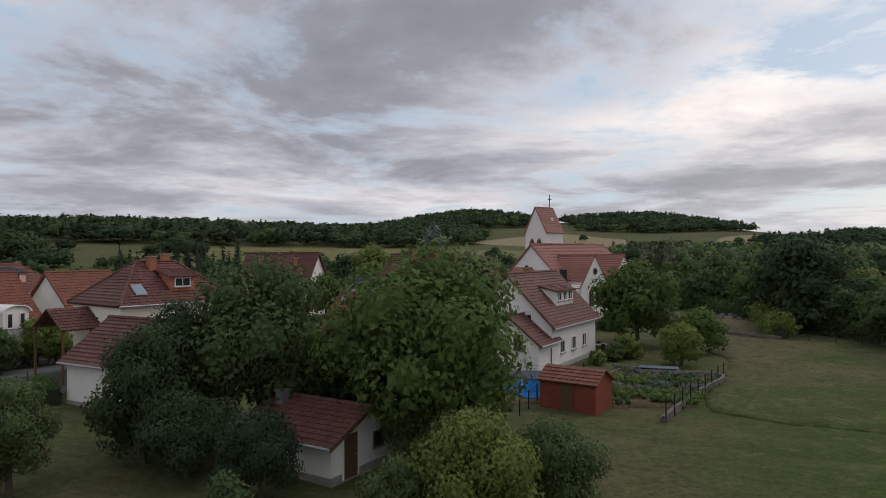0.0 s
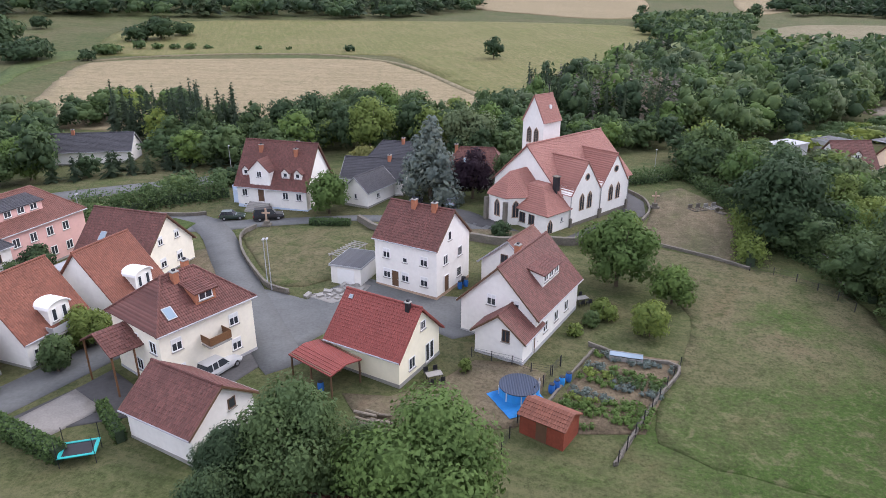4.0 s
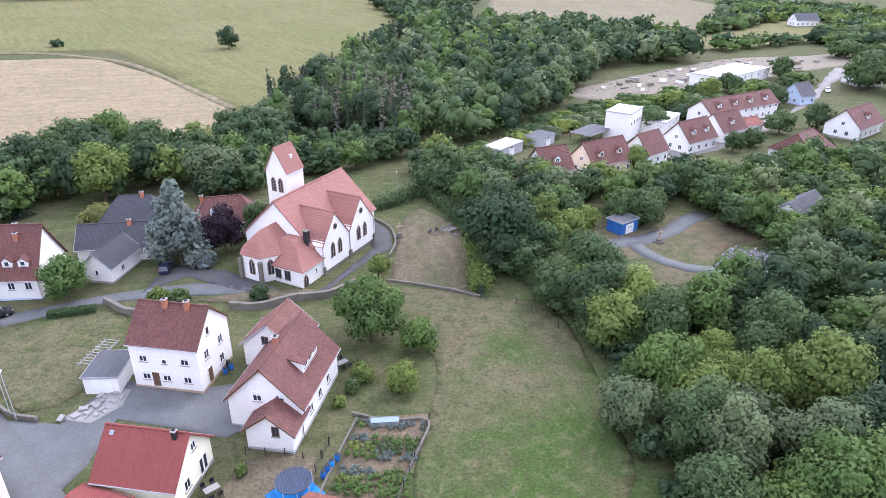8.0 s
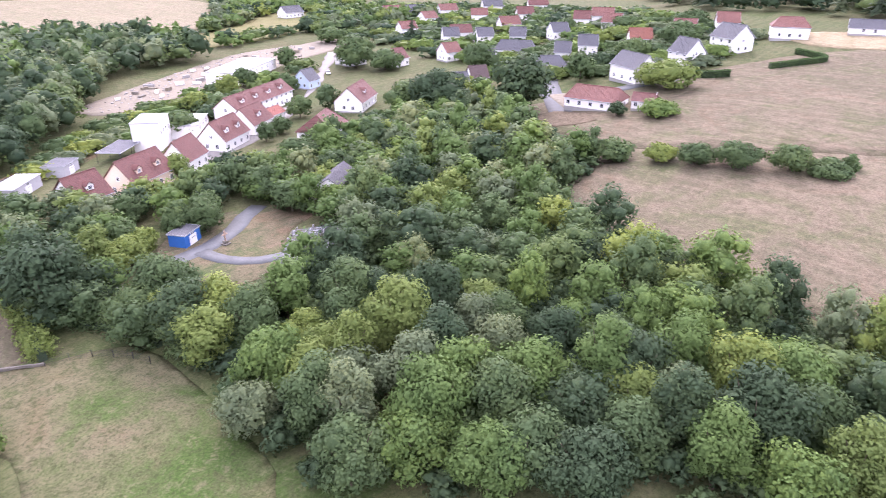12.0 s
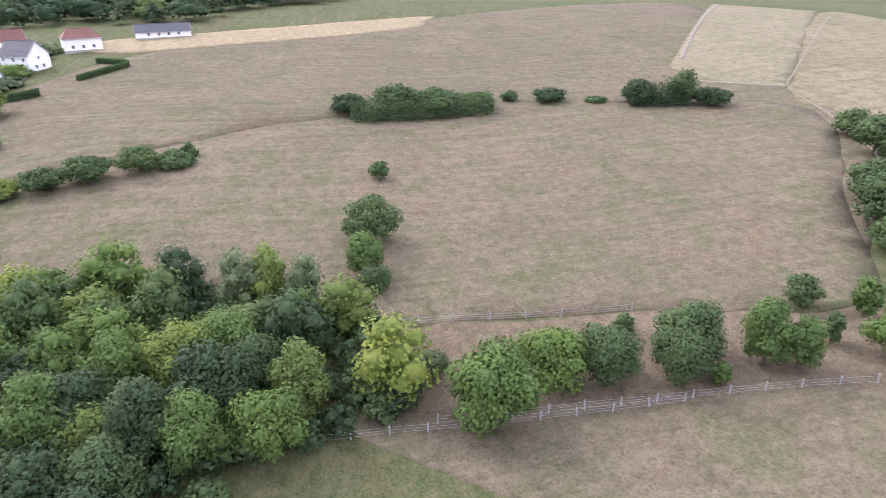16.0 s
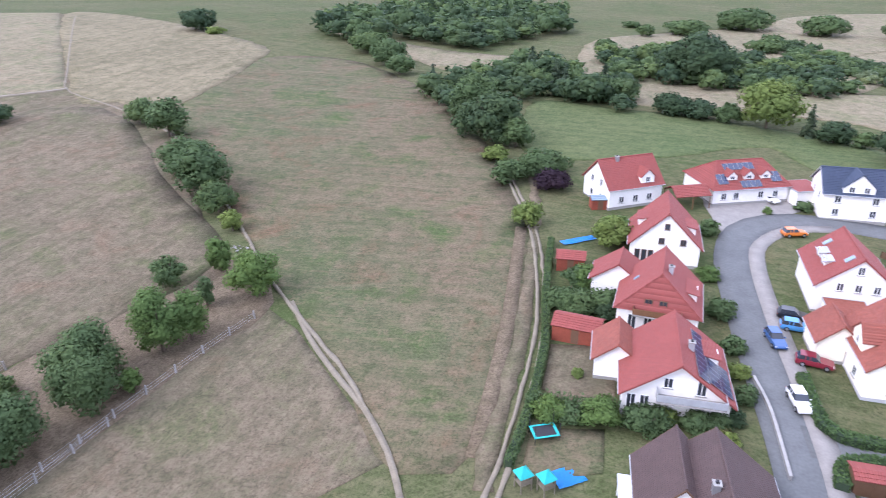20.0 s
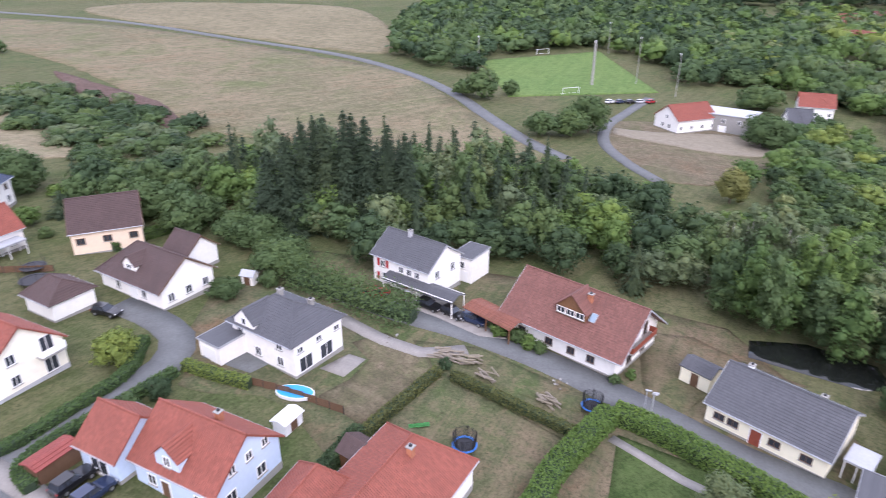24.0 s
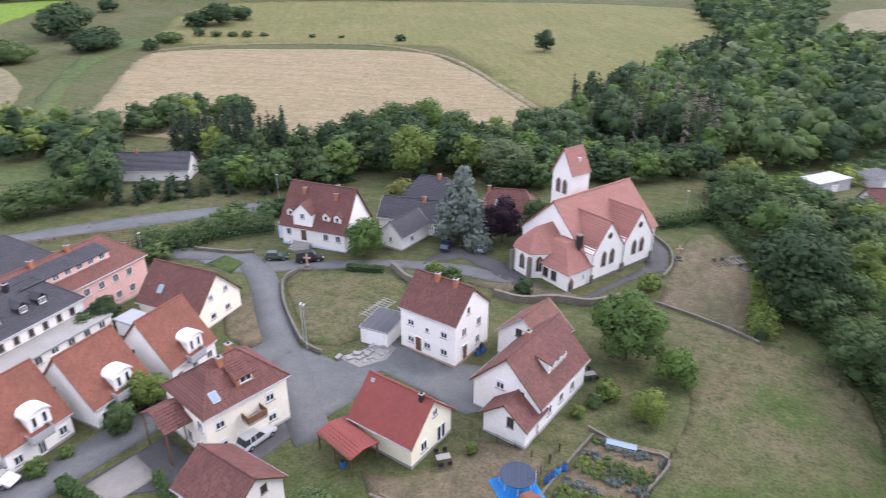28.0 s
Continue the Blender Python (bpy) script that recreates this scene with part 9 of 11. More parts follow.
for x, y, tall, wide, kind in (
    (27.5, 347.3, 11.6, 4.9, 'leaf_dark'), (-49.8, 366.8, 3.8, 3.0, 'leaf_dark'), (-128.5, 370.2, 2.3, 2.8, 'leaf_mid'),
    (-136.3, 366.2, 3.8, 3.1, 'leaf_mid'), (-144.5, 365.2, 3.5, 2.8, 'leaf_mid'), (-153.8, 364.1, 3.5, 3.1, 'leaf_mid'),
    (-162.4, 363.0, 5.2, 3.5, 'leaf_mid'), (-100.6, 369.7, 2.3, 1.7, 'leaf_mid'), (-83.9, 371.0, 1.8, 1.7, 'leaf_mid'),
    (-171.7, 324.4, 5.7, 4.6, 'leaf_dark'), (-197.5, 315.9, 10.1, 11.2, 'leaf_dark'), (-170.5, 344.0, 5.5, 7.5, 'leaf_mid'),
    (185.4, 849.0, 8.8, 6.1, 'leaf_dark'), (289.2, 629.3, 13.2, 7.3, 'leaf_dark'), (199.7, 676.7, 7.1, 5.6, 'leaf_dark'),
    (-174.9, 389.1, 9.5, 8.3, 'leaf_dark'), (-164.3, 396.7, 13.2, 10.6, 'leaf_dark'), (-157.2, 414.9, 8.7, 7.0, 'leaf_dark'),
):
    tree(x, y, tall, wide, kind, "on the field margin")
for x, y, tall, wide, kind in (
    (-246.0, 417.9, 8.0, 6.0, 'leaf_dark'), (-228.8, 341.6, 16.5, 12.3, 'leaf_dark'),
):
    tree(x, y, tall, wide, kind, "on the field margin")
for x, y, tall, wide, kind in (
    (-236.1, -52.6, 11.3, 6.5, 'leaf_mid'), (-244.5, -43.4, 6.4, 3.1, 'leaf_mid'), (-201.8, -11.3, 12.2, 6.6, 'leaf_mid'),
    (-193.5, -24.3, 7.8, 5.7, 'leaf_mid'), (-196.6, -16.0, 8.7, 6.1, 'leaf_mid'), (-149.6, 24.5, 8.7, 4.0, 'leaf_yellow'),
    (-238.1, -60.7, 6.3, 4.9, 'leaf_mid'), (-204.6, 39.7, 10.1, 8.3, 'leaf_mid'), (-252.8, 44.7, 9.0, 8.3, 'leaf_mid'),
):
    tree(x, y, tall, wide, kind, "by the sports club")
for x, y, tall, wide, kind in (
    (-150.6, 85.1, 5.7, 3.8, 'leaf_light'), (-139.1, 82.0, 3.9, 2.4, 'leaf_mid'), (-165.9, 84.2, 2.9, 3.8, 'leaf_mid'),
    (-132.2, 119.0, 4.9, 4.6, 'leaf_mid'), (-121.1, 130.3, 3.8, 3.6, 'leaf_mid'), (-232.9, 355.5, 17.0, 13.5, 'leaf_dark'),
    (-196.4, 324.9, 11.1, 9.4, 'leaf_dark'), (-223.7, 285.5, 10.4, 14.2, 'leaf_mid'), (-102.9, 204.5, 9.9, 8.3, 'leaf_mid'),
    (-86.9, 132.1, 9.9, 5.0, 'leaf'), (-96.6, 121.1, 7.9, 5.8, 'leaf_mid'), (-91.0, 125.7, 7.8, 5.2, 'leaf_mid'),
    (-232.7, 223.4, 6.7, 5.8, 'leaf_mid'), (-209.4, 209.9, 6.2, 4.3, 'leaf_light'), (-234.7, 249.5, 4.2, 4.9, 'leaf_mid'),
    (-209.2, 234.5, 5.8, 3.4, 'leaf_mid'), (-205.2, 246.4, 6.1, 4.0, 'leaf_mid'), (-363.3, 292.2, 5.5, 5.8, 'leaf_mid'),
):
    tree(x, y, tall, wide, kind, "in the valley")
for x, y, tall, wide, kind in (
    (-282.2, 240.4, 6.0, 4.6, 'leaf_mid'), (-276.4, 256.4, 3.7, 4.7, 'leaf_mid'), (-387.6, 336.4, 4.8, 3.6, 'leaf_mid'),
    (-275.7, 302.5, 5.2, 3.6, 'leaf_mid'),
):
    tree(x, y, tall, wide, kind, "in the valley")

# ---- woods ----
CLEARING = [(82, 106), (89, 104), (102, 101), (109, 97), (104, 82), (103, 69), (97, 66), (88, 62), (80, 66), (73, 74), (70, 84), (74, 94)]
VALLEY_FIELD = [(238, 385), (312, 342), (352, 358), (418, 430), (412, 520), (330, 560), (270, 540), (222, 450)]
VALLEY_GREEN = [(272, 286), (345, 280), (420, 325), (404, 354), (340, 332), (286, 322)]
sheet("valley_field", VALLEY_FIELD, M["hay"], 0.2, "tan stubble field across the valley", "field", curved=True)
sheet("valley_green", VALLEY_GREEN, M["pasture"], 0.22, "pale green meadow across the valley", "grass", curved=True)
sheet("scrub_ground", [(70, 158), (110, 184), (150, 206), (206, 206), (196, 190), (150, 178), (120, 170), (90, 160)], M["dry2"], 0.1, "dry scrubby ground along the railway", "ground", curved=True)
wood("trees close behind the church", [(2.6, 137.9), (15.8, 142.6), (21.2, 148.4), (43.2, 154.2), (57.4, 160.8), (62.5, 174.7), (35.2, 177.3), (15.3, 168.5), (1.4, 155.2)], 6.0, 8.5, (("leaf_mid", 3), ("leaf_dark", 3), ("leaf", 2), ("needle", 1)), 63, 0.05)
wood("scrub between the railway and the yard", [(70, 160), (110, 182), (146, 202), (200, 204), (190, 192), (150, 180), (120, 171), (92, 162)], 9.0, 4.5, (("leaf_mid", 3), ("leaf", 2), ("leaf_pale", 2), ("leaf_light", 1)), 61)
wood("garden trees behind the terraced houses", [(150, 172), (205, 196), (250, 205), (246, 198), (206, 184), (160, 168)], 9.0, 6.0, (("leaf_mid", 3), ("leaf", 2), ("leaf_dark", 1)), 62)
grove([(53.6, 71.1), (49.4, 52.7), (41.6, 38.0), (37.5, 42.6), (46.7, 26.9), (61.0, -12.4), (58.7, 14.3), (56.4, -6.3), (61.1, -10.2), (59.2, -22.1), (64.8, -30.5), (77.8, -31.2), (89.0, -24.3), (104.2, -2.2), (118.4, 28.4), (124.4, 44.2), (116.7, 41.0), (142.9, 34.5), (156.5, 36.1), (182.6, 67.5), (195.1, 101.0), (163.3, 103.5), (126.4, 73.8), (117.2, 83.4), (99.8, 71.2), (82.9, 64.9), (70.4, 67.7), (62.9, 72.3)], 7.4, 11.0, (("leaf_mid", 4), ("leaf_dark", 2), ("leaf", 3), ("leaf_light", 2), ("leaf_pale", 1.5)), 11, "in the dense wood beside the meadow", keep_off=(CLEARING,))
wood("low undergrowth of the wood", [(53.6, 71.1), (49.4, 52.7), (41.6, 38.0), (37.5, 42.6), (46.7, 26.9), (61.0, -12.4), (58.7, 14.3), (56.4, -6.3), (61.1, -10.2), (59.2, -22.1), (64.8, -30.5), (77.8, -31.2), (89.0, -24.3), (104.2, -2.2), (118.4, 28.4), (124.4, 44.2), (116.7, 41.0), (142.9, 34.5), (156.5, 36.1), (182.6, 67.5), (195.1, 101.0), (163.3, 103.5), (126.4, 73.8), (117.2, 83.4), (99.8, 71.2), (82.9, 64.9), (70.4, 67.7), (62.9, 72.3)], 4.6, 4.6, (("leaf_mid", 3), ("leaf_dark", 3)), 12, keep_off=(CLEARING,))
wood("mixed trees along the cemetery and gardens", [(52.1, 101.5), (52.5, 130.5), (55.9, 156.8), (74.2, 156.7), (78.0, 130.9), (92.8, 121.1), (122.9, 112.2), (132.9, 101.1), (149.1, 115.6), (166.4, 106.5), (117.1, 66.0), (99.8, 71.2), (105.0, 85.5), (96.1, 96.9), (85.8, 113.1), (65.0, 99.9), (55.4, 83.1), (55.0, 75.1), (54.0, 71.8), (49.0, 83.3)], 7.5, 9, (("leaf_mid", 4), ("leaf_dark", 2), ("leaf", 3), ("leaf_light", 2), ("leaf_pale", 1.5)), 13, keep_off=(CLEARING,))
wood("shrubs along the valley houses", [(152.8, 106.4), (193.7, 117.2), (234.0, 108.0), (206.0, 78.3), (171.4, 83.5), (143.2, 53.7), (134.1, 72.3), (133.7, 88.7)], 7.0, 8, (("leaf_mid", 4), ("leaf_dark", 2), ("leaf", 3), ("leaf_light", 2), ("leaf_pale", 1.5)), 14)
wood("dense mixed wood beyond the railway", [(18.0, 202.4), (28.7, 217.2), (53.3, 262.2), (84.6, 307.4), (139.4, 379.8), (185.0, 385.0), (232.0, 352.0), (272.0, 300.0), (242.5, 258.5), (199.6, 259.7), (145.8, 222.9), (126.9, 195.9), (86.7, 172.1), (60.7, 170.8), (52.7, 191.0), (36.4, 180.8), (22.6, 185.5)], 9.5, 14, (("leaf_mid", 4), ("leaf_dark", 4), ("leaf", 2), ("leaf_pale", 2)), 15)
wood("dying spruce stand with grey bare tops", [(37.3, 185.2), (45.3, 223.9), (63.7, 231.3), (73.8, 203.3), (60.7, 170.8), (50.0, 181.1)], 4.5, 15, (("dead", 3), ("needle", 2)), 16)
wood("dark spruce edge beside the pasture", [(23.8, 200.4), (28.0, 225.0), (46.3, 249.5), (84.6, 307.4), (129.6, 362.1), (122.5, 337.4), (77.5, 272.4), (46.1, 227.7), (36.7, 199.8)], 4.6, 14, (("needle", 5), ("dead", 1), ("leaf_dark", 1)), 17)
wood("broadleaf belt below the wheat field", [(-101.7, 140.3), (-80.9, 128.3), (-67.1, 132.9), (-46.5, 139.1), (-34.7, 144.5), (-24.6, 148.3), (-8.4, 152.5), (13.8, 150.3), (25.3, 153.6), (26.0, 193.6), (13.8, 193.0), (-6.3, 175.5), (-43.0, 169.5), (-74.3, 170.9), (-102.5, 171.5), (-121.1, 171.6)], 7.5, 11, (("leaf_mid", 4), ("leaf_dark", 5), ("leaf", 1), ("leaf_light", 1)), 18, keep_off=([(-108.2, 178.0), (-79.7, 180.8), (-58.7, 130.5), (-81.2, 126.6)],))
wood("dark spruces in front of the slate-roofed house", [(-80.5, 127.6), (-67.1, 132.9), (-46.5, 139.1), (-30.1, 148.7), (-32.4, 161.5), (-48.3, 150.1), (-70.6, 140.8), (-83.5, 135.6)], 4.2, 5.2, (("needle", 4), ("leaf_dark", 1)), 19)
wood("tall dark spruces below the wheat field", [(-85.3, 164.4), (-49.7, 154.9), (-52.3, 169.9), (-76.9, 177.8), (-89.4, 175.2)], 4.2, 15, (("needle", 1),), 20)
wood("wooded valley belt behind the houses", [(-95.4, -72.6), (-101.7, -58.3), (-94.9, -47.0), (-90.0, -40.6), (-96.4, -26.4), (-102.8, -17.6), (-99.7, -1.5), (-95.2, 9.4), (-88.1, 20.9), (-91.9, 22.2), (-88.8, 33.6), (-86.4, 10.8), (-86.3, 41.3), (-105.5, 47.9), (-123.7, 32.4), (-131.9, 51.0), (-142.7, 36.2), (-144.8, 10.8), (-146.7, -11.0), (-138.8, -29.8), (-136.0, -51.1), (-134.4, -76.9), (-127.8, -91.4)], 6.6, 9.0, (("leaf_mid", 5), ("leaf_dark", 2), ("leaf", 3), ("leaf_pale", 1), ("needle", 1)), 21, keep_off=([(-106, 24), (-104, 62), (-165, 62), (-165, 2), (-128, 10)],))
wood("spruce stand behind the houses", [(-116.6, -84.0), (-138.8, -79.2), (-144.6, -54.2), (-147.2, -26.0), (-137.5, -8.8), (-113.9, -3.4), (-109.4, -21.1), (-115.0, -43.5), (-102.1, -50.2), (-98.3, -62.4)], 5.0, 13, (("needle", 5), ("leaf_mid", 2), ("leaf_pale", 1)), 22)
wood("tall pale poplars by the pond", [(-95.0, 16.4), (-86.7, 21.9), (-82.2, 33.0), (-83.5, 39.6), (-94.6, 42.8), (-104.0, 33.7), (-107.5, 24.4)], 4.6, 13, (("leaf_pale", 2), ("leaf_mid", 3), ("leaf", 3)), 23)
wood("scrubby trees on the railway slope", [(-146.3, 32.9), (-181.1, 40.7), (-200.5, 58.0), (-182.0, 76.8), (-163.0, 82.7), (-120.4, 75.7), (-113.8, 74.6), (-118.6, 57.0), (-112.3, 51.3), (-104.0, 42.6), (-112.0, 30.0), (-128.0, 14.0)], 5.0, 4.2, (("leaf_mid", 4), ("leaf_dark", 1), ("leaf", 3), ("leaf_pale", 2)), 24)
wood("dark trees along the stream", [(-216.9, 83.6), (-218.8, 106.8), (-189.9, 114.3), (-158.3, 134.2), (-158.4, 159.5), (-136.6, 158.6), (-113.7, 162.7), (-109.6, 184.7), (-83.6, 200.8), (-69.7, 193.2), (-79.7, 215.4), (-104.7, 207.5), (-121.5, 196.2), (-154.8, 183.9), (-170.8, 177.1), (-170.0, 143.7), (-210.1, 121.4), (-229.1, 97.6)], 7.5, 10, (("leaf_mid", 4), ("leaf_dark", 2), ("leaf", 3), ("leaf_light", 2), ("leaf_pale", 1.5)), 25)
wood("trees beside the station road", [(-57.2, 100.4), (-47.4, 114.7), (-38.9, 122.9), (-41.9, 129.7), (-53.3, 117.6), (-61.3, 108.1)], 5, 5, (("leaf_mid", 1), ("leaf_dark", 1)), 26)
wood("scrub on the far heath slope", [(-133.7, -343.1), (-145.7, -272.6), (-158.8, -230.1), (-183.1, -200.6), (-178.9, -165.1), (-163.7, -126.6), (-138.3, -99.0), (-116.2, -95.9), (-119.9, -122.9), (-135.8, -160.1), (-144.2, -209.6), (-124.5, -234.8), (-113.8, -272.2)], 7.5, 4.0, (("leaf_mid", 3), ("leaf_dark", 3), ("leaf_pale", 1)), 27)
wood("dark scrub under the heath slope", [(-39.6, -269.0), (-70.0, -295.2), (-98.2, -280.6), (-112.5, -234.6), (-115.9, -219.4), (-88.3, -207.0), (-64.6, -216.2), (-38.4, -231.9)], 8, 6.5, (("leaf_dark", 3), ("leaf_mid", 2)), 28)
wood("trees behind the housing estate", [(-83.0, -99.0), (-107.1, -118.2), (-127.7, -105.6), (-122.1, -87.0), (-92.4, -70.3), (-94.6, -87.0)], 7, 7.5, (("leaf_mid", 3), ("leaf_dark", 2), ("needle", 1)), 29)
wood("distant wood beyond the heath", [(88.4, -327.4), (76.2, -380.7), (30.7, -470.9), (-40.7, -413.9), (-33.8, -340.4), (4.7, -282.5), (46.0, -303.7), (60.1, -271.4)], 10, 10, (("leaf_dark", 3), ("leaf_mid", 2)), 30)
wood("hedgerow trees along the south field", [(21.5, -207.8), (3.8, -226.5), (-13.2, -259.9), (-31.2, -231.1), (-42.6, -200.3), (-38.4, -186.7), (-20.4, -197.7), (-0.0, -189.1), (6.8, -152.9), (11.2, -157.0)], 8, 8, (("leaf_dark", 3), ("leaf_mid", 2), ("needle", 1)), 31)
wood("wood around the sports field", [(-308.3, -113.4), (-376.1, -137.8), (-480.6, -148.9), (-548.6, -102.9), (-574.0, -14.9), (-541.7, 47.6), (-451.2, 89.9), (-347.8, 91.6), (-293.1, 67.0), (-298.9, 50.8), (-278.5, 22.8), (-337.3, 7.6), (-370.5, -18.9), (-324.3, -74.1), (-282.3, -66.9), (-287.3, -89.4)], 9, 11, (("leaf_dark", 3), ("leaf_mid", 3), ("leaf", 1)), 32)
wood("trees below the clubhouse", [(-216.7, 38.2), (-231.3, 60.5), (-210.7, 73.9), (-138.6, 52.9), (-163.4, 40.0), (-153.9, 13.6), (-183.6, 43.6)], 7, 6, (("leaf_mid", 4), ("leaf_dark", 2), ("leaf", 3), ("leaf_light", 2), ("leaf_pale", 1.5)), 33)
wood("trees round the far village", [(-427.1, 71.0), (-358.8, 88.3), (-301.7, 106.6), (-218.6, 103.7), (-198.9, 126.5), (-182.7, 140.1), (-162.7, 130.0), (-186.8, 114.5), (-215.3, 88.5), (-236.6, 83.1), (-277.2, 62.3), (-295.0, 46.8), (-361.3, 25.4), (-437.1, 32.8)], 9, 9, (("leaf_mid", 4), ("leaf_dark", 2), ("leaf", 3), ("leaf_light", 2), ("leaf_pale", 1.5)), 34)
wood("trees round the far village", [(-518.6, 166.1), (-416.5, 180.2), (-364.4, 228.1), (-328.0, 205.8), (-331.7, 157.0), (-382.9, 135.9), (-470.1, 101.6), (-567.4, 96.8)], 10, 9, (("leaf_mid", 4), ("leaf_dark", 2), ("leaf", 3), ("leaf_light", 2), ("leaf_pale", 1.5)), 35)
wood("trees and gardens between the estate houses", [(347.1, 265.8), (306.0, 185.0), (277.0, 131.7), (232.0, 91.2), (234.5, 61.1), (251.7, 23.5), (299.7, 11.3), (392.1, 72.2), (483.8, 174.4), (494.0, 255.5), (445.9, 308.4)], 14, 5.4, (("leaf_mid", 4), ("leaf_dark", 2), ("leaf", 3), ("leaf_light", 2), ("leaf_pale", 1.5)), 51)
wood("valley trees beyond the building yard", [(309.4, 330.2), (421.0, 363.4), (404.7, 278.4), (350.5, 238.1), (325.8, 276.2), (267.5, 274.1)], 10, 9, (("leaf_mid", 4), ("leaf_dark", 2), ("leaf", 3), ("leaf_light", 2), ("leaf_pale", 1.5)), 52, keep_off=(VALLEY_FIELD, VALLEY_GREEN))
wood("trees beyond the eastern estate", [(420.3, 439.5), (481.8, 366.5), (429.7, 222.3), (347.1, 265.8), (301.4, 319.1), (334.1, 400.8)], 11, 9, (("leaf_mid", 4), ("leaf_dark", 2), ("leaf", 3), ("leaf_light", 2), ("leaf_pale", 1.5)), 53, keep_off=(VALLEY_FIELD, VALLEY_GREEN))
wood("dark forest on the northern ridge", [(-323.7, 419.2), (-303.4, 443.4), (-256.3, 463.5), (-201.3, 477.3), (-141.1, 500.9), (-81.9, 514.9), (-38.6, 540.4), (30, 620), (60, 900), (40, 1250), (-200, 1150), (-500, 1000), (-700, 800), (-560, 560)], 15, 15, (("leaf_dark", 4), ("needle", 3), ("leaf_mid", 1)), 40)
wood("dark forest on the domed hill", [(-260, 1150), (-90, 1080), (60, 1060), (190, 1120), (230, 1350), (60, 1500), (-160, 1420)], 17, 16, (("leaf_dark", 4), ("needle", 3), ("leaf_mid", 1)), 41)
wood("dark forest on the second domed hill", [(225, 1050), (330, 980), (430, 1000), (520, 1060), (560, 1300), (400, 1420), (240, 1350)], 17, 16, (("leaf_dark", 4), ("needle", 3), ("leaf_mid", 1)), 42)
wood("forest edge on the eastern ridge", [(330, 640), (460, 600), (620, 640), (900, 700), (1300, 900), (1200, 1400), (800, 1350), (640, 1000), (480, 800), (360, 760)], 19, 15, (("leaf_dark", 4), ("needle", 3), ("leaf_mid", 1)), 43)
wood("wooded slope above the valley", [(157.1, 561.5), (222.9, 606.8), (258.8, 579.5), (250.0, 540.0), (215.0, 470.0), (190.0, 420.0), (181.9, 413.9), (132.7, 377.5)], 10, 10, (("leaf_dark", 3), ("leaf_mid", 2)), 44)
wood("forest behind the eastern crest", [(330, -40), (420, -160), (520, -300), (700, -420), (900, -300), (800, 60), (560, 120), (400, 60)], 17, 14, (("leaf_dark", 4), ("needle", 3), ("leaf_mid", 1)), 45)
wood("forest on the southern skyline", [(250, -480), (60, -560), (-150, -560), (-100, -720), (150, -800), (400, -640)], 17, 12, (("leaf_dark", 4), ("needle", 3), ("leaf_mid", 1)), 46)
wood("forest on the western skyline", [(-620, -200), (-560, 60), (-600, 260), (-900, 300), (-1000, 0), (-850, -300)], 18, 13, (("leaf_dark", 4), ("needle", 3), ("leaf_mid", 1)), 47)
wood("woods between the villages", [(-420, 60), (-330, 120), (-420, 330), (-560, 300)], 14, 10, (("leaf_mid", 4), ("leaf_dark", 2), ("leaf", 3), ("leaf_light", 2), ("leaf_pale", 1.5)), 48)

# ---- small things ----
PAINTS = {"black": (0.012, 0.012, 0.014), "navy": (0.018, 0.03, 0.07), "silver": (0.52, 0.53, 0.55), "silver_blue": (0.42, 0.50, 0.58), "white": (0.78, 0.78, 0.78), "red": (0.40, 0.02, 0.03),
          "maroon": (0.20, 0.015, 0.03), "sky": (0.06, 0.24, 0.50), "blue": (0.03, 0.09, 0.24), "orange": (0.62, 0.17, 0.02), "dark_green": (0.02, 0.04, 0.03)}
CAR_MESHES = {}


def mesh_of(name, bm, mat):
    me = bpy.data.meshes.new(name)
    bm.to_mesh(me)
    bm.free()
    me.materials.append(mat)
    return me


def loft(bm, rings):
    """A closed skin over rings of equal count."""
    rows = [[bm.verts.new(p) for p in r] for r in rings]
    n = len(rows[0])
    for a, b in zip(rows, rows[1:]):
        for i in range(n):
            j = (i + 1) % n
            bm.faces.new((a[i], a[j], b[j], b[i]))
    bm.faces.new(rows[0][::-1])
    bm.faces.new(rows[-1])
    bmesh.ops.recalc_face_normals(bm, faces=bm.faces)


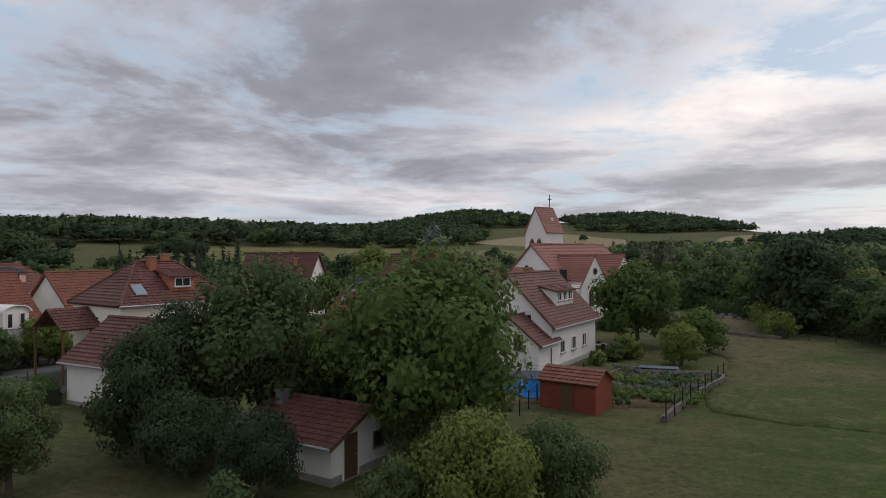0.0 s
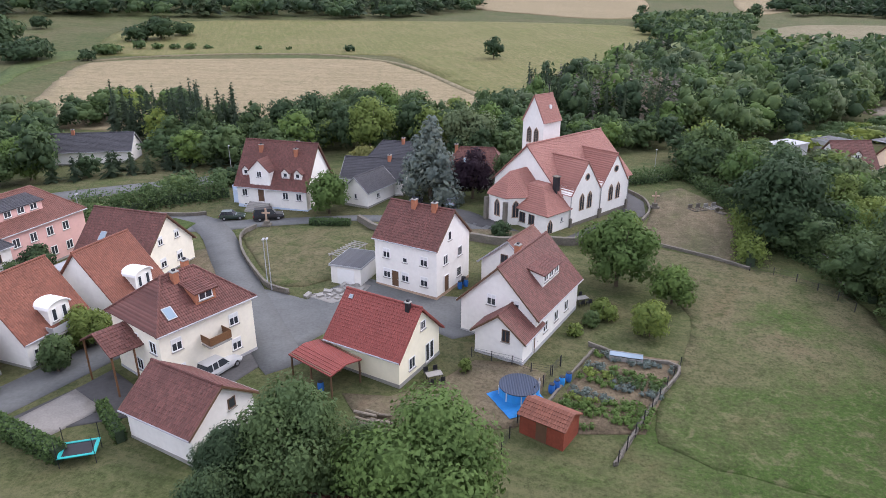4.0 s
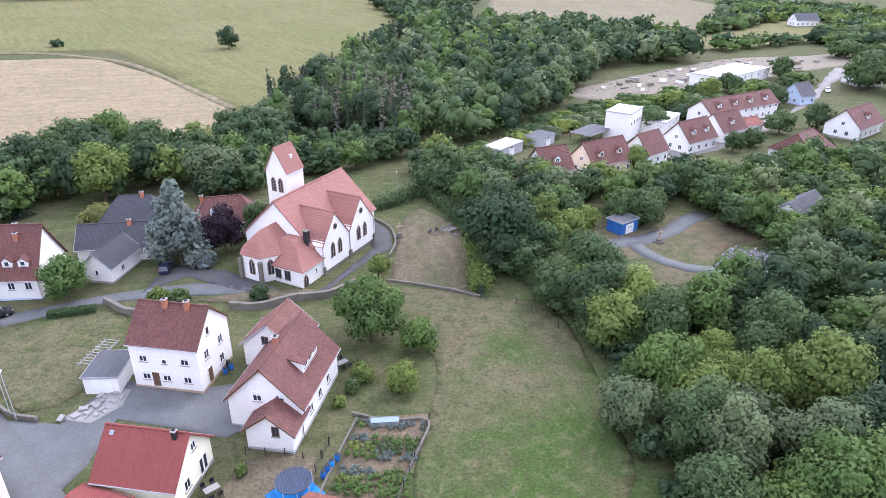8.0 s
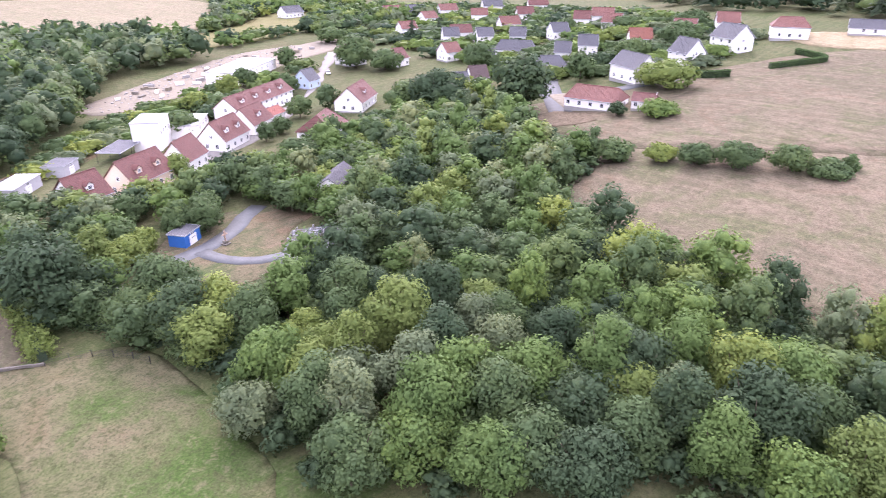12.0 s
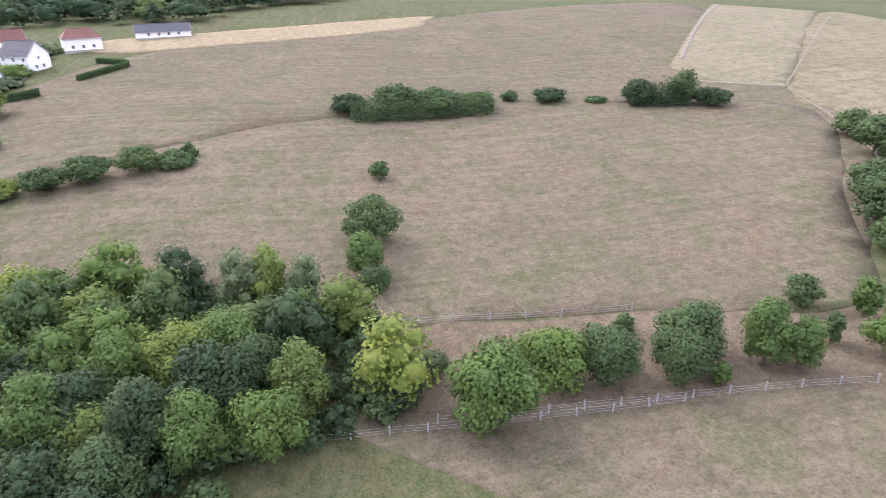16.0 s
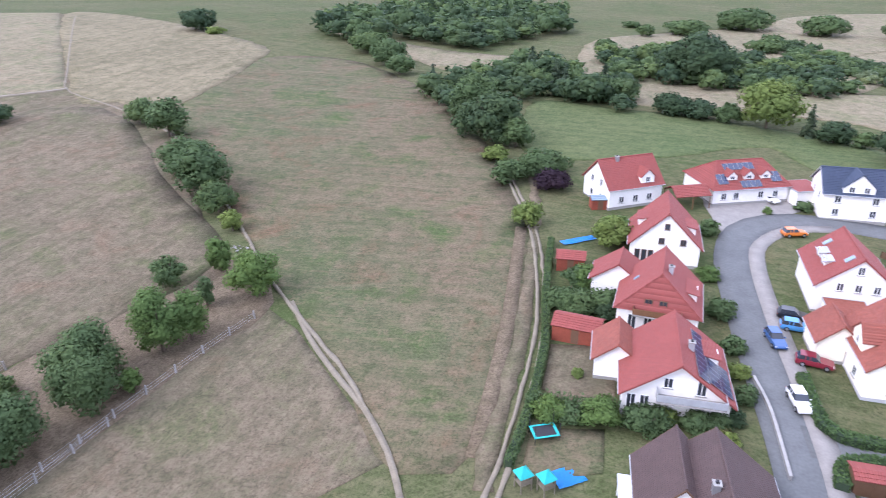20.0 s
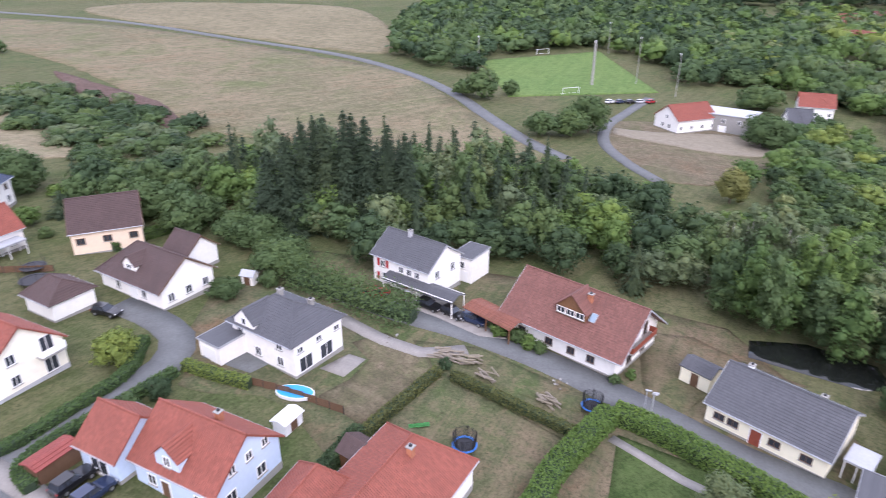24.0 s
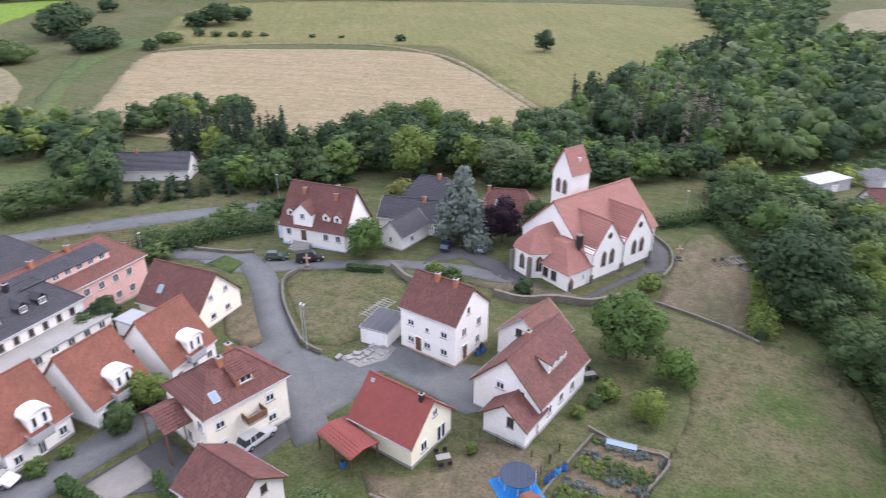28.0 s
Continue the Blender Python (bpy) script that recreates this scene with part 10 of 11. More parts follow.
def car_meshes(paint, kind):
    if (paint, kind) in CAR_MESHES:
        return CAR_MESHES[paint, kind]
    body = car_paint(paint, PAINTS[paint])
    L, W, roof = {"hatch": (4.2, 1.76, 1.46), "suv": (4.7, 1.9, 1.66), "van": (5.0, 1.95, 1.98)}[kind]
    h = L / 2
    bm = bmesh.new()

    def ring(x, w, lo, hi):
        return [(x, -w * 0.92, lo), (x, w * 0.92, lo), (x, w, lo + (hi - lo) * 0.45), (x, w * 0.9, hi), (x, -w * 0.9, hi), (x, -w, lo + (hi - lo) * 0.45)]

    w, belt = W / 2, 0.9 if kind != "van" else 1.05
    loft(bm, [ring(-h, w * 0.86, 0.42, belt - 0.12), ring(-h + 0.12, w * 0.96, 0.26, belt), ring(-h * 0.4, w, 0.24, belt + 0.02), ring(h * 0.35, w, 0.24, belt), ring(h * 0.62, w * 0.98, 0.24, belt - 0.06), ring(h - 0.15, w * 0.92, 0.26, belt - 0.2), ring(h, w * 0.82, 0.4, belt - 0.3)])
    out = [("body", mesh_of("body", bm, body), None)]
    back, front = (-h + 0.12, h * 0.30) if kind != "van" else (-h + 0.06, h * 0.52)

    def cab(x0, x1, x2, x3, inset, top, grow=0.0):
        b = bmesh.new()
        loft(b, [[(x0, -w * 0.88 - grow, belt - 0.05), (x3, -w * 0.88 - grow, belt - 0.05), (x3, w * 0.88 + grow, belt - 0.05), (x0, w * 0.88 + grow, belt - 0.05)],
                 [(x1, -w * inset, top), (x2, -w * inset, top), (x2, w * inset, top), (x1, w * inset, top)]])
        return b

    out.append(("glazing", mesh_of("glazing", cab(back, back + 0.35, front - 0.65, front, 0.72, roof - 0.05), M["glass"]), None))
    b = boxes((back + 0.32, -w * 0.73, roof - 0.06, front - 0.62, w * 0.73, roof))
    for x in (back + 0.9, (back + front) / 2 + 0.1):
        for s in (-1, 1):
            loft(b, [[(x - 0.05, s * w * 0.885 - 0.02, belt - 0.02), (x + 0.05, s * w * 0.885 - 0.02, belt - 0.02), (x + 0.05, s * w * 0.885 + 0.02, belt - 0.02), (x - 0.05, s * w * 0.885 + 0.02, belt - 0.02)],
                     [(x - 0.05, s * w * 0.725 - 0.02, roof - 0.04), (x + 0.05, s * w * 0.725 - 0.02, roof - 0.04), (x + 0.05, s * w * 0.725 + 0.02, roof - 0.04), (x - 0.05, s * w * 0.725 + 0.02, roof - 0.04)]])
    out.append(("roof", mesh_of("roof", b, body), None))
    tyre = bmesh.new()
    tube(tyre, (0, -0.11, 0), (0, 0.11, 0), 0.32, sides=14)
    rim = bmesh.new()
    tube(rim, (0, -0.12, 0), (0, 0.12, 0), 0.2, sides=10)
    tm, rm = mesh_of("tyre", tyre, M["rubber"]), mesh_of("rim", rim, M["metal"])
    for x in (-h * 0.6, h * 0.62):
        for s in (-1, 1):
            out.append(("wheel", tm, (pose(x, s * (w - 0.08), 0.32), rm)))
    lamp_w, lamp_r = mesh_of("headlight", boxes((-0.06, -0.16, -0.06, 0.05, 0.16, 0.06)), M["plastic_white"]), mesh_of("tail_light", boxes((-0.04, -0.14, -0.1, 0.04, 0.14, 0.1)), M["plastic_red"])
    for s in (-1, 1):
        out.append(("headlight", lamp_w, (pose(h - 0.09, s * w * 0.68, belt - 0.3), None)))
        out.append(("tail_light", lamp_r, (pose(-h + 0.05, s * w * 0.72, belt - 0.18), None)))
        out.append(("mirror", mesh_of("mirror", boxes((-0.06, -0.1, -0.07, 0.06, 0.1, 0.07)), body), (pose(front - 0.35, s * (w + 0.06), belt + 0.06), None)))
    CAR_MESHES[paint, kind] = out
    return out


def car(x, y, rot, paint, kind, where_):
    words = {"hatch": "car", "suv": "estate car", "van": "van"}[kind]
    tone_ = paint.replace("_", " ").replace("sky", "bright blue")
    top = empty("car", at(x, y, rot, 0.15), f"parked {tone_} {words} {where_}", "car")
    for name, me, more in car_meshes(paint, kind):
        ob = share(name, me, top, more[0] if more else Matrix())
        if more and more[1] is not None:
            share("rim", more[1], ob, Matrix())


def low_wall(label, points, thick, tall, mat):
    """A wall along a line that follows the ground, with a coping; rubble shows as single blocks."""
    line = smooth_line(points, 1.2)
    top = empty("garden_wall", at(*line[0]), label, "wall")
    x0, y0, z0 = top.matrix_world.translation
    rnd = random.Random(len(line))

    def skin(w, lo, hi, name, m):
        verts, faces = [], []
        for i, p in enumerate(line):
            a, b = line[max(0, i - 1)], line[min(len(line) - 1, i + 1)]
            d = Vector((b[0] - a[0], b[1] - a[1])).normalized()
            g = ground_at(*p) - z0
            wob = rnd.uniform(-0.03, 0.03) if mat == "stone" else 0
            for o, z in ((-w, lo), (-w, hi + wob), (w, hi + wob), (w, lo)):
                verts.append((p[0] - d.y * o - x0, p[1] + d.x * o - y0, g + z))
            if i:
                k = (i - 1) * 4
                faces += [(k + e, k + e + 1, k + e + 5, k + e + 4) for e in range(3)]
        faces += [(0, 1, 2, 3), tuple(len(verts) - 4 + e for e in (3, 2, 1, 0))]
        mesh_object(name, verts, faces, m, top)

    skin(thick / 2, -0.4, tall, "wall_body", M[mat])
    if mat != "stone":
        skin(thick / 2 + 0.04, tall, tall + 0.06, "coping", M["concrete"])
    else:
        bm = bmesh.new()
        for (ax, ay), (bx, by) in zip(line, line[1:]):
            d = Vector((bx - ax, by - ay, 0)).normalized()
            for s in (-1, 1):
                for k in range(3):
                    u = rnd.random()
                    z = ground_at(ax, ay) - z0 + rnd.uniform(0.05, tall - 0.1)
                    q = Matrix.Translation((ax + (bx - ax) * u - x0 - d.y * s * thick / 2, ay + (by - ay) * u - y0 + d.x * s * thick / 2, z)) @ Matrix.Rotation(math.atan2(d.y, d.x), 4, "Z")
                    w, h = rnd.uniform(0.12, 0.28), rnd.uniform(0.07, 0.14)
                    box(bm, -w, -0.05, -h, w, 0.05, h, q)
        ob = part("stones", bm, M["stone"], top)
        tagged(ob, kind="stuff")


def along(points, step):
    """Evenly spaced places and headings along a line."""
    line = smooth_line(points, 0.5)
    out, rest = [], 0.0
    for (ax, ay), (bx, by) in zip(line, line[1:]):
        d = math.hypot(bx - ax, by - ay)
        while rest <= d:
            out.append((ax + (bx - ax) * rest / d, ay + (by - ay) * rest / d, math.degrees(math.atan2(by - ay, bx - ax))))
            rest += step
        rest -= d
    return out


def wires(top, spots, levels, radius, mat, name="wire"):
    x0, y0, z0 = top.matrix_world.translation
    for lv in levels:
        bm = bmesh.new()
        radius, last = (min(radius, 0.012) if name == "wire" else radius), None
        for ax, ay, turn in spots:
            nx, ny, z = -math.sin(radians(turn)) * radius, math.cos(radians(turn)) * radius, ground_at(ax, ay) - z0 + lv
            ring = [bm.verts.new(p) for p in ((ax - x0, ay - y0, z + radius), (ax - x0 + nx, ay - y0 + ny, z - radius / 2), (ax - x0 - nx, ay - y0 - ny, z - radius / 2))]
            if last:
                for i in range(3):
                    bm.faces.new((last[i], last[(i + 1) % 3], ring[(i + 1) % 3], ring[i]))
            last = ring
        part(name, bm, mat, top)


def post_fence(label, points, step):
    spots = along(points, step)
    top = empty("fence", at(*spots[0][:2]), label, "fence")
    x0, y0, z0 = top.matrix_world.translation
    me = mesh_of("post", boxes((-0.09, -0.09, -0.4, 0.09, 0.09, 1.45)), M["concrete"])
    rnd = random.Random(3)
    for x, y, r in spots:
        share("post", me, top, pose(x - x0, y - y0, ground_at(x, y) - z0, rnd.uniform(-4, 4), rnd.uniform(-4, 4), r))
    wires(top, spots, (0.35, 0.75, 1.15), 0.018, M["metal"])


def mesh_fence(label, points, step, tall, boards=False):
    spots = along(points, step)
    top = empty("fence", at(*spots[0][:2]), label, "fence")
    x0, y0, z0 = top.matrix_world.translation
    me = mesh_of("post", boxes((-0.04, -0.04, -0.3, 0.04, 0.04, tall + 0.05)), M["dark"])
    for x, y, r in spots:
        share("post", me, top, pose(x - x0, y - y0, ground_at(x, y) - z0, 0, 0, r))
    if boards:
        for (ax, ay, r), (bx, by, _) in zip(spots, spots[1:]):
            for k in range(4):
                z = 0.1 + k * (tall - 0.1) / 4
                p = part("board", boxes((0, -0.015, 0, math.hypot(bx - ax, by - ay), 0.015, (tall - 0.1) / 4 - 0.03)), M["brown_frame"], top)
                p.matrix_local = pose(ax - x0, ay - y0, ground_at(ax, ay) - z0 + z, 0, 0, r)
    else:
        wires(top, spots, [tall * k / 4 for k in range(1, 5)], 0.012, M["dark"])


def street_lamp(x, y, tall, where_):
    top = empty("street_lamp", at(x, y), "slim grey street lamp " + where_, "street lamp")
    bm = bmesh.new()
    tube(bm, (0, 0, -0.3), (0, 0, tall), 0.07, 0.045, 8)
    part("pole", bm, M["zinc"], top)
    bm = bmesh.new()
    tube(bm, (0, 0, -0.1), (0, 0, 0.8), 0.1, sides=8)
    part("base", bm, M["zinc"], top)
    head = part("head", boxes((-0.12, -0.2, tall, 0.12, 0.5, tall + 0.1)), M["zinc"], top)
    part("diffuser", boxes((-0.09, 0.0, tall - 0.03, 0.09, 0.45, tall - 0.002)), M["plastic_white"], head)


def floodlight_mast(x, y, tall, big):
    top = empty("floodlight_mast", at(x, y), "tall pale floodlight mast at the sports field", "floodlight")
    r = 0.55 if big else 0.14
    bm = bmesh.new()
    tube(bm, (0, 0, -0.5), (0, 0, tall), r, r * 0.8, 8)
    part("mast", bm, M["concrete"], top)
    w = 2.6 if big else 0.7
    part("crossbar", boxes((-w, -0.1, tall - 0.3, w, 0.1, tall), (-w * 0.7, -0.1, tall - 1.3, w * 0.7, 0.1, tall - 1.1)), M["metal"], top)
    for u in (-0.8, 0, 0.8):
        part("floodlight", boxes((u * w - 0.3, -0.35, tall, u * w + 0.3, -0.05, tall + 0.5)), M["plastic_white"], top)


def goal(x, y, rot):
    top = empty("goal", at(x, y, rot, 0.3), "white football goal on the sports field", "goal")
    for n, d in (("post", (-3.7, -0.08, 0, -3.54, 0.08, 2.5)), ("post", (3.54, -0.08, 0, 3.7, 0.08, 2.5)), ("crossbar", (-3.54, -0.08, 2.36, 3.54, 0.08, 2.5))):
        part(n, boxes(d), M["plastic_white"], top)
    part("net_bar", boxes((-3.7, 1.6, 0, 3.7, 1.66, 0.08)), M["plastic_white"], top)


def disc(bm, r, z0, z1, sx=1.0, sides=28):
    lo = [bm.verts.new((r * sx * math.cos(i * math.tau / sides), r * math.sin(i * math.tau / sides), z0)) for i in range(sides)]
    hi = [bm.verts.new((v.co.x, v.co.y, z1)) for v in lo]
    bm.faces.new(lo[::-1])
    bm.faces.new(hi)
    for i in range(sides):
        j = (i + 1) % sides
        bm.faces.new((lo[i], lo[j], hi[j], hi[i]))


def round_pool(x, y, r, tall):
    top = empty("pool", at(x, y, 0, 0.12), "round blue garden pool with grey-blue cover", "pool")
    bm = bmesh.new()
    disc(bm, r, 0, tall)
    part("pool_wall", bm, M["pool_blue"], top)
    bm = bmesh.new()
    disc(bm, r * 1.02, tall, tall + 0.07)
    part("cover", bm, M["tile_blue"], top)
    for i in range(8):
        a = i * math.tau / 8
        part("support", boxes((r * math.cos(a) - 0.05, r * math.sin(a) - 0.05, 0, r * math.cos(a) + 0.05, r * math.sin(a) + 0.05, tall)), M["plastic_white"], top)
    l = part("ladder", boxes((r, -0.3, 0, r + 0.05, -0.25, tall + 0.6), (r, 0.25, 0, r + 0.05, 0.3, tall + 0.6)), M["plastic_white"], top)
    for k in range(3):
        part("rung", boxes((r, -0.25, 0.25 + 0.3 * k, r + 0.05, 0.25, 0.29 + 0.3 * k)), M["plastic_white"], l)


def oval_pool(x, y, rot, a, b):
    top = empty("pool", at(x, y, rot, 0.12), "oval bright blue garden pool with white rim", "pool")
    bm = bmesh.new()
    disc(bm, b, 0, 0.42, a / b)
    part("rim", bm, M["plastic_white"], top)
    bm = bmesh.new()
    disc(bm, b - 0.12, 0.42, 0.43, (a - 0.12) / (b - 0.12))
    part("pool_floor", bm, M["pool_blue"], top)


def trampoline(x, y, r, colour, square=False):
    words = {"teal": "teal-edged rectangular", "plastic_blue": "round blue-edged", "dark": "round dark"}[colour]
    top = empty("trampoline", at(x, y, 15, 0.1), words + " trampoline on the lawn", "trampoline")
    sides = 4 if square else 24
    for name, mat, r0, r1, z in (("pad", M[colour], r, r * 0.8, 0.8),):
        bm = bmesh.new()
        outer, inner = [], []
        for i in range(sides):
            a = i * math.tau / sides + math.pi / 4
            for lst, q in ((outer, r0), (inner, r1)):
                lst.append((bm.verts.new((q * math.cos(a), q * math.sin(a) * (0.75 if square else 1), z)), bm.verts.new((q * math.cos(a), q * math.sin(a) * (0.75 if square else 1), z + 0.06))))
        for i in range(sides):
            j = (i + 1) % sides
            o, p, s, t = outer[i], outer[j], inner[j], inner[i]
            for f in ((o[1], p[1], s[1], t[1]), (o[0], t[0], s[0], p[0]), (o[0], p[0], p[1], o[1]), (t[1], s[1], s[0], t[0])):
                bm.faces.new(f)
        part(name, bm, mat, top)
    bm = bmesh.new()
    vs = [bm.verts.new((r * 0.8 * math.cos(i * math.tau / sides + math.pi / 4), r * 0.8 * math.sin(i * math.tau / sides + math.pi / 4) * (0.75 if square else 1), 0.81)) for i in range(sides)]
    ws = [bm.verts.new(v.co - Vector((0, 0, 0.02))) for v in vs]
    bm.faces.new(vs)
    bm.faces.new(ws[::-1])
    part("mat", bm, M["dark"], top)
    for i in range(4 if square else 6):
        a = i * math.tau / (4 if square else 6) + math.pi / 4
        bm = bmesh.new()
        p = (r * 0.95 * math.cos(a), r * 0.95 * math.sin(a) * (0.75 if square else 1))
        tube(bm, (*p, -0.1), (*p, 2.4), 0.035)
        part("pole", bm, M["dark"], top)
    if colour == "plastic_blue":
        # woven safety net, open enough to see through
        bm = bmesh.new()
        for i in range(84):
            a = i * math.tau / 84
            tube(bm, (r * 0.84 * math.cos(a), r * 0.84 * math.sin(a), 0.86), (r * 0.95 * math.cos(a), r * 0.95 * math.sin(a), 2.3), 0.016)
        part("safety_net", bm, M["dark"], top)


def pergola(x, y, rot):
    top = empty("pergola", at(x, y, rot), "weathered pale timber pergola frame", "pergola")
    for sx in (-2.6, 0, 2.6):
        for sy in (-0.9, 0.9):
            part("post", boxes((sx - 0.06, sy - 0.06, -0.3, sx + 0.06, sy + 0.06, 2.3)), M["old_wood"], top)
    for sy in (-0.9, 0.9):
        part("beam", boxes((-3.0, sy - 0.06, 2.3, 3.0, sy + 0.06, 2.45)), M["concrete"], top)
    for i in range(10):
        part("rafter", boxes((-2.8 + i * 0.62, -1.2, 2.45, -2.72 + i * 0.62, 1.2, 2.56)), M["concrete"], top)


def log_pile(x, y, rot, count):
    top = empty("log_pile", at(x, y, rot), "loose heap of split pale logs on dry ground", "logs")
    rnd = random.Random(count)
    for i in range(count):
        bm = bmesh.new()
        l, r = rnd.uniform(1.2, 2.6), rnd.uniform(0.1, 0.2)
        tube(bm, (-l / 2, 0, 0), (l / 2, 0, 0), r, r * 0.85, 7)
        p = part("log", bm, M["old_wood"] if i % 3 else M["gravel"], top)
        p.matrix_local = pose(rnd.uniform(-1, 1) * count * 0.09, rnd.uniform(-1.1, 1.1), 0.15 + rnd.random() * 0.55, 0, rnd.uniform(-6, 6), rnd.uniform(-28, 28))


def wayside_cross(x, y):
    top = empty("wayside_cross", at(x, y), "weathered stone cross on a stepped base", "cross")
    part("base", boxes((-0.7, -0.7, -0.3, 0.7, 0.7, 0.35), (-0.4, -0.4, 0.35, 0.4, 0.4, 0.9)), M["stone"], top)
    part("cross", boxes((-0.13, -0.1, 0.9, 0.13, 0.1, 3.0), (-0.65, -0.1, 2.1, -0.13, 0.1, 2.35), (0.13, -0.1, 2.1, 0.65, 0.1, 2.35)), M["sandstone"], top)


def fountain(x, y):
    top = empty("fountain", at(x, y), "small grey stone fountain on the lawn", "fountain")
    bm = bmesh.new()
    disc(bm, 1.6, -0.2, 0.25)
    part("paving", bm, M["paving"], top)
    bm = bmesh.new()
    disc(bm, 0.5, 0.25, 1.0, sides=12)
    part("basin", bm, M["stone"], top)
    bm = bmesh.new()
    tube(bm, (0, 0, 1.0), (0, 0, 1.7), 0.16, 0.1, 8)
    part("spout", bm, M["concrete"], top)


def barrel(x, y, mat):
    top = empty("barrel", at(x, y, 0, 0.05), {"dark": "dark waste bin by the wall", "plastic_blue": "blue plastic water barrel", "pool_blue": "bright blue plastic barrel"}[mat] + " outdoors", "barrel")
    bm = bmesh.new()
    loft(bm, [[(r * math.cos(i * math.tau / 12), r * math.sin(i * math.tau / 12), z) for i in range(12)] for r, z in ((0.27, 0), (0.32, 0.3), (0.32, 0.65), (0.27, 0.95))])
    part("drum", bm, M[mat], top)
    bm = bmesh.new()
    disc(bm, 0.28, 0.95, 1.0, sides=12)
    part("lid", bm, M["dark"], top)


def terrace_set(x, y):
    top = empty("garden_table", at(x, y, 20, 0.1), "grey garden table on the terrace", "table")
    part("tabletop", boxes((-0.8, -0.45, 0.7, 0.8, 0.45, 0.75)), M["concrete"], top)
    for sx in (-0.7, 0.7):
        for sy in (-0.38, 0.38):
            part("leg", boxes((sx - 0.03, sy - 0.03, 0, sx + 0.03, sy + 0.03, 0.7)), M["dark"], top)
    for i, (dx, dy, r) in enumerate(((-0.5, -0.9, 0), (0.5, -0.9, 0), (-0.5, 0.9, 180), (0.5, 0.9, 180))):
        c = empty("garden_chair", at(x, y, 20, 0.1) @ pose(dx, dy, 0, 0, 0, r), "dark garden chair at the terrace table", "chair", "chairs round the garden table")
        part("seat", boxes((-0.24, -0.24, 0.42, 0.24, 0.24, 0.46)), M["dark"], c)
        part("backrest", boxes((-0.24, -0.27, 0.46, 0.24, -0.24, 0.95)), M["dark"], c)
        for sx in (-0.21, 0.21):
            for sy in (-0.21, 0.21):
                part("leg", boxes((sx - 0.02, sy - 0.02, 0, sx + 0.02, sy + 0.02, 0.42)), M["dark"], c)


def vegetable_plot(poly):
    """Rows of plants in the dug plot."""
    rng = np.random.default_rng(5)
    spots, rnd = scatter(poly, 0.62, 9)
    piles = {"leaf": [], "leaf_mid": [], "leaf_blue": [], "leaf_light": []}
    cx = sum(p[0] for p in poly) / len(poly)
    cy = sum(p[1] for p in poly) / len(poly)
    for x, y in spots:
        band = math.floor(((x - cx) * 0.45 + (y - cy) * 0.9) / 1.3)
        if band % 4 == 3 or rng.random() < 0.12 or (band > 2 and band % 2):
            continue
        kind = ("leaf", "leaf_mid", "leaf_blue", "leaf_light")[(band * 7 + int(x > cx) * 2) % 4] if y > cy - 2 else "leaf"
        q = leaf_cloud(rng, [(0, 0, 0.22)], [0.36 if y > cy - 2 else 0.45], 46, 0.13)
        piles[kind].append(q + np.array([x, y, ground_at(x, y) + 0.1, 0, 0, 0]))
    for kind, parts in piles.items():
        if parts:
            tagged(new("vegetables", leaf_mesh("vegetables", np.concatenate(parts), M[kind])), "rows of leafy vegetables in dug soil", "vegetables", kind="stuff")
    z = 0.12
    for i, (u, v) in enumerate(((0.25, 0.88), (0.45, 0.93))):
        x, y = poly[0][0] * (1 - u) + poly[1][0] * u, poly[0][1] * (1 - u) + poly[1][1] * u
        rot = math.degrees(math.atan2(poly[1][1] - poly[0][1], poly[1][0] - poly[0][0]))
        top = empty("cold_frame", at(x, y - 0.8, rot, z), "grey cold frame with glass lid in the garden", "cold frame")
        for d in ((-0.9, -0.5, 0, 0.9, -0.44, 0.5), (-0.9, 0.44, 0, 0.9, 0.5, 0.7), (-0.9, -0.44, 0, -0.84, 0.44, 0.55), (0.84, -0.44, 0, 0.9, 0.44, 0.55)):
            part("side", boxes(d), M["concrete"], top)
        part("lid", boxes((-0.88, -0.48, 0.62, 0.88, 0.48, 0.65)), M["skylight"], top)


def graves(poly, seed, most=26):
    """Graves in straight rows inside an outline."""
    rnd = np.random.default_rng(seed)
    c, k = math.cos(radians(20)), math.sin(radians(20))
    grid = [(u * c - v * k, u * k + v * c) for v in np.arange(-140, 220, 2.9) for u in np.arange(-40, 180, 1.75)]
    spots = [p for p in grid if inside(list(poly), *p) and rnd.random() < 0.85]
    for x, y in spots[:most]:
        top = empty("grave", at(x, y, 20 + rnd.uniform(-4, 4), 0.05), "grey stone grave with headstone in the cemetery", "grave", "graves in the cemetery")
        mat = M["stone"] if rnd.random() < 0.5 else M["grey_wall"] if rnd.random() < 0.5 else M["concrete"]
        for d in ((-0.5, -1.0, 0, -0.38, 1.0, 0.2), (0.38, -1.0, 0, 0.5, 1.0, 0.2), (-0.38, -1.0, 0, 0.38, -0.88, 0.2)):
            part("kerb", boxes(d), mat, top)
        part("headstone", boxes((-0.42, 0.8, 0, 0.42, 0.98, rnd.uniform(0.7, 1.15))), mat, top)
        part("bed", boxes((-0.38, -0.88, -0.1, 0.38, 0.8, 0.08)), M["earth"] if rnd.random() < 0.6 else M["stone"], top)


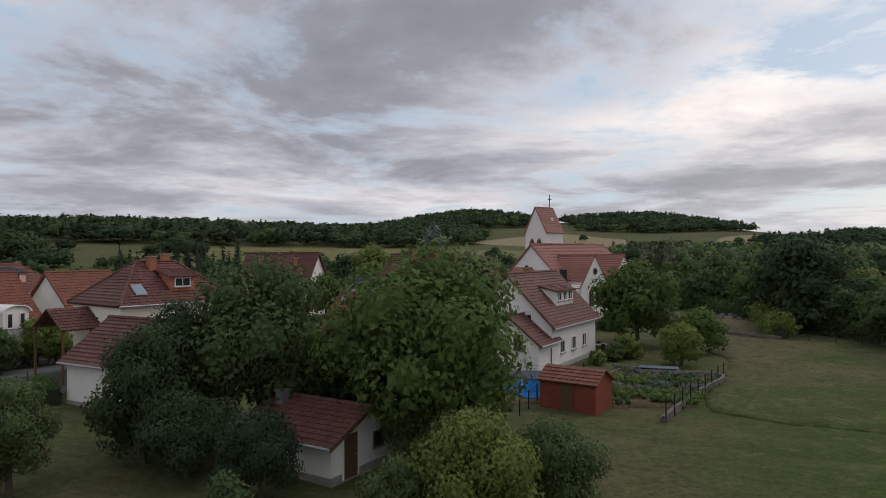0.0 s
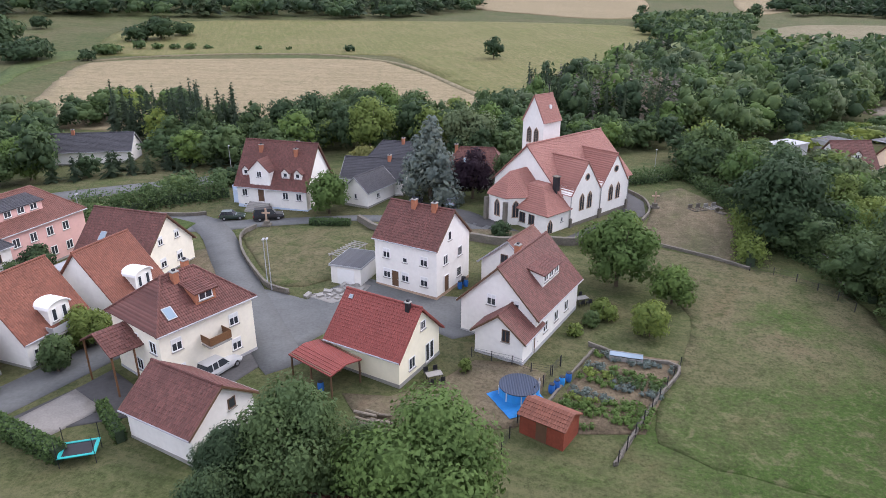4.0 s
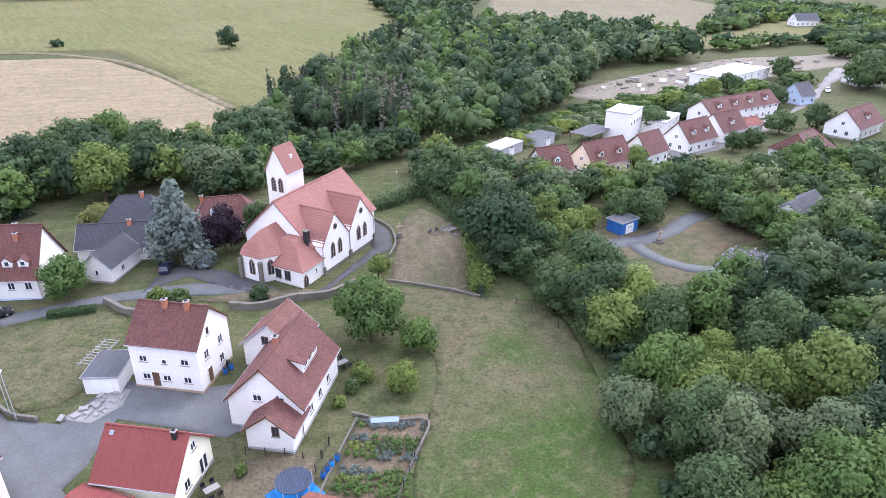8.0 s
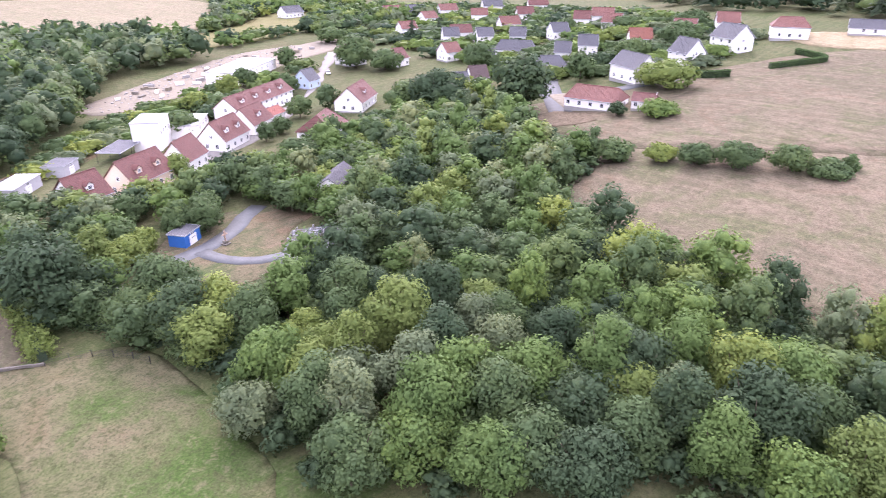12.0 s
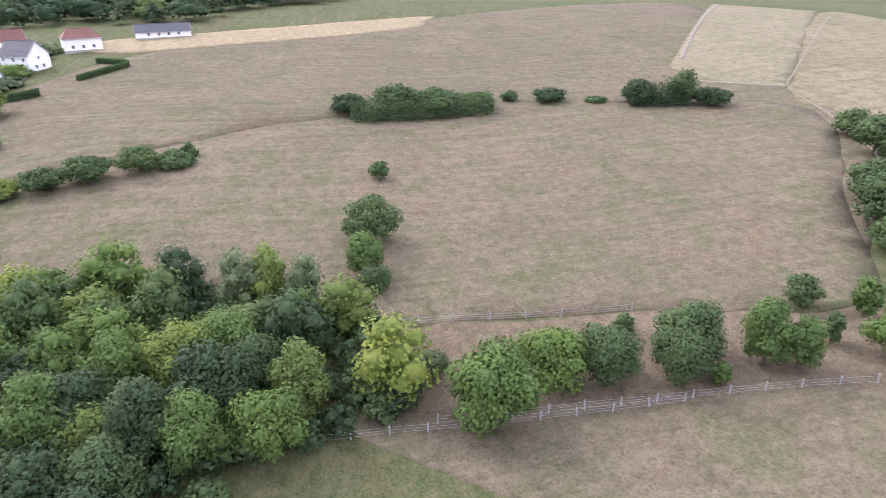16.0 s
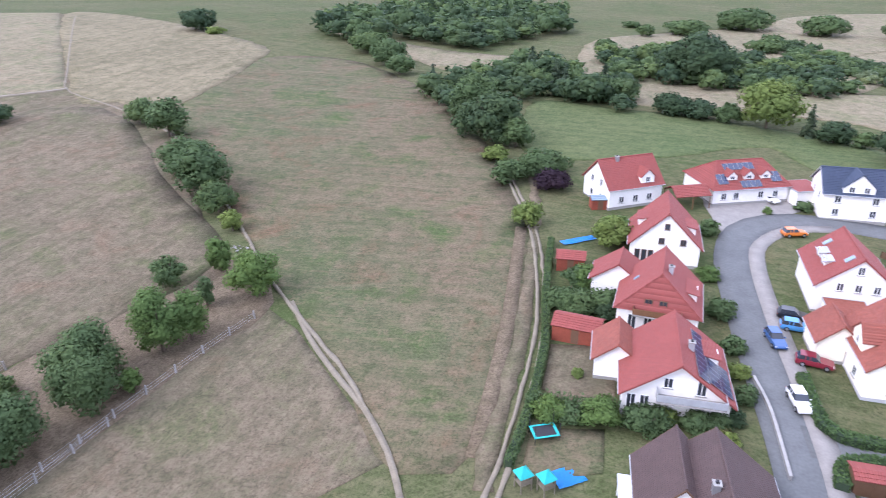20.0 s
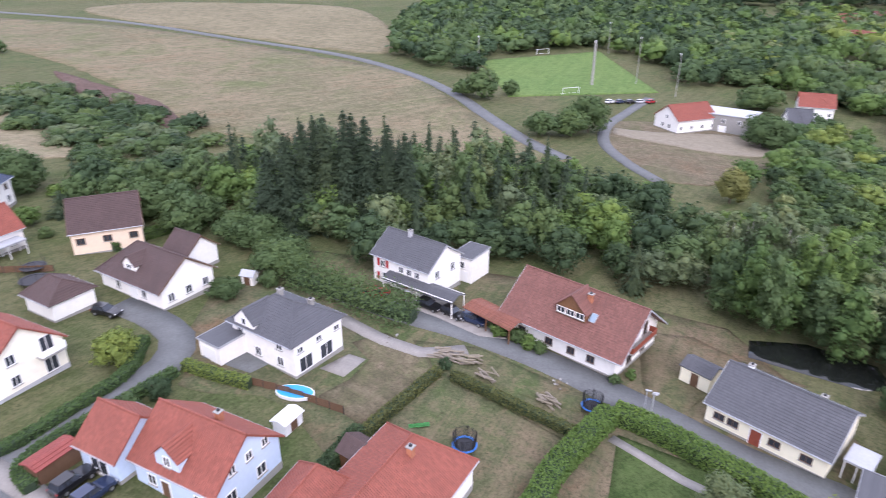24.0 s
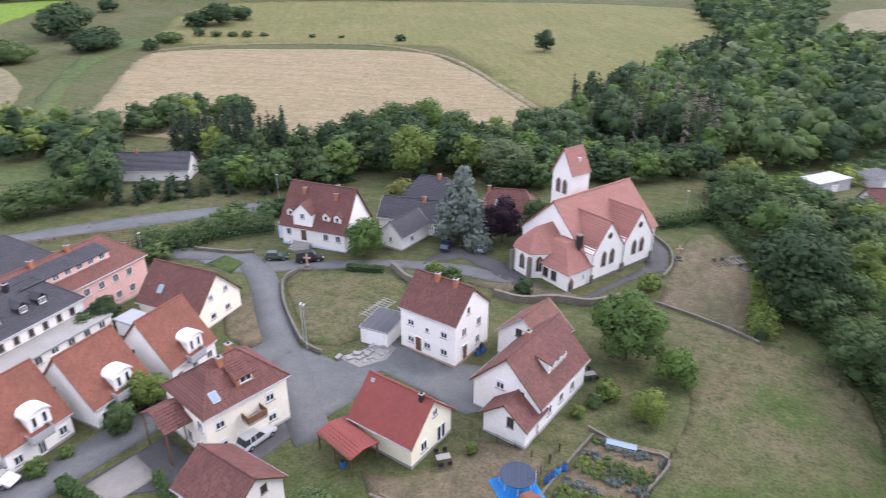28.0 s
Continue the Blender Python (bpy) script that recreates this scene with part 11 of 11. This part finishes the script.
def rails(points):
    line = smooth_line(points, 2.0)
    spots = along(points, 0.9)
    top = empty("railway_track", at(*line[0]), "rusty single railway track on ballast", "railway track")
    x0, y0, z0 = top.matrix_world.translation
    for s in (-0.72, 0.72):
        pts = []
        for i, p in enumerate(line):
            a, b = line[max(0, i - 1)], line[min(len(line) - 1, i + 1)]
            d = Vector((b[0] - a[0], b[1] - a[1])).normalized()
            x, y = p[0] - d.y * s, p[1] + d.x * s
            pts.append((x - x0, y - y0, ground_at(x, y) - z0 + 0.38))
        bm = bmesh.new()
        for a, b in zip(pts, pts[1:]):
            tube(bm, a, b, 0.08, sides=4)
        part("rail", bm, M["timber"], top)
    bm = bmesh.new()
    for x, y, r in spots:
        box(bm, -0.11, -1.25, 0.16, 0.11, 1.25, 0.3, pose(x - x0, y - y0, ground_at(x, y) - z0, 0, 0, r))
    tagged(part("sleeper_row", bm, M["old_wood"], top), kind="stuff")


def guard_rail(points):
    spots = along(points, 2.5)
    top = empty("guard_rail", at(*spots[0][:2]), "brown timber guard rail beside the road", "guard rail")
    x0, y0, z0 = top.matrix_world.translation
    me = mesh_of("post", boxes((-0.08, -0.08, -0.3, 0.08, 0.08, 0.95)), M["timber"])
    for x, y, r in spots:
        share("post", me, top, pose(x - x0, y - y0, ground_at(x, y) - z0, 0, 0, r))
    wires(top, spots, (0.45, 0.85), 0.06, M["timber"], "rail")


def stone_heap(x, y, count):
    top = empty("stone_heap", at(x, y), "loose heap of pale rubble stones", "stones")
    rnd = random.Random(count + int(x))
    for i in range(count):
        bm = bmesh.new()
        bmesh.ops.create_icosphere(bm, subdivisions=1, radius=1.0)
        for v in bm.verts:
            v.co *= rnd.uniform(0.75, 1.1)
        p = part("stone", bm, M["concrete"] if i % 2 else M["stone"], top)
        s = rnd.uniform(0.12, 0.36)
        p.matrix_local = pose(rnd.gauss(0, 0.05 * count + 0.4), rnd.gauss(0, 0.6), s * 0.4, rnd.uniform(0, 90), 0, rnd.uniform(0, 360)) @ Matrix.Diagonal((s, s * 0.8, s * 0.6, 1))


def tarp(x, y, mat, a, b):
    """A crumpled sheet lying on the grass."""
    top = empty("tarpaulin", at(x, y, 25, 0.12), {"pool_blue": "crumpled bright blue tarpaulin on the grass", "plastic_green": "green and orange fabric strip on the grass"}[mat], "tarpaulin")
    bm = bmesh.new()
    n = 9
    grid = [[bm.verts.new(((i / (n - 1) - 0.5) * a, (j / (n - 1) - 0.5) * b, 0.03 + 0.16 * abs(noise.noise((i * 0.7 + x, j * 0.7 + y, 0))))) for j in range(n)] for i in range(n)]
    for i in range(n - 1):
        for j in range(n - 1):
            bm.faces.new((grid[i][j], grid[i + 1][j], grid[i + 1][j + 1], grid[i][j + 1]))
    bmesh.ops.solidify(bm, geom=bm.faces[:], thickness=0.02)
    part("sheet", bm, M[mat], top)


def play_tower(x, y):
    top = empty("play_hut", at(x, y, 30, 0.1), "small wooden play hut with teal pointed roof", "play hut")
    for sx in (-0.6, 0.6):
        for sy in (-0.6, 0.6):
            part("post", boxes((sx - 0.05, sy - 0.05, -0.1, sx + 0.05, sy + 0.05, 1.9)), M["gravel"], top)
    part("platform", boxes((-0.65, -0.65, 0.85, 0.65, 0.65, 0.93)), M["gravel"], top)
    for d in ((-0.6, -0.63, 0.93, 0.6, -0.6, 1.4), (-0.6, 0.6, 0.93, 0.6, 0.63, 1.4)):
        part("panel", boxes(d), M["gravel"], top)
    bm = bmesh.new()
    tip = bm.verts.new((0, 0, 2.8))
    base = [bm.verts.new((sx * 0.8, sy * 0.8, 1.9)) for sx, sy in ((-1, -1), (1, -1), (1, 1), (-1, 1))]
    bm.faces.new(base[::-1])
    for i in range(4):
        bm.faces.new((base[i], base[(i + 1) % 4], tip))
    part("roof", bm, M["teal"], top)


def pallet_yard(poly, gap, seed):
    """Stacks of stone and timber on pallets in the building yard."""
    spots, rnd = scatter(poly, gap, seed)
    for x, y in spots[:60]:
        top = empty("stone_stack", at(x, y, rnd.uniform(0, 180), 0.12), "pallet stacked with pale building stone in the yard", "pallet", "pallets in the building yard")
        part("pallet", boxes((-0.9, -0.7, 0, 0.9, 0.7, 0.15)), M["old_wood"], top)
        h = rnd.uniform(0.5, 1.6)
        w = rnd.uniform(0.8, 2.4)
        part("stack", boxes((-w, -0.65, 0.15, w, 0.65, h)), M[("concrete", "stone", "gravel", "white")[rnd.integers(4)]], top)


def rubble(poly, gap, seed, mat="concrete"):
    """Loose stones too many to count."""
    spots, rnd = scatter(poly, gap, seed)
    bm = bmesh.new()
    for x, y in spots:
        s = rnd.uniform(0.15, 0.5)
        box(bm, -s, -s * 0.7, -0.1, s, s * 0.7, s * 0.8, pose(x, y, ground_at(x, y) + 0.1, rnd.uniform(-15, 15), rnd.uniform(-15, 15), rnd.uniform(0, 180)))
    me = mesh_of("rubble", bm, M[mat])
    tagged(new("rubble", me), "scattered pale rubble stones on bare ground", "stones", kind="stuff")

# ---- placing the small things ----
car(-35.0, 102.4, 9, "dark_green", "hatch", "in the church lane")
car(-28.8, 101.8, 19, "black", "van", "in the church lane")
car(-4.4, 108.4, 77, "navy", "hatch", "by the church")
car(2.1, 108.5, 75, "silver_blue", "hatch", "by the church")
car(-56.8, 93.1, 64, "silver", "hatch", "beside the pink hotel")
car(-22.0, 55.0, 60, "silver", "suv", "on the drive")
car(-46.6, 46.4, -7, "white", "hatch", "beside the row houses")
car(-50.2, 48.9, -32, "navy", "hatch", "beside the row houses")
car(-82.9, 55.5, -6, "silver", "van", "in the car park")
car(-81.8, 58.6, -13, "silver", "hatch", "in the car park")
car(-81.0, 60.3, -13, "white", "hatch", "in the car park")
car(-80.2, 62.1, -14, "navy", "hatch", "in the car park")
car(-88.1, 62.4, -14, "navy", "hatch", "in the car park")
car(-96.5, 64.2, -5, "white", "hatch", "in the car park")
car(-42.2, 29.4, 141, "red", "hatch", "in the street mouth")
car(-58.3, 31.7, -22, "black", "hatch", "under the carport")
car(-39.8, -79.6, 160, "black", "hatch", "on the housing street")
car(-39.1, -76.8, 162, "sky", "hatch", "on the housing street")
car(-35.2, -73.7, 89, "blue", "hatch", "on the housing street")
car(-38.0, -69.1, 158, "maroon", "hatch", "on the housing street")
car(-33.3, -61.7, 87, "white", "hatch", "on the housing street")
car(-34.4, -46.8, 168, "black", "hatch", "on the housing street")
car(-33.8, -44.0, 167, "navy", "hatch", "on the housing street")
car(-29.7, -41.1, 85, "silver", "hatch", "on the housing street")
car(-61.1, -66.4, 89, "black", "hatch", "on the housing street")
car(-52.3, -122.5, 120, "white", "hatch", "on the housing street")
car(-50.8, -106.9, -174, "orange", "hatch", "on the housing street")
car(-73.2, -116.3, -174, "red", "hatch", "on the housing street")
car(-80.7, -34.1, 131, "red", "hatch", "under the carport")
car(-80.2, -25.5, 70, "black", "hatch", "under the carport")
car(-79.4, -21.5, 63, "black", "hatch", "under the carport")
car(-78.8, -18.3, 72, "navy", "hatch", "under the carport")
car(87.6, 131.2, 19, "white", "van", "on the housing street")
car(151.8, 146.3, 18, "silver", "hatch", "on the housing street")
car(166.1, 146.0, 10, "white", "hatch", "on the housing street")
car(142.7, 141.0, 7, "black", "hatch", "on the housing street")
car(-244.7, -6.6, 143, "white", "hatch", "by the sports club")
car(-246.0, -3.0, 143, "navy", "hatch", "by the sports club")
car(-247.3, 0.6, 143, "black", "hatch", "by the sports club")
car(-248.6, 4.2, 142, "silver", "hatch", "by the sports club")
car(-249.9, 7.8, 142, "red", "hatch", "by the sports club")
car(162.5, 140.8, -3, "navy", "hatch", "on the housing street")
car(271.1, 89.4, -154, "white", "hatch", "on the estate street")
car(258.1, 83.6, -153, "red", "hatch", "on the estate street")
car(246.4, 78.5, -153, "silver", "hatch", "on the estate street")
car(307.4, 112.8, -153, "white", "hatch", "on the estate street")
car(216.5, 56.5, -155, "silver", "hatch", "on the estate street")
car(240.9, 181.4, -136, "white", "hatch", "on the estate street")
low_wall("low stone wall round the village green", [(-29.8, 97.7), (-31.1, 94.2), (-29.1, 87.4), (-25.4, 80.1), (-22.2, 75.0), (-19.1, 72.9)], 0.3, 0.7, "stone")
low_wall("rubble retaining wall below the church", [(-13.5, 100.3), (-10.2, 95.5), (-7.4, 93.9)], 0.6, 1.1, "stone")
low_wall("rubble retaining wall below the church", [(4.6, 91.6), (9.0, 89.9), (14.5, 90.8), (19.9, 90.2), (24.9, 92.6)], 0.6, 1.2, "stone")
low_wall("low stone wall of the old graveyard", [(30.3, 92.2), (34.9, 89.2), (39.6, 85.6), (43.1, 82.0)], 0.3, 0.45, "stone")
low_wall("curved low wall beside the church path", [(35.7, 119.5), (37.5, 113.5), (36.5, 106.6), (33.6, 101.0)], 0.3, 0.6, "stone")
low_wall("concrete garden wall of the vegetable plot", [(16.2, 61.1), (20.1, 58.2), (24.5, 56.6), (20.6, 51.1), (17.0, 46.0), (14.3, 42.0)], 0.22, 0.5, "stone")
low_wall("concrete edge of the vegetable plot", [(16.6, 60.2), (12.7, 54.6), (8.2, 47.4)], 0.2, 0.3, "stone")
low_wall("pale garden wall beside the hotel lawn", [(-76.5, 37.3), (-75.1, 43.2), (-71.7, 51.2), (-68.1, 59.9)], 0.25, 0.8, "concrete")
low_wall("pale kerb wall of the car park", [(-83.0, 47.1), (-81.1, 54.7), (-77.2, 60.8), (-68.1, 58.6)], 0.3, 0.5, "concrete")
low_wall("low wall along the main street plot", [(-29.9, -66.1), (-29.7, -60.3), (-28.1, -50.7)], 0.25, 0.6, "concrete")
low_wall("low garden wall on the church lane", [(-52.2, 106.0), (-43.7, 104.6), (-40.4, 105.3)], 0.4, 0.7, "stone")
hedge([(-21.3, 98.8), (-14.6, 98.1)], 1.2, 1.0, "clipped green hedge on the village green", "hedge", True)
hedge([(51.7, 104.5), (48.5, 94.8), (43.7, 83.1)], 2.2, 2.0, "clipped hedge beside the graveyard", "leaf_light", False)
hedge([(52.0, 98.7), (51.8, 88.9), (53.5, 81.7), (54.6, 76.2), (54.0, 71.8)], 1.6, 1.6, "clipped hedge along the cemetery", "leaf_mid", False)
hedge([(37.2, 124.7), (43.0, 126.6), (50.6, 131.1), (52.6, 117.0), (52.2, 105.8)], 2.0, 1.8, "dark hedge behind the church", "leaf_mid", False)
hedge([(-45.5, -4.9), (-48.1, -4.1), (-52.5, -3.1), (-63.4, 2.0)], 2.4, 2.0, "tall clipped bright green hedge along the street", "hedge_bright", True)
hedge([(-63.7, 2.4), (-62.1, 7.0), (-56.8, 15.9), (-52.5, 22.0)], 2.4, 2.0, "tall clipped bright green hedge along the street", "hedge_bright", True)
hedge([(-64.4, -17.7), (-61.7, -9.6), (-58.8, -1.1)], 1.0, 1.3, "olive clipped hedge round the plot", "hedge_olive", True)
hedge([(-50.2, -24.1), (-57.4, -21.8), (-64.6, -19.5)], 1.0, 1.3, "olive clipped hedge round the plot", "hedge_olive", True)
hedge([(-80.6, -48.6), (-78.7, -40.5), (-76.4, -32.2), (-75.8, -26.4)], 4.0, 2.6, "broad leafy hedge along the lane", "leaf_mid", False)
hedge([(-35.5, -66.4), (-34.4, -60.0), (-35.2, -56.4), (-42.8, -54.8), (-50.2, -54.1), (-57.2, -57.1)], 1.2, 1.1, "clipped hedge round the yellow house", "hedge", True)
hedge([(-32.3, -49.6), (-33.5, -52.3), (-36.9, -52.9), (-45.1, -50.8), (-52.6, -49.1)], 1.2, 1.1, "clipped hedge round the blue house", "hedge", True)
hedge([(-54.0, -48.9), (-53.6, -43.2), (-53.6, -39.6)], 1.2, 1.3, "clipped hedge along the drive", "leaf_light", True)
hedge([(-31.0, -27.4), (-38.9, -26.4), (-50.6, -24.4)], 1.2, 1.8, "dark clipped hedge behind the blue house", "leaf_dark", True)
hedge([(-39.7, 46.4), (-35.5, 44.2), (-30.4, 41.6)], 1.2, 1.5, "clipped hedge beside the trampoline garden", "hedge", True)
hedge([(-30.5, 48.5), (-28.4, 46.0), (-26.7, 44.0)], 0.8, 1.2, "clipped hedge beside the drive", "hedge", True)
hedge([(-1.1, -52.1), (-2.8, -57.7), (-4.7, -65.2), (-6.3, -74.3), (-7.1, -85.6), (-9.1, -102.2)], 0.8, 1.2, "hedge along the farm track gardens", "leaf_mid", True)
hedge([(-3.2, -60.8), (-7.6, -60.7), (-13.0, -58.8)], 1.0, 1.4, "hedge between the gardens", "leaf_mid", False)
hedge([(-78.9, -81.2), (-86.5, -79.5), (-95.6, -75.0)], 2.0, 1.6, "hedge by the brown house", "leaf", True)
hedge([(-63.7, 107.0), (-55.8, 106.7), (-51.5, 111.6), (-39.9, 116.4)], 3.0, 2.6, "dark hedge beside the railway road", "leaf_mid", False)
hedge([(174.9, -63.2), (169.8, -78.3), (163.5, -103.1)], 6, 3.5, "bushy hedge below the hill crest", "leaf_mid", False)
hedge([(146.2, -140.4), (136.6, -154.1)], 4, 4.5, "bushy hedge below the hill crest", "leaf_dark", False)
hedge([(244.0, 31.0), (236.2, 23.6), (237.6, 15.0)], 1.6, 2.2, "clipped hedge round a garden above the field", "hedge", True)
hedge([(248.8, 4.0), (255.5, -5.5), (262.0, -12.0), (272.0, -3.0)], 1.6, 1.8, "clipped hedge round a garden above the field", "hedge", True)
post_fence("pasture fence of white concrete posts and wire", [(58.0, -30.1), (54.6, -38.1), (51.5, -46.6), (47.6, -55.6), (43.8, -64.3), (39.3, -73.5), (33.2, -84.1)], 4.6)
post_fence("pasture fence of white concrete posts and wire", [(79.9, -32.0), (76.4, -42.2), (72.2, -51.2), (64.1, -69.0)], 5.5)
post_fence("pasture fence of white concrete posts and wire", [(63.6, -1.6), (62.2, -10.4), (59.6, -21.5), (56.8, -29.7), (52.0, -42.3), (44.3, -62.4)], 4.6)
mesh_fence("dark wire mesh fence on the garden wall", [(24.6, 56.5), (20.7, 51.0), (17.1, 45.9), (14.4, 41.9)], 2.2, 1.5)
mesh_fence("dark wire mesh garden fence", [(12.4, 56.9), (8.1, 49.9), (4.9, 42.9)], 2.2, 1.3)
mesh_fence("dark wire mesh garden fence", [(3.3, 58.6), (7.7, 56.8), (10.6, 55.0), (12.9, 57.8)], 2.2, 1.1)
mesh_fence("wire fence beside the meadow", [(42.9, 81.5), (46.8, 79.1), (49.8, 73.3), (50.6, 67.9)], 3.0, 1.2)
mesh_fence("dark timber board fence", [(-54.1, -40.0), (-54.0, -34.8), (-53.1, -26.7)], 1.8, 1.2, True)
mesh_fence("dark timber board fence", [(-61.4, -99.7), (-65.9, -90.5), (-69.8, -82.1)], 1.8, 1.2, True)
street_lamp(-21.5, 74.1, 6.9, "beside the lane")
street_lamp(-59.7, 100.9, 5.4, "beside the lane")
street_lamp(-44.5, 133.1, 6.2, "beside the main road")
street_lamp(45.4, 132.7, 5.5, "beside the lane")
street_lamp(-63.8, 6.5, 4.6, "on the west street")
street_lamp(-65.4, 6.6, 3.3, "on the west street")
street_lamp(-65.2, 5.8, 3.8, "on the west street")
street_lamp(-78.2, -28.5, 3.3, "on the west street")
street_lamp(-22.3, 75.3, 6.4, "beside the lane")
floodlight_mast(-273.9, -15.5, 17.1, True)
floodlight_mast(-292.9, -67.9, 13.8, False)
floodlight_mast(-282.3, 1.9, 18.4, False)
floodlight_mast(-264.1, 16.9, 15.6, False)
floodlight_mast(-354.7, -13.3, 14.7, False)
goal(-254.2, -22.0, 130)
goal(-340.1, -45.2, 130)
round_pool(7.5, 51.8, 1.9, 1.0)
oval_pool(-54.4, -34.2, 95, 2.4, 1.3)
trampoline(-29.1, 42.1, 2.0, "teal", True)
trampoline(-5.0, -56.4, 2.0, "teal", True)
trampoline(-52.6, -13.0, 1.4, "plastic_blue", False)
trampoline(-64.2, -0.2, 1.3, "plastic_blue", False)
trampoline(-68.3, -86.4, 1.9, "dark", False)
trampoline(-64.8, -82.6, 2.1, "dark", False)
shed("small garden shed with red tile roof", 9.5, 46.2, -36, 4.6, 3.4, 2.0, 2.9, "red_timber", "tile_row")
shed("garden shed with red tile roof", -10.5, -74.8, 161, 6.4, 4.0, 2.2, 3.2, "red_timber", "tile_red")
shed("garden shed with red tile roof", -11.5, -93.7, 171, 4.6, 3.4, 2.1, 3.0, "red_timber", "tile_red")
shed("brown garden hut with hipped look", -46.9, -22.7, 70, 3.8, 3.6, 2.0, 3.2, "timber", "tile_umber")
shed("white metal garden shed", -49.2, -32.3, 168, 3.2, 2.2, 1.5, 1.9, "plastic_white", "plastic_white")
shed("garden hut with greenhouse-like glass roof", -19.2, -117.5, -174, 3.6, 2.6, 2.0, 2.6, "red_timber", "skylight")
shed("tiny white wooden playhouse on the lawn", -77.1, -53.9, 90, 2.4, 2.0, 1.6, 2.4, "white", "zinc")
shed("low hut with red tile roof", -35.5, -50.1, 169, 4.6, 2.6, 1.9, 2.3, "brown_frame", "tile_red")
shed("slate pyramid-roofed cemetery chapel", 116.5, 85.5, 20, 13.0, 12.0, 2.8, 7.2, "white", "slate", "chapel", "chapel")
flat_roofed("small white flat-roofed garage", -11.3, 78.5, -19, 4.6, 6.0, 2.6, "white", "tile_grey")
pergola(-12.7, 82.0, 60)
log_pile(-68.7, -18.4, 84, 34)
log_pile(-66.2, -13.5, 65, 10)
log_pile(-64.2, -5.0, 55, 12)
log_pile(-5.6, 47.0, -11, 14)
wayside_cross(-28.3, 98.7)
wayside_cross(38.1, 108.9)
fountain(-75.4, 50.4)
barrel(10.7, 52.2, "plastic_blue")
barrel(11.3, 52.9, "plastic_blue")
barrel(11.9, 53.5, "pool_blue")
barrel(12.7, 54.2, "plastic_blue")
barrel(-11.4, 52.0, "plastic_blue")
barrel(3.3, 75.5, "plastic_blue")
barrel(2.5, 74.8, "plastic_blue")
barrel(3.0, 76.2, "dark")
terrace_set(-0.6, 54.0)
terrace_set(-20.6, -83.0)
terrace_set(17.4, 71.1)
vegetable_plot([(16.7, 59.6), (24.5, 57.5), (18.1, 46.4), (8.6, 46.3)])
graves([(52.9, 92.0), (52.6, 84.1), (54.2, 76.4), (56.5, 84.9), (56.4, 93.3)], 21)
graves([(96.5, 82.0), (102.5, 77.0), (101.5, 69.0), (94.0, 64.0), (85.5, 68.0), (83.5, 74.0), (88.5, 77.0)], 22, 40)
graves([(44.6, 111.3), (50.4, 111.6), (49.0, 105.9), (44.0, 106.4)], 23)
graves([(65.7, 105.8), (62.3, 95.2), (61.1, 87.9), (66.1, 99.5)], 24)
graves([(71.1, 79.8), (71.8, 75.1), (68.4, 72.3), (67.8, 74.5)], 25)
rails([(-155.0, 58.6), (-125.7, 76.8), (-106.0, 88.0), (-91.0, 95.0), (-64.8, 109.1)])
rails([(66.3, 162.5), (85.3, 169.1), (122.5, 184.9), (150.0, 191.0)])
guard_rail([(-67.7, 113.4), (-80.0, 109.3), (-96.5, 100.5)])
stone_heap(-68.4, -5.0, 8)
stone_heap(-69.7, -28.1, 6)
stone_heap(46.1, -101.3, 20)
tarp(-7.0, -50.9, "pool_blue", 3.2, 2.4)
tarp(-54.5, -18.8, "plastic_green", 0.7, 2.4)
tarp(-13.8, -103.1, "pool_blue", 6.5, 1.8)
tarp(7.4, 50.8, "pool_blue", 4.6, 4.4)
play_tower(-2.5, -49.6)
play_tower(-4.7, -49.1)
wayside_cross(85.4, 89.9)
wayside_cross(-75.2, 51.9)
pallet_yard([(147.9, 222.1), (199.5, 238.4), (257.9, 251.8), (295.7, 241.7), (320.7, 236.5), (263.6, 219.4), (222.3, 211.2), (185.9, 210.1)], 9.0, 61)
rubble([(143.2, 218.6), (203.6, 243.7), (263.6, 257.8), (302.3, 247.6), (261.4, 217.5), (220.6, 209.4), (183.8, 207.6), (154.1, 203.8)], 4.0, 62)
rubble([(-16.7, 72.2), (-13.9, 73.9), (-11.1, 76.7), (-9.4, 75.3), (-10.6, 72.6), (-13.4, 70.6)], 0.9, 63)
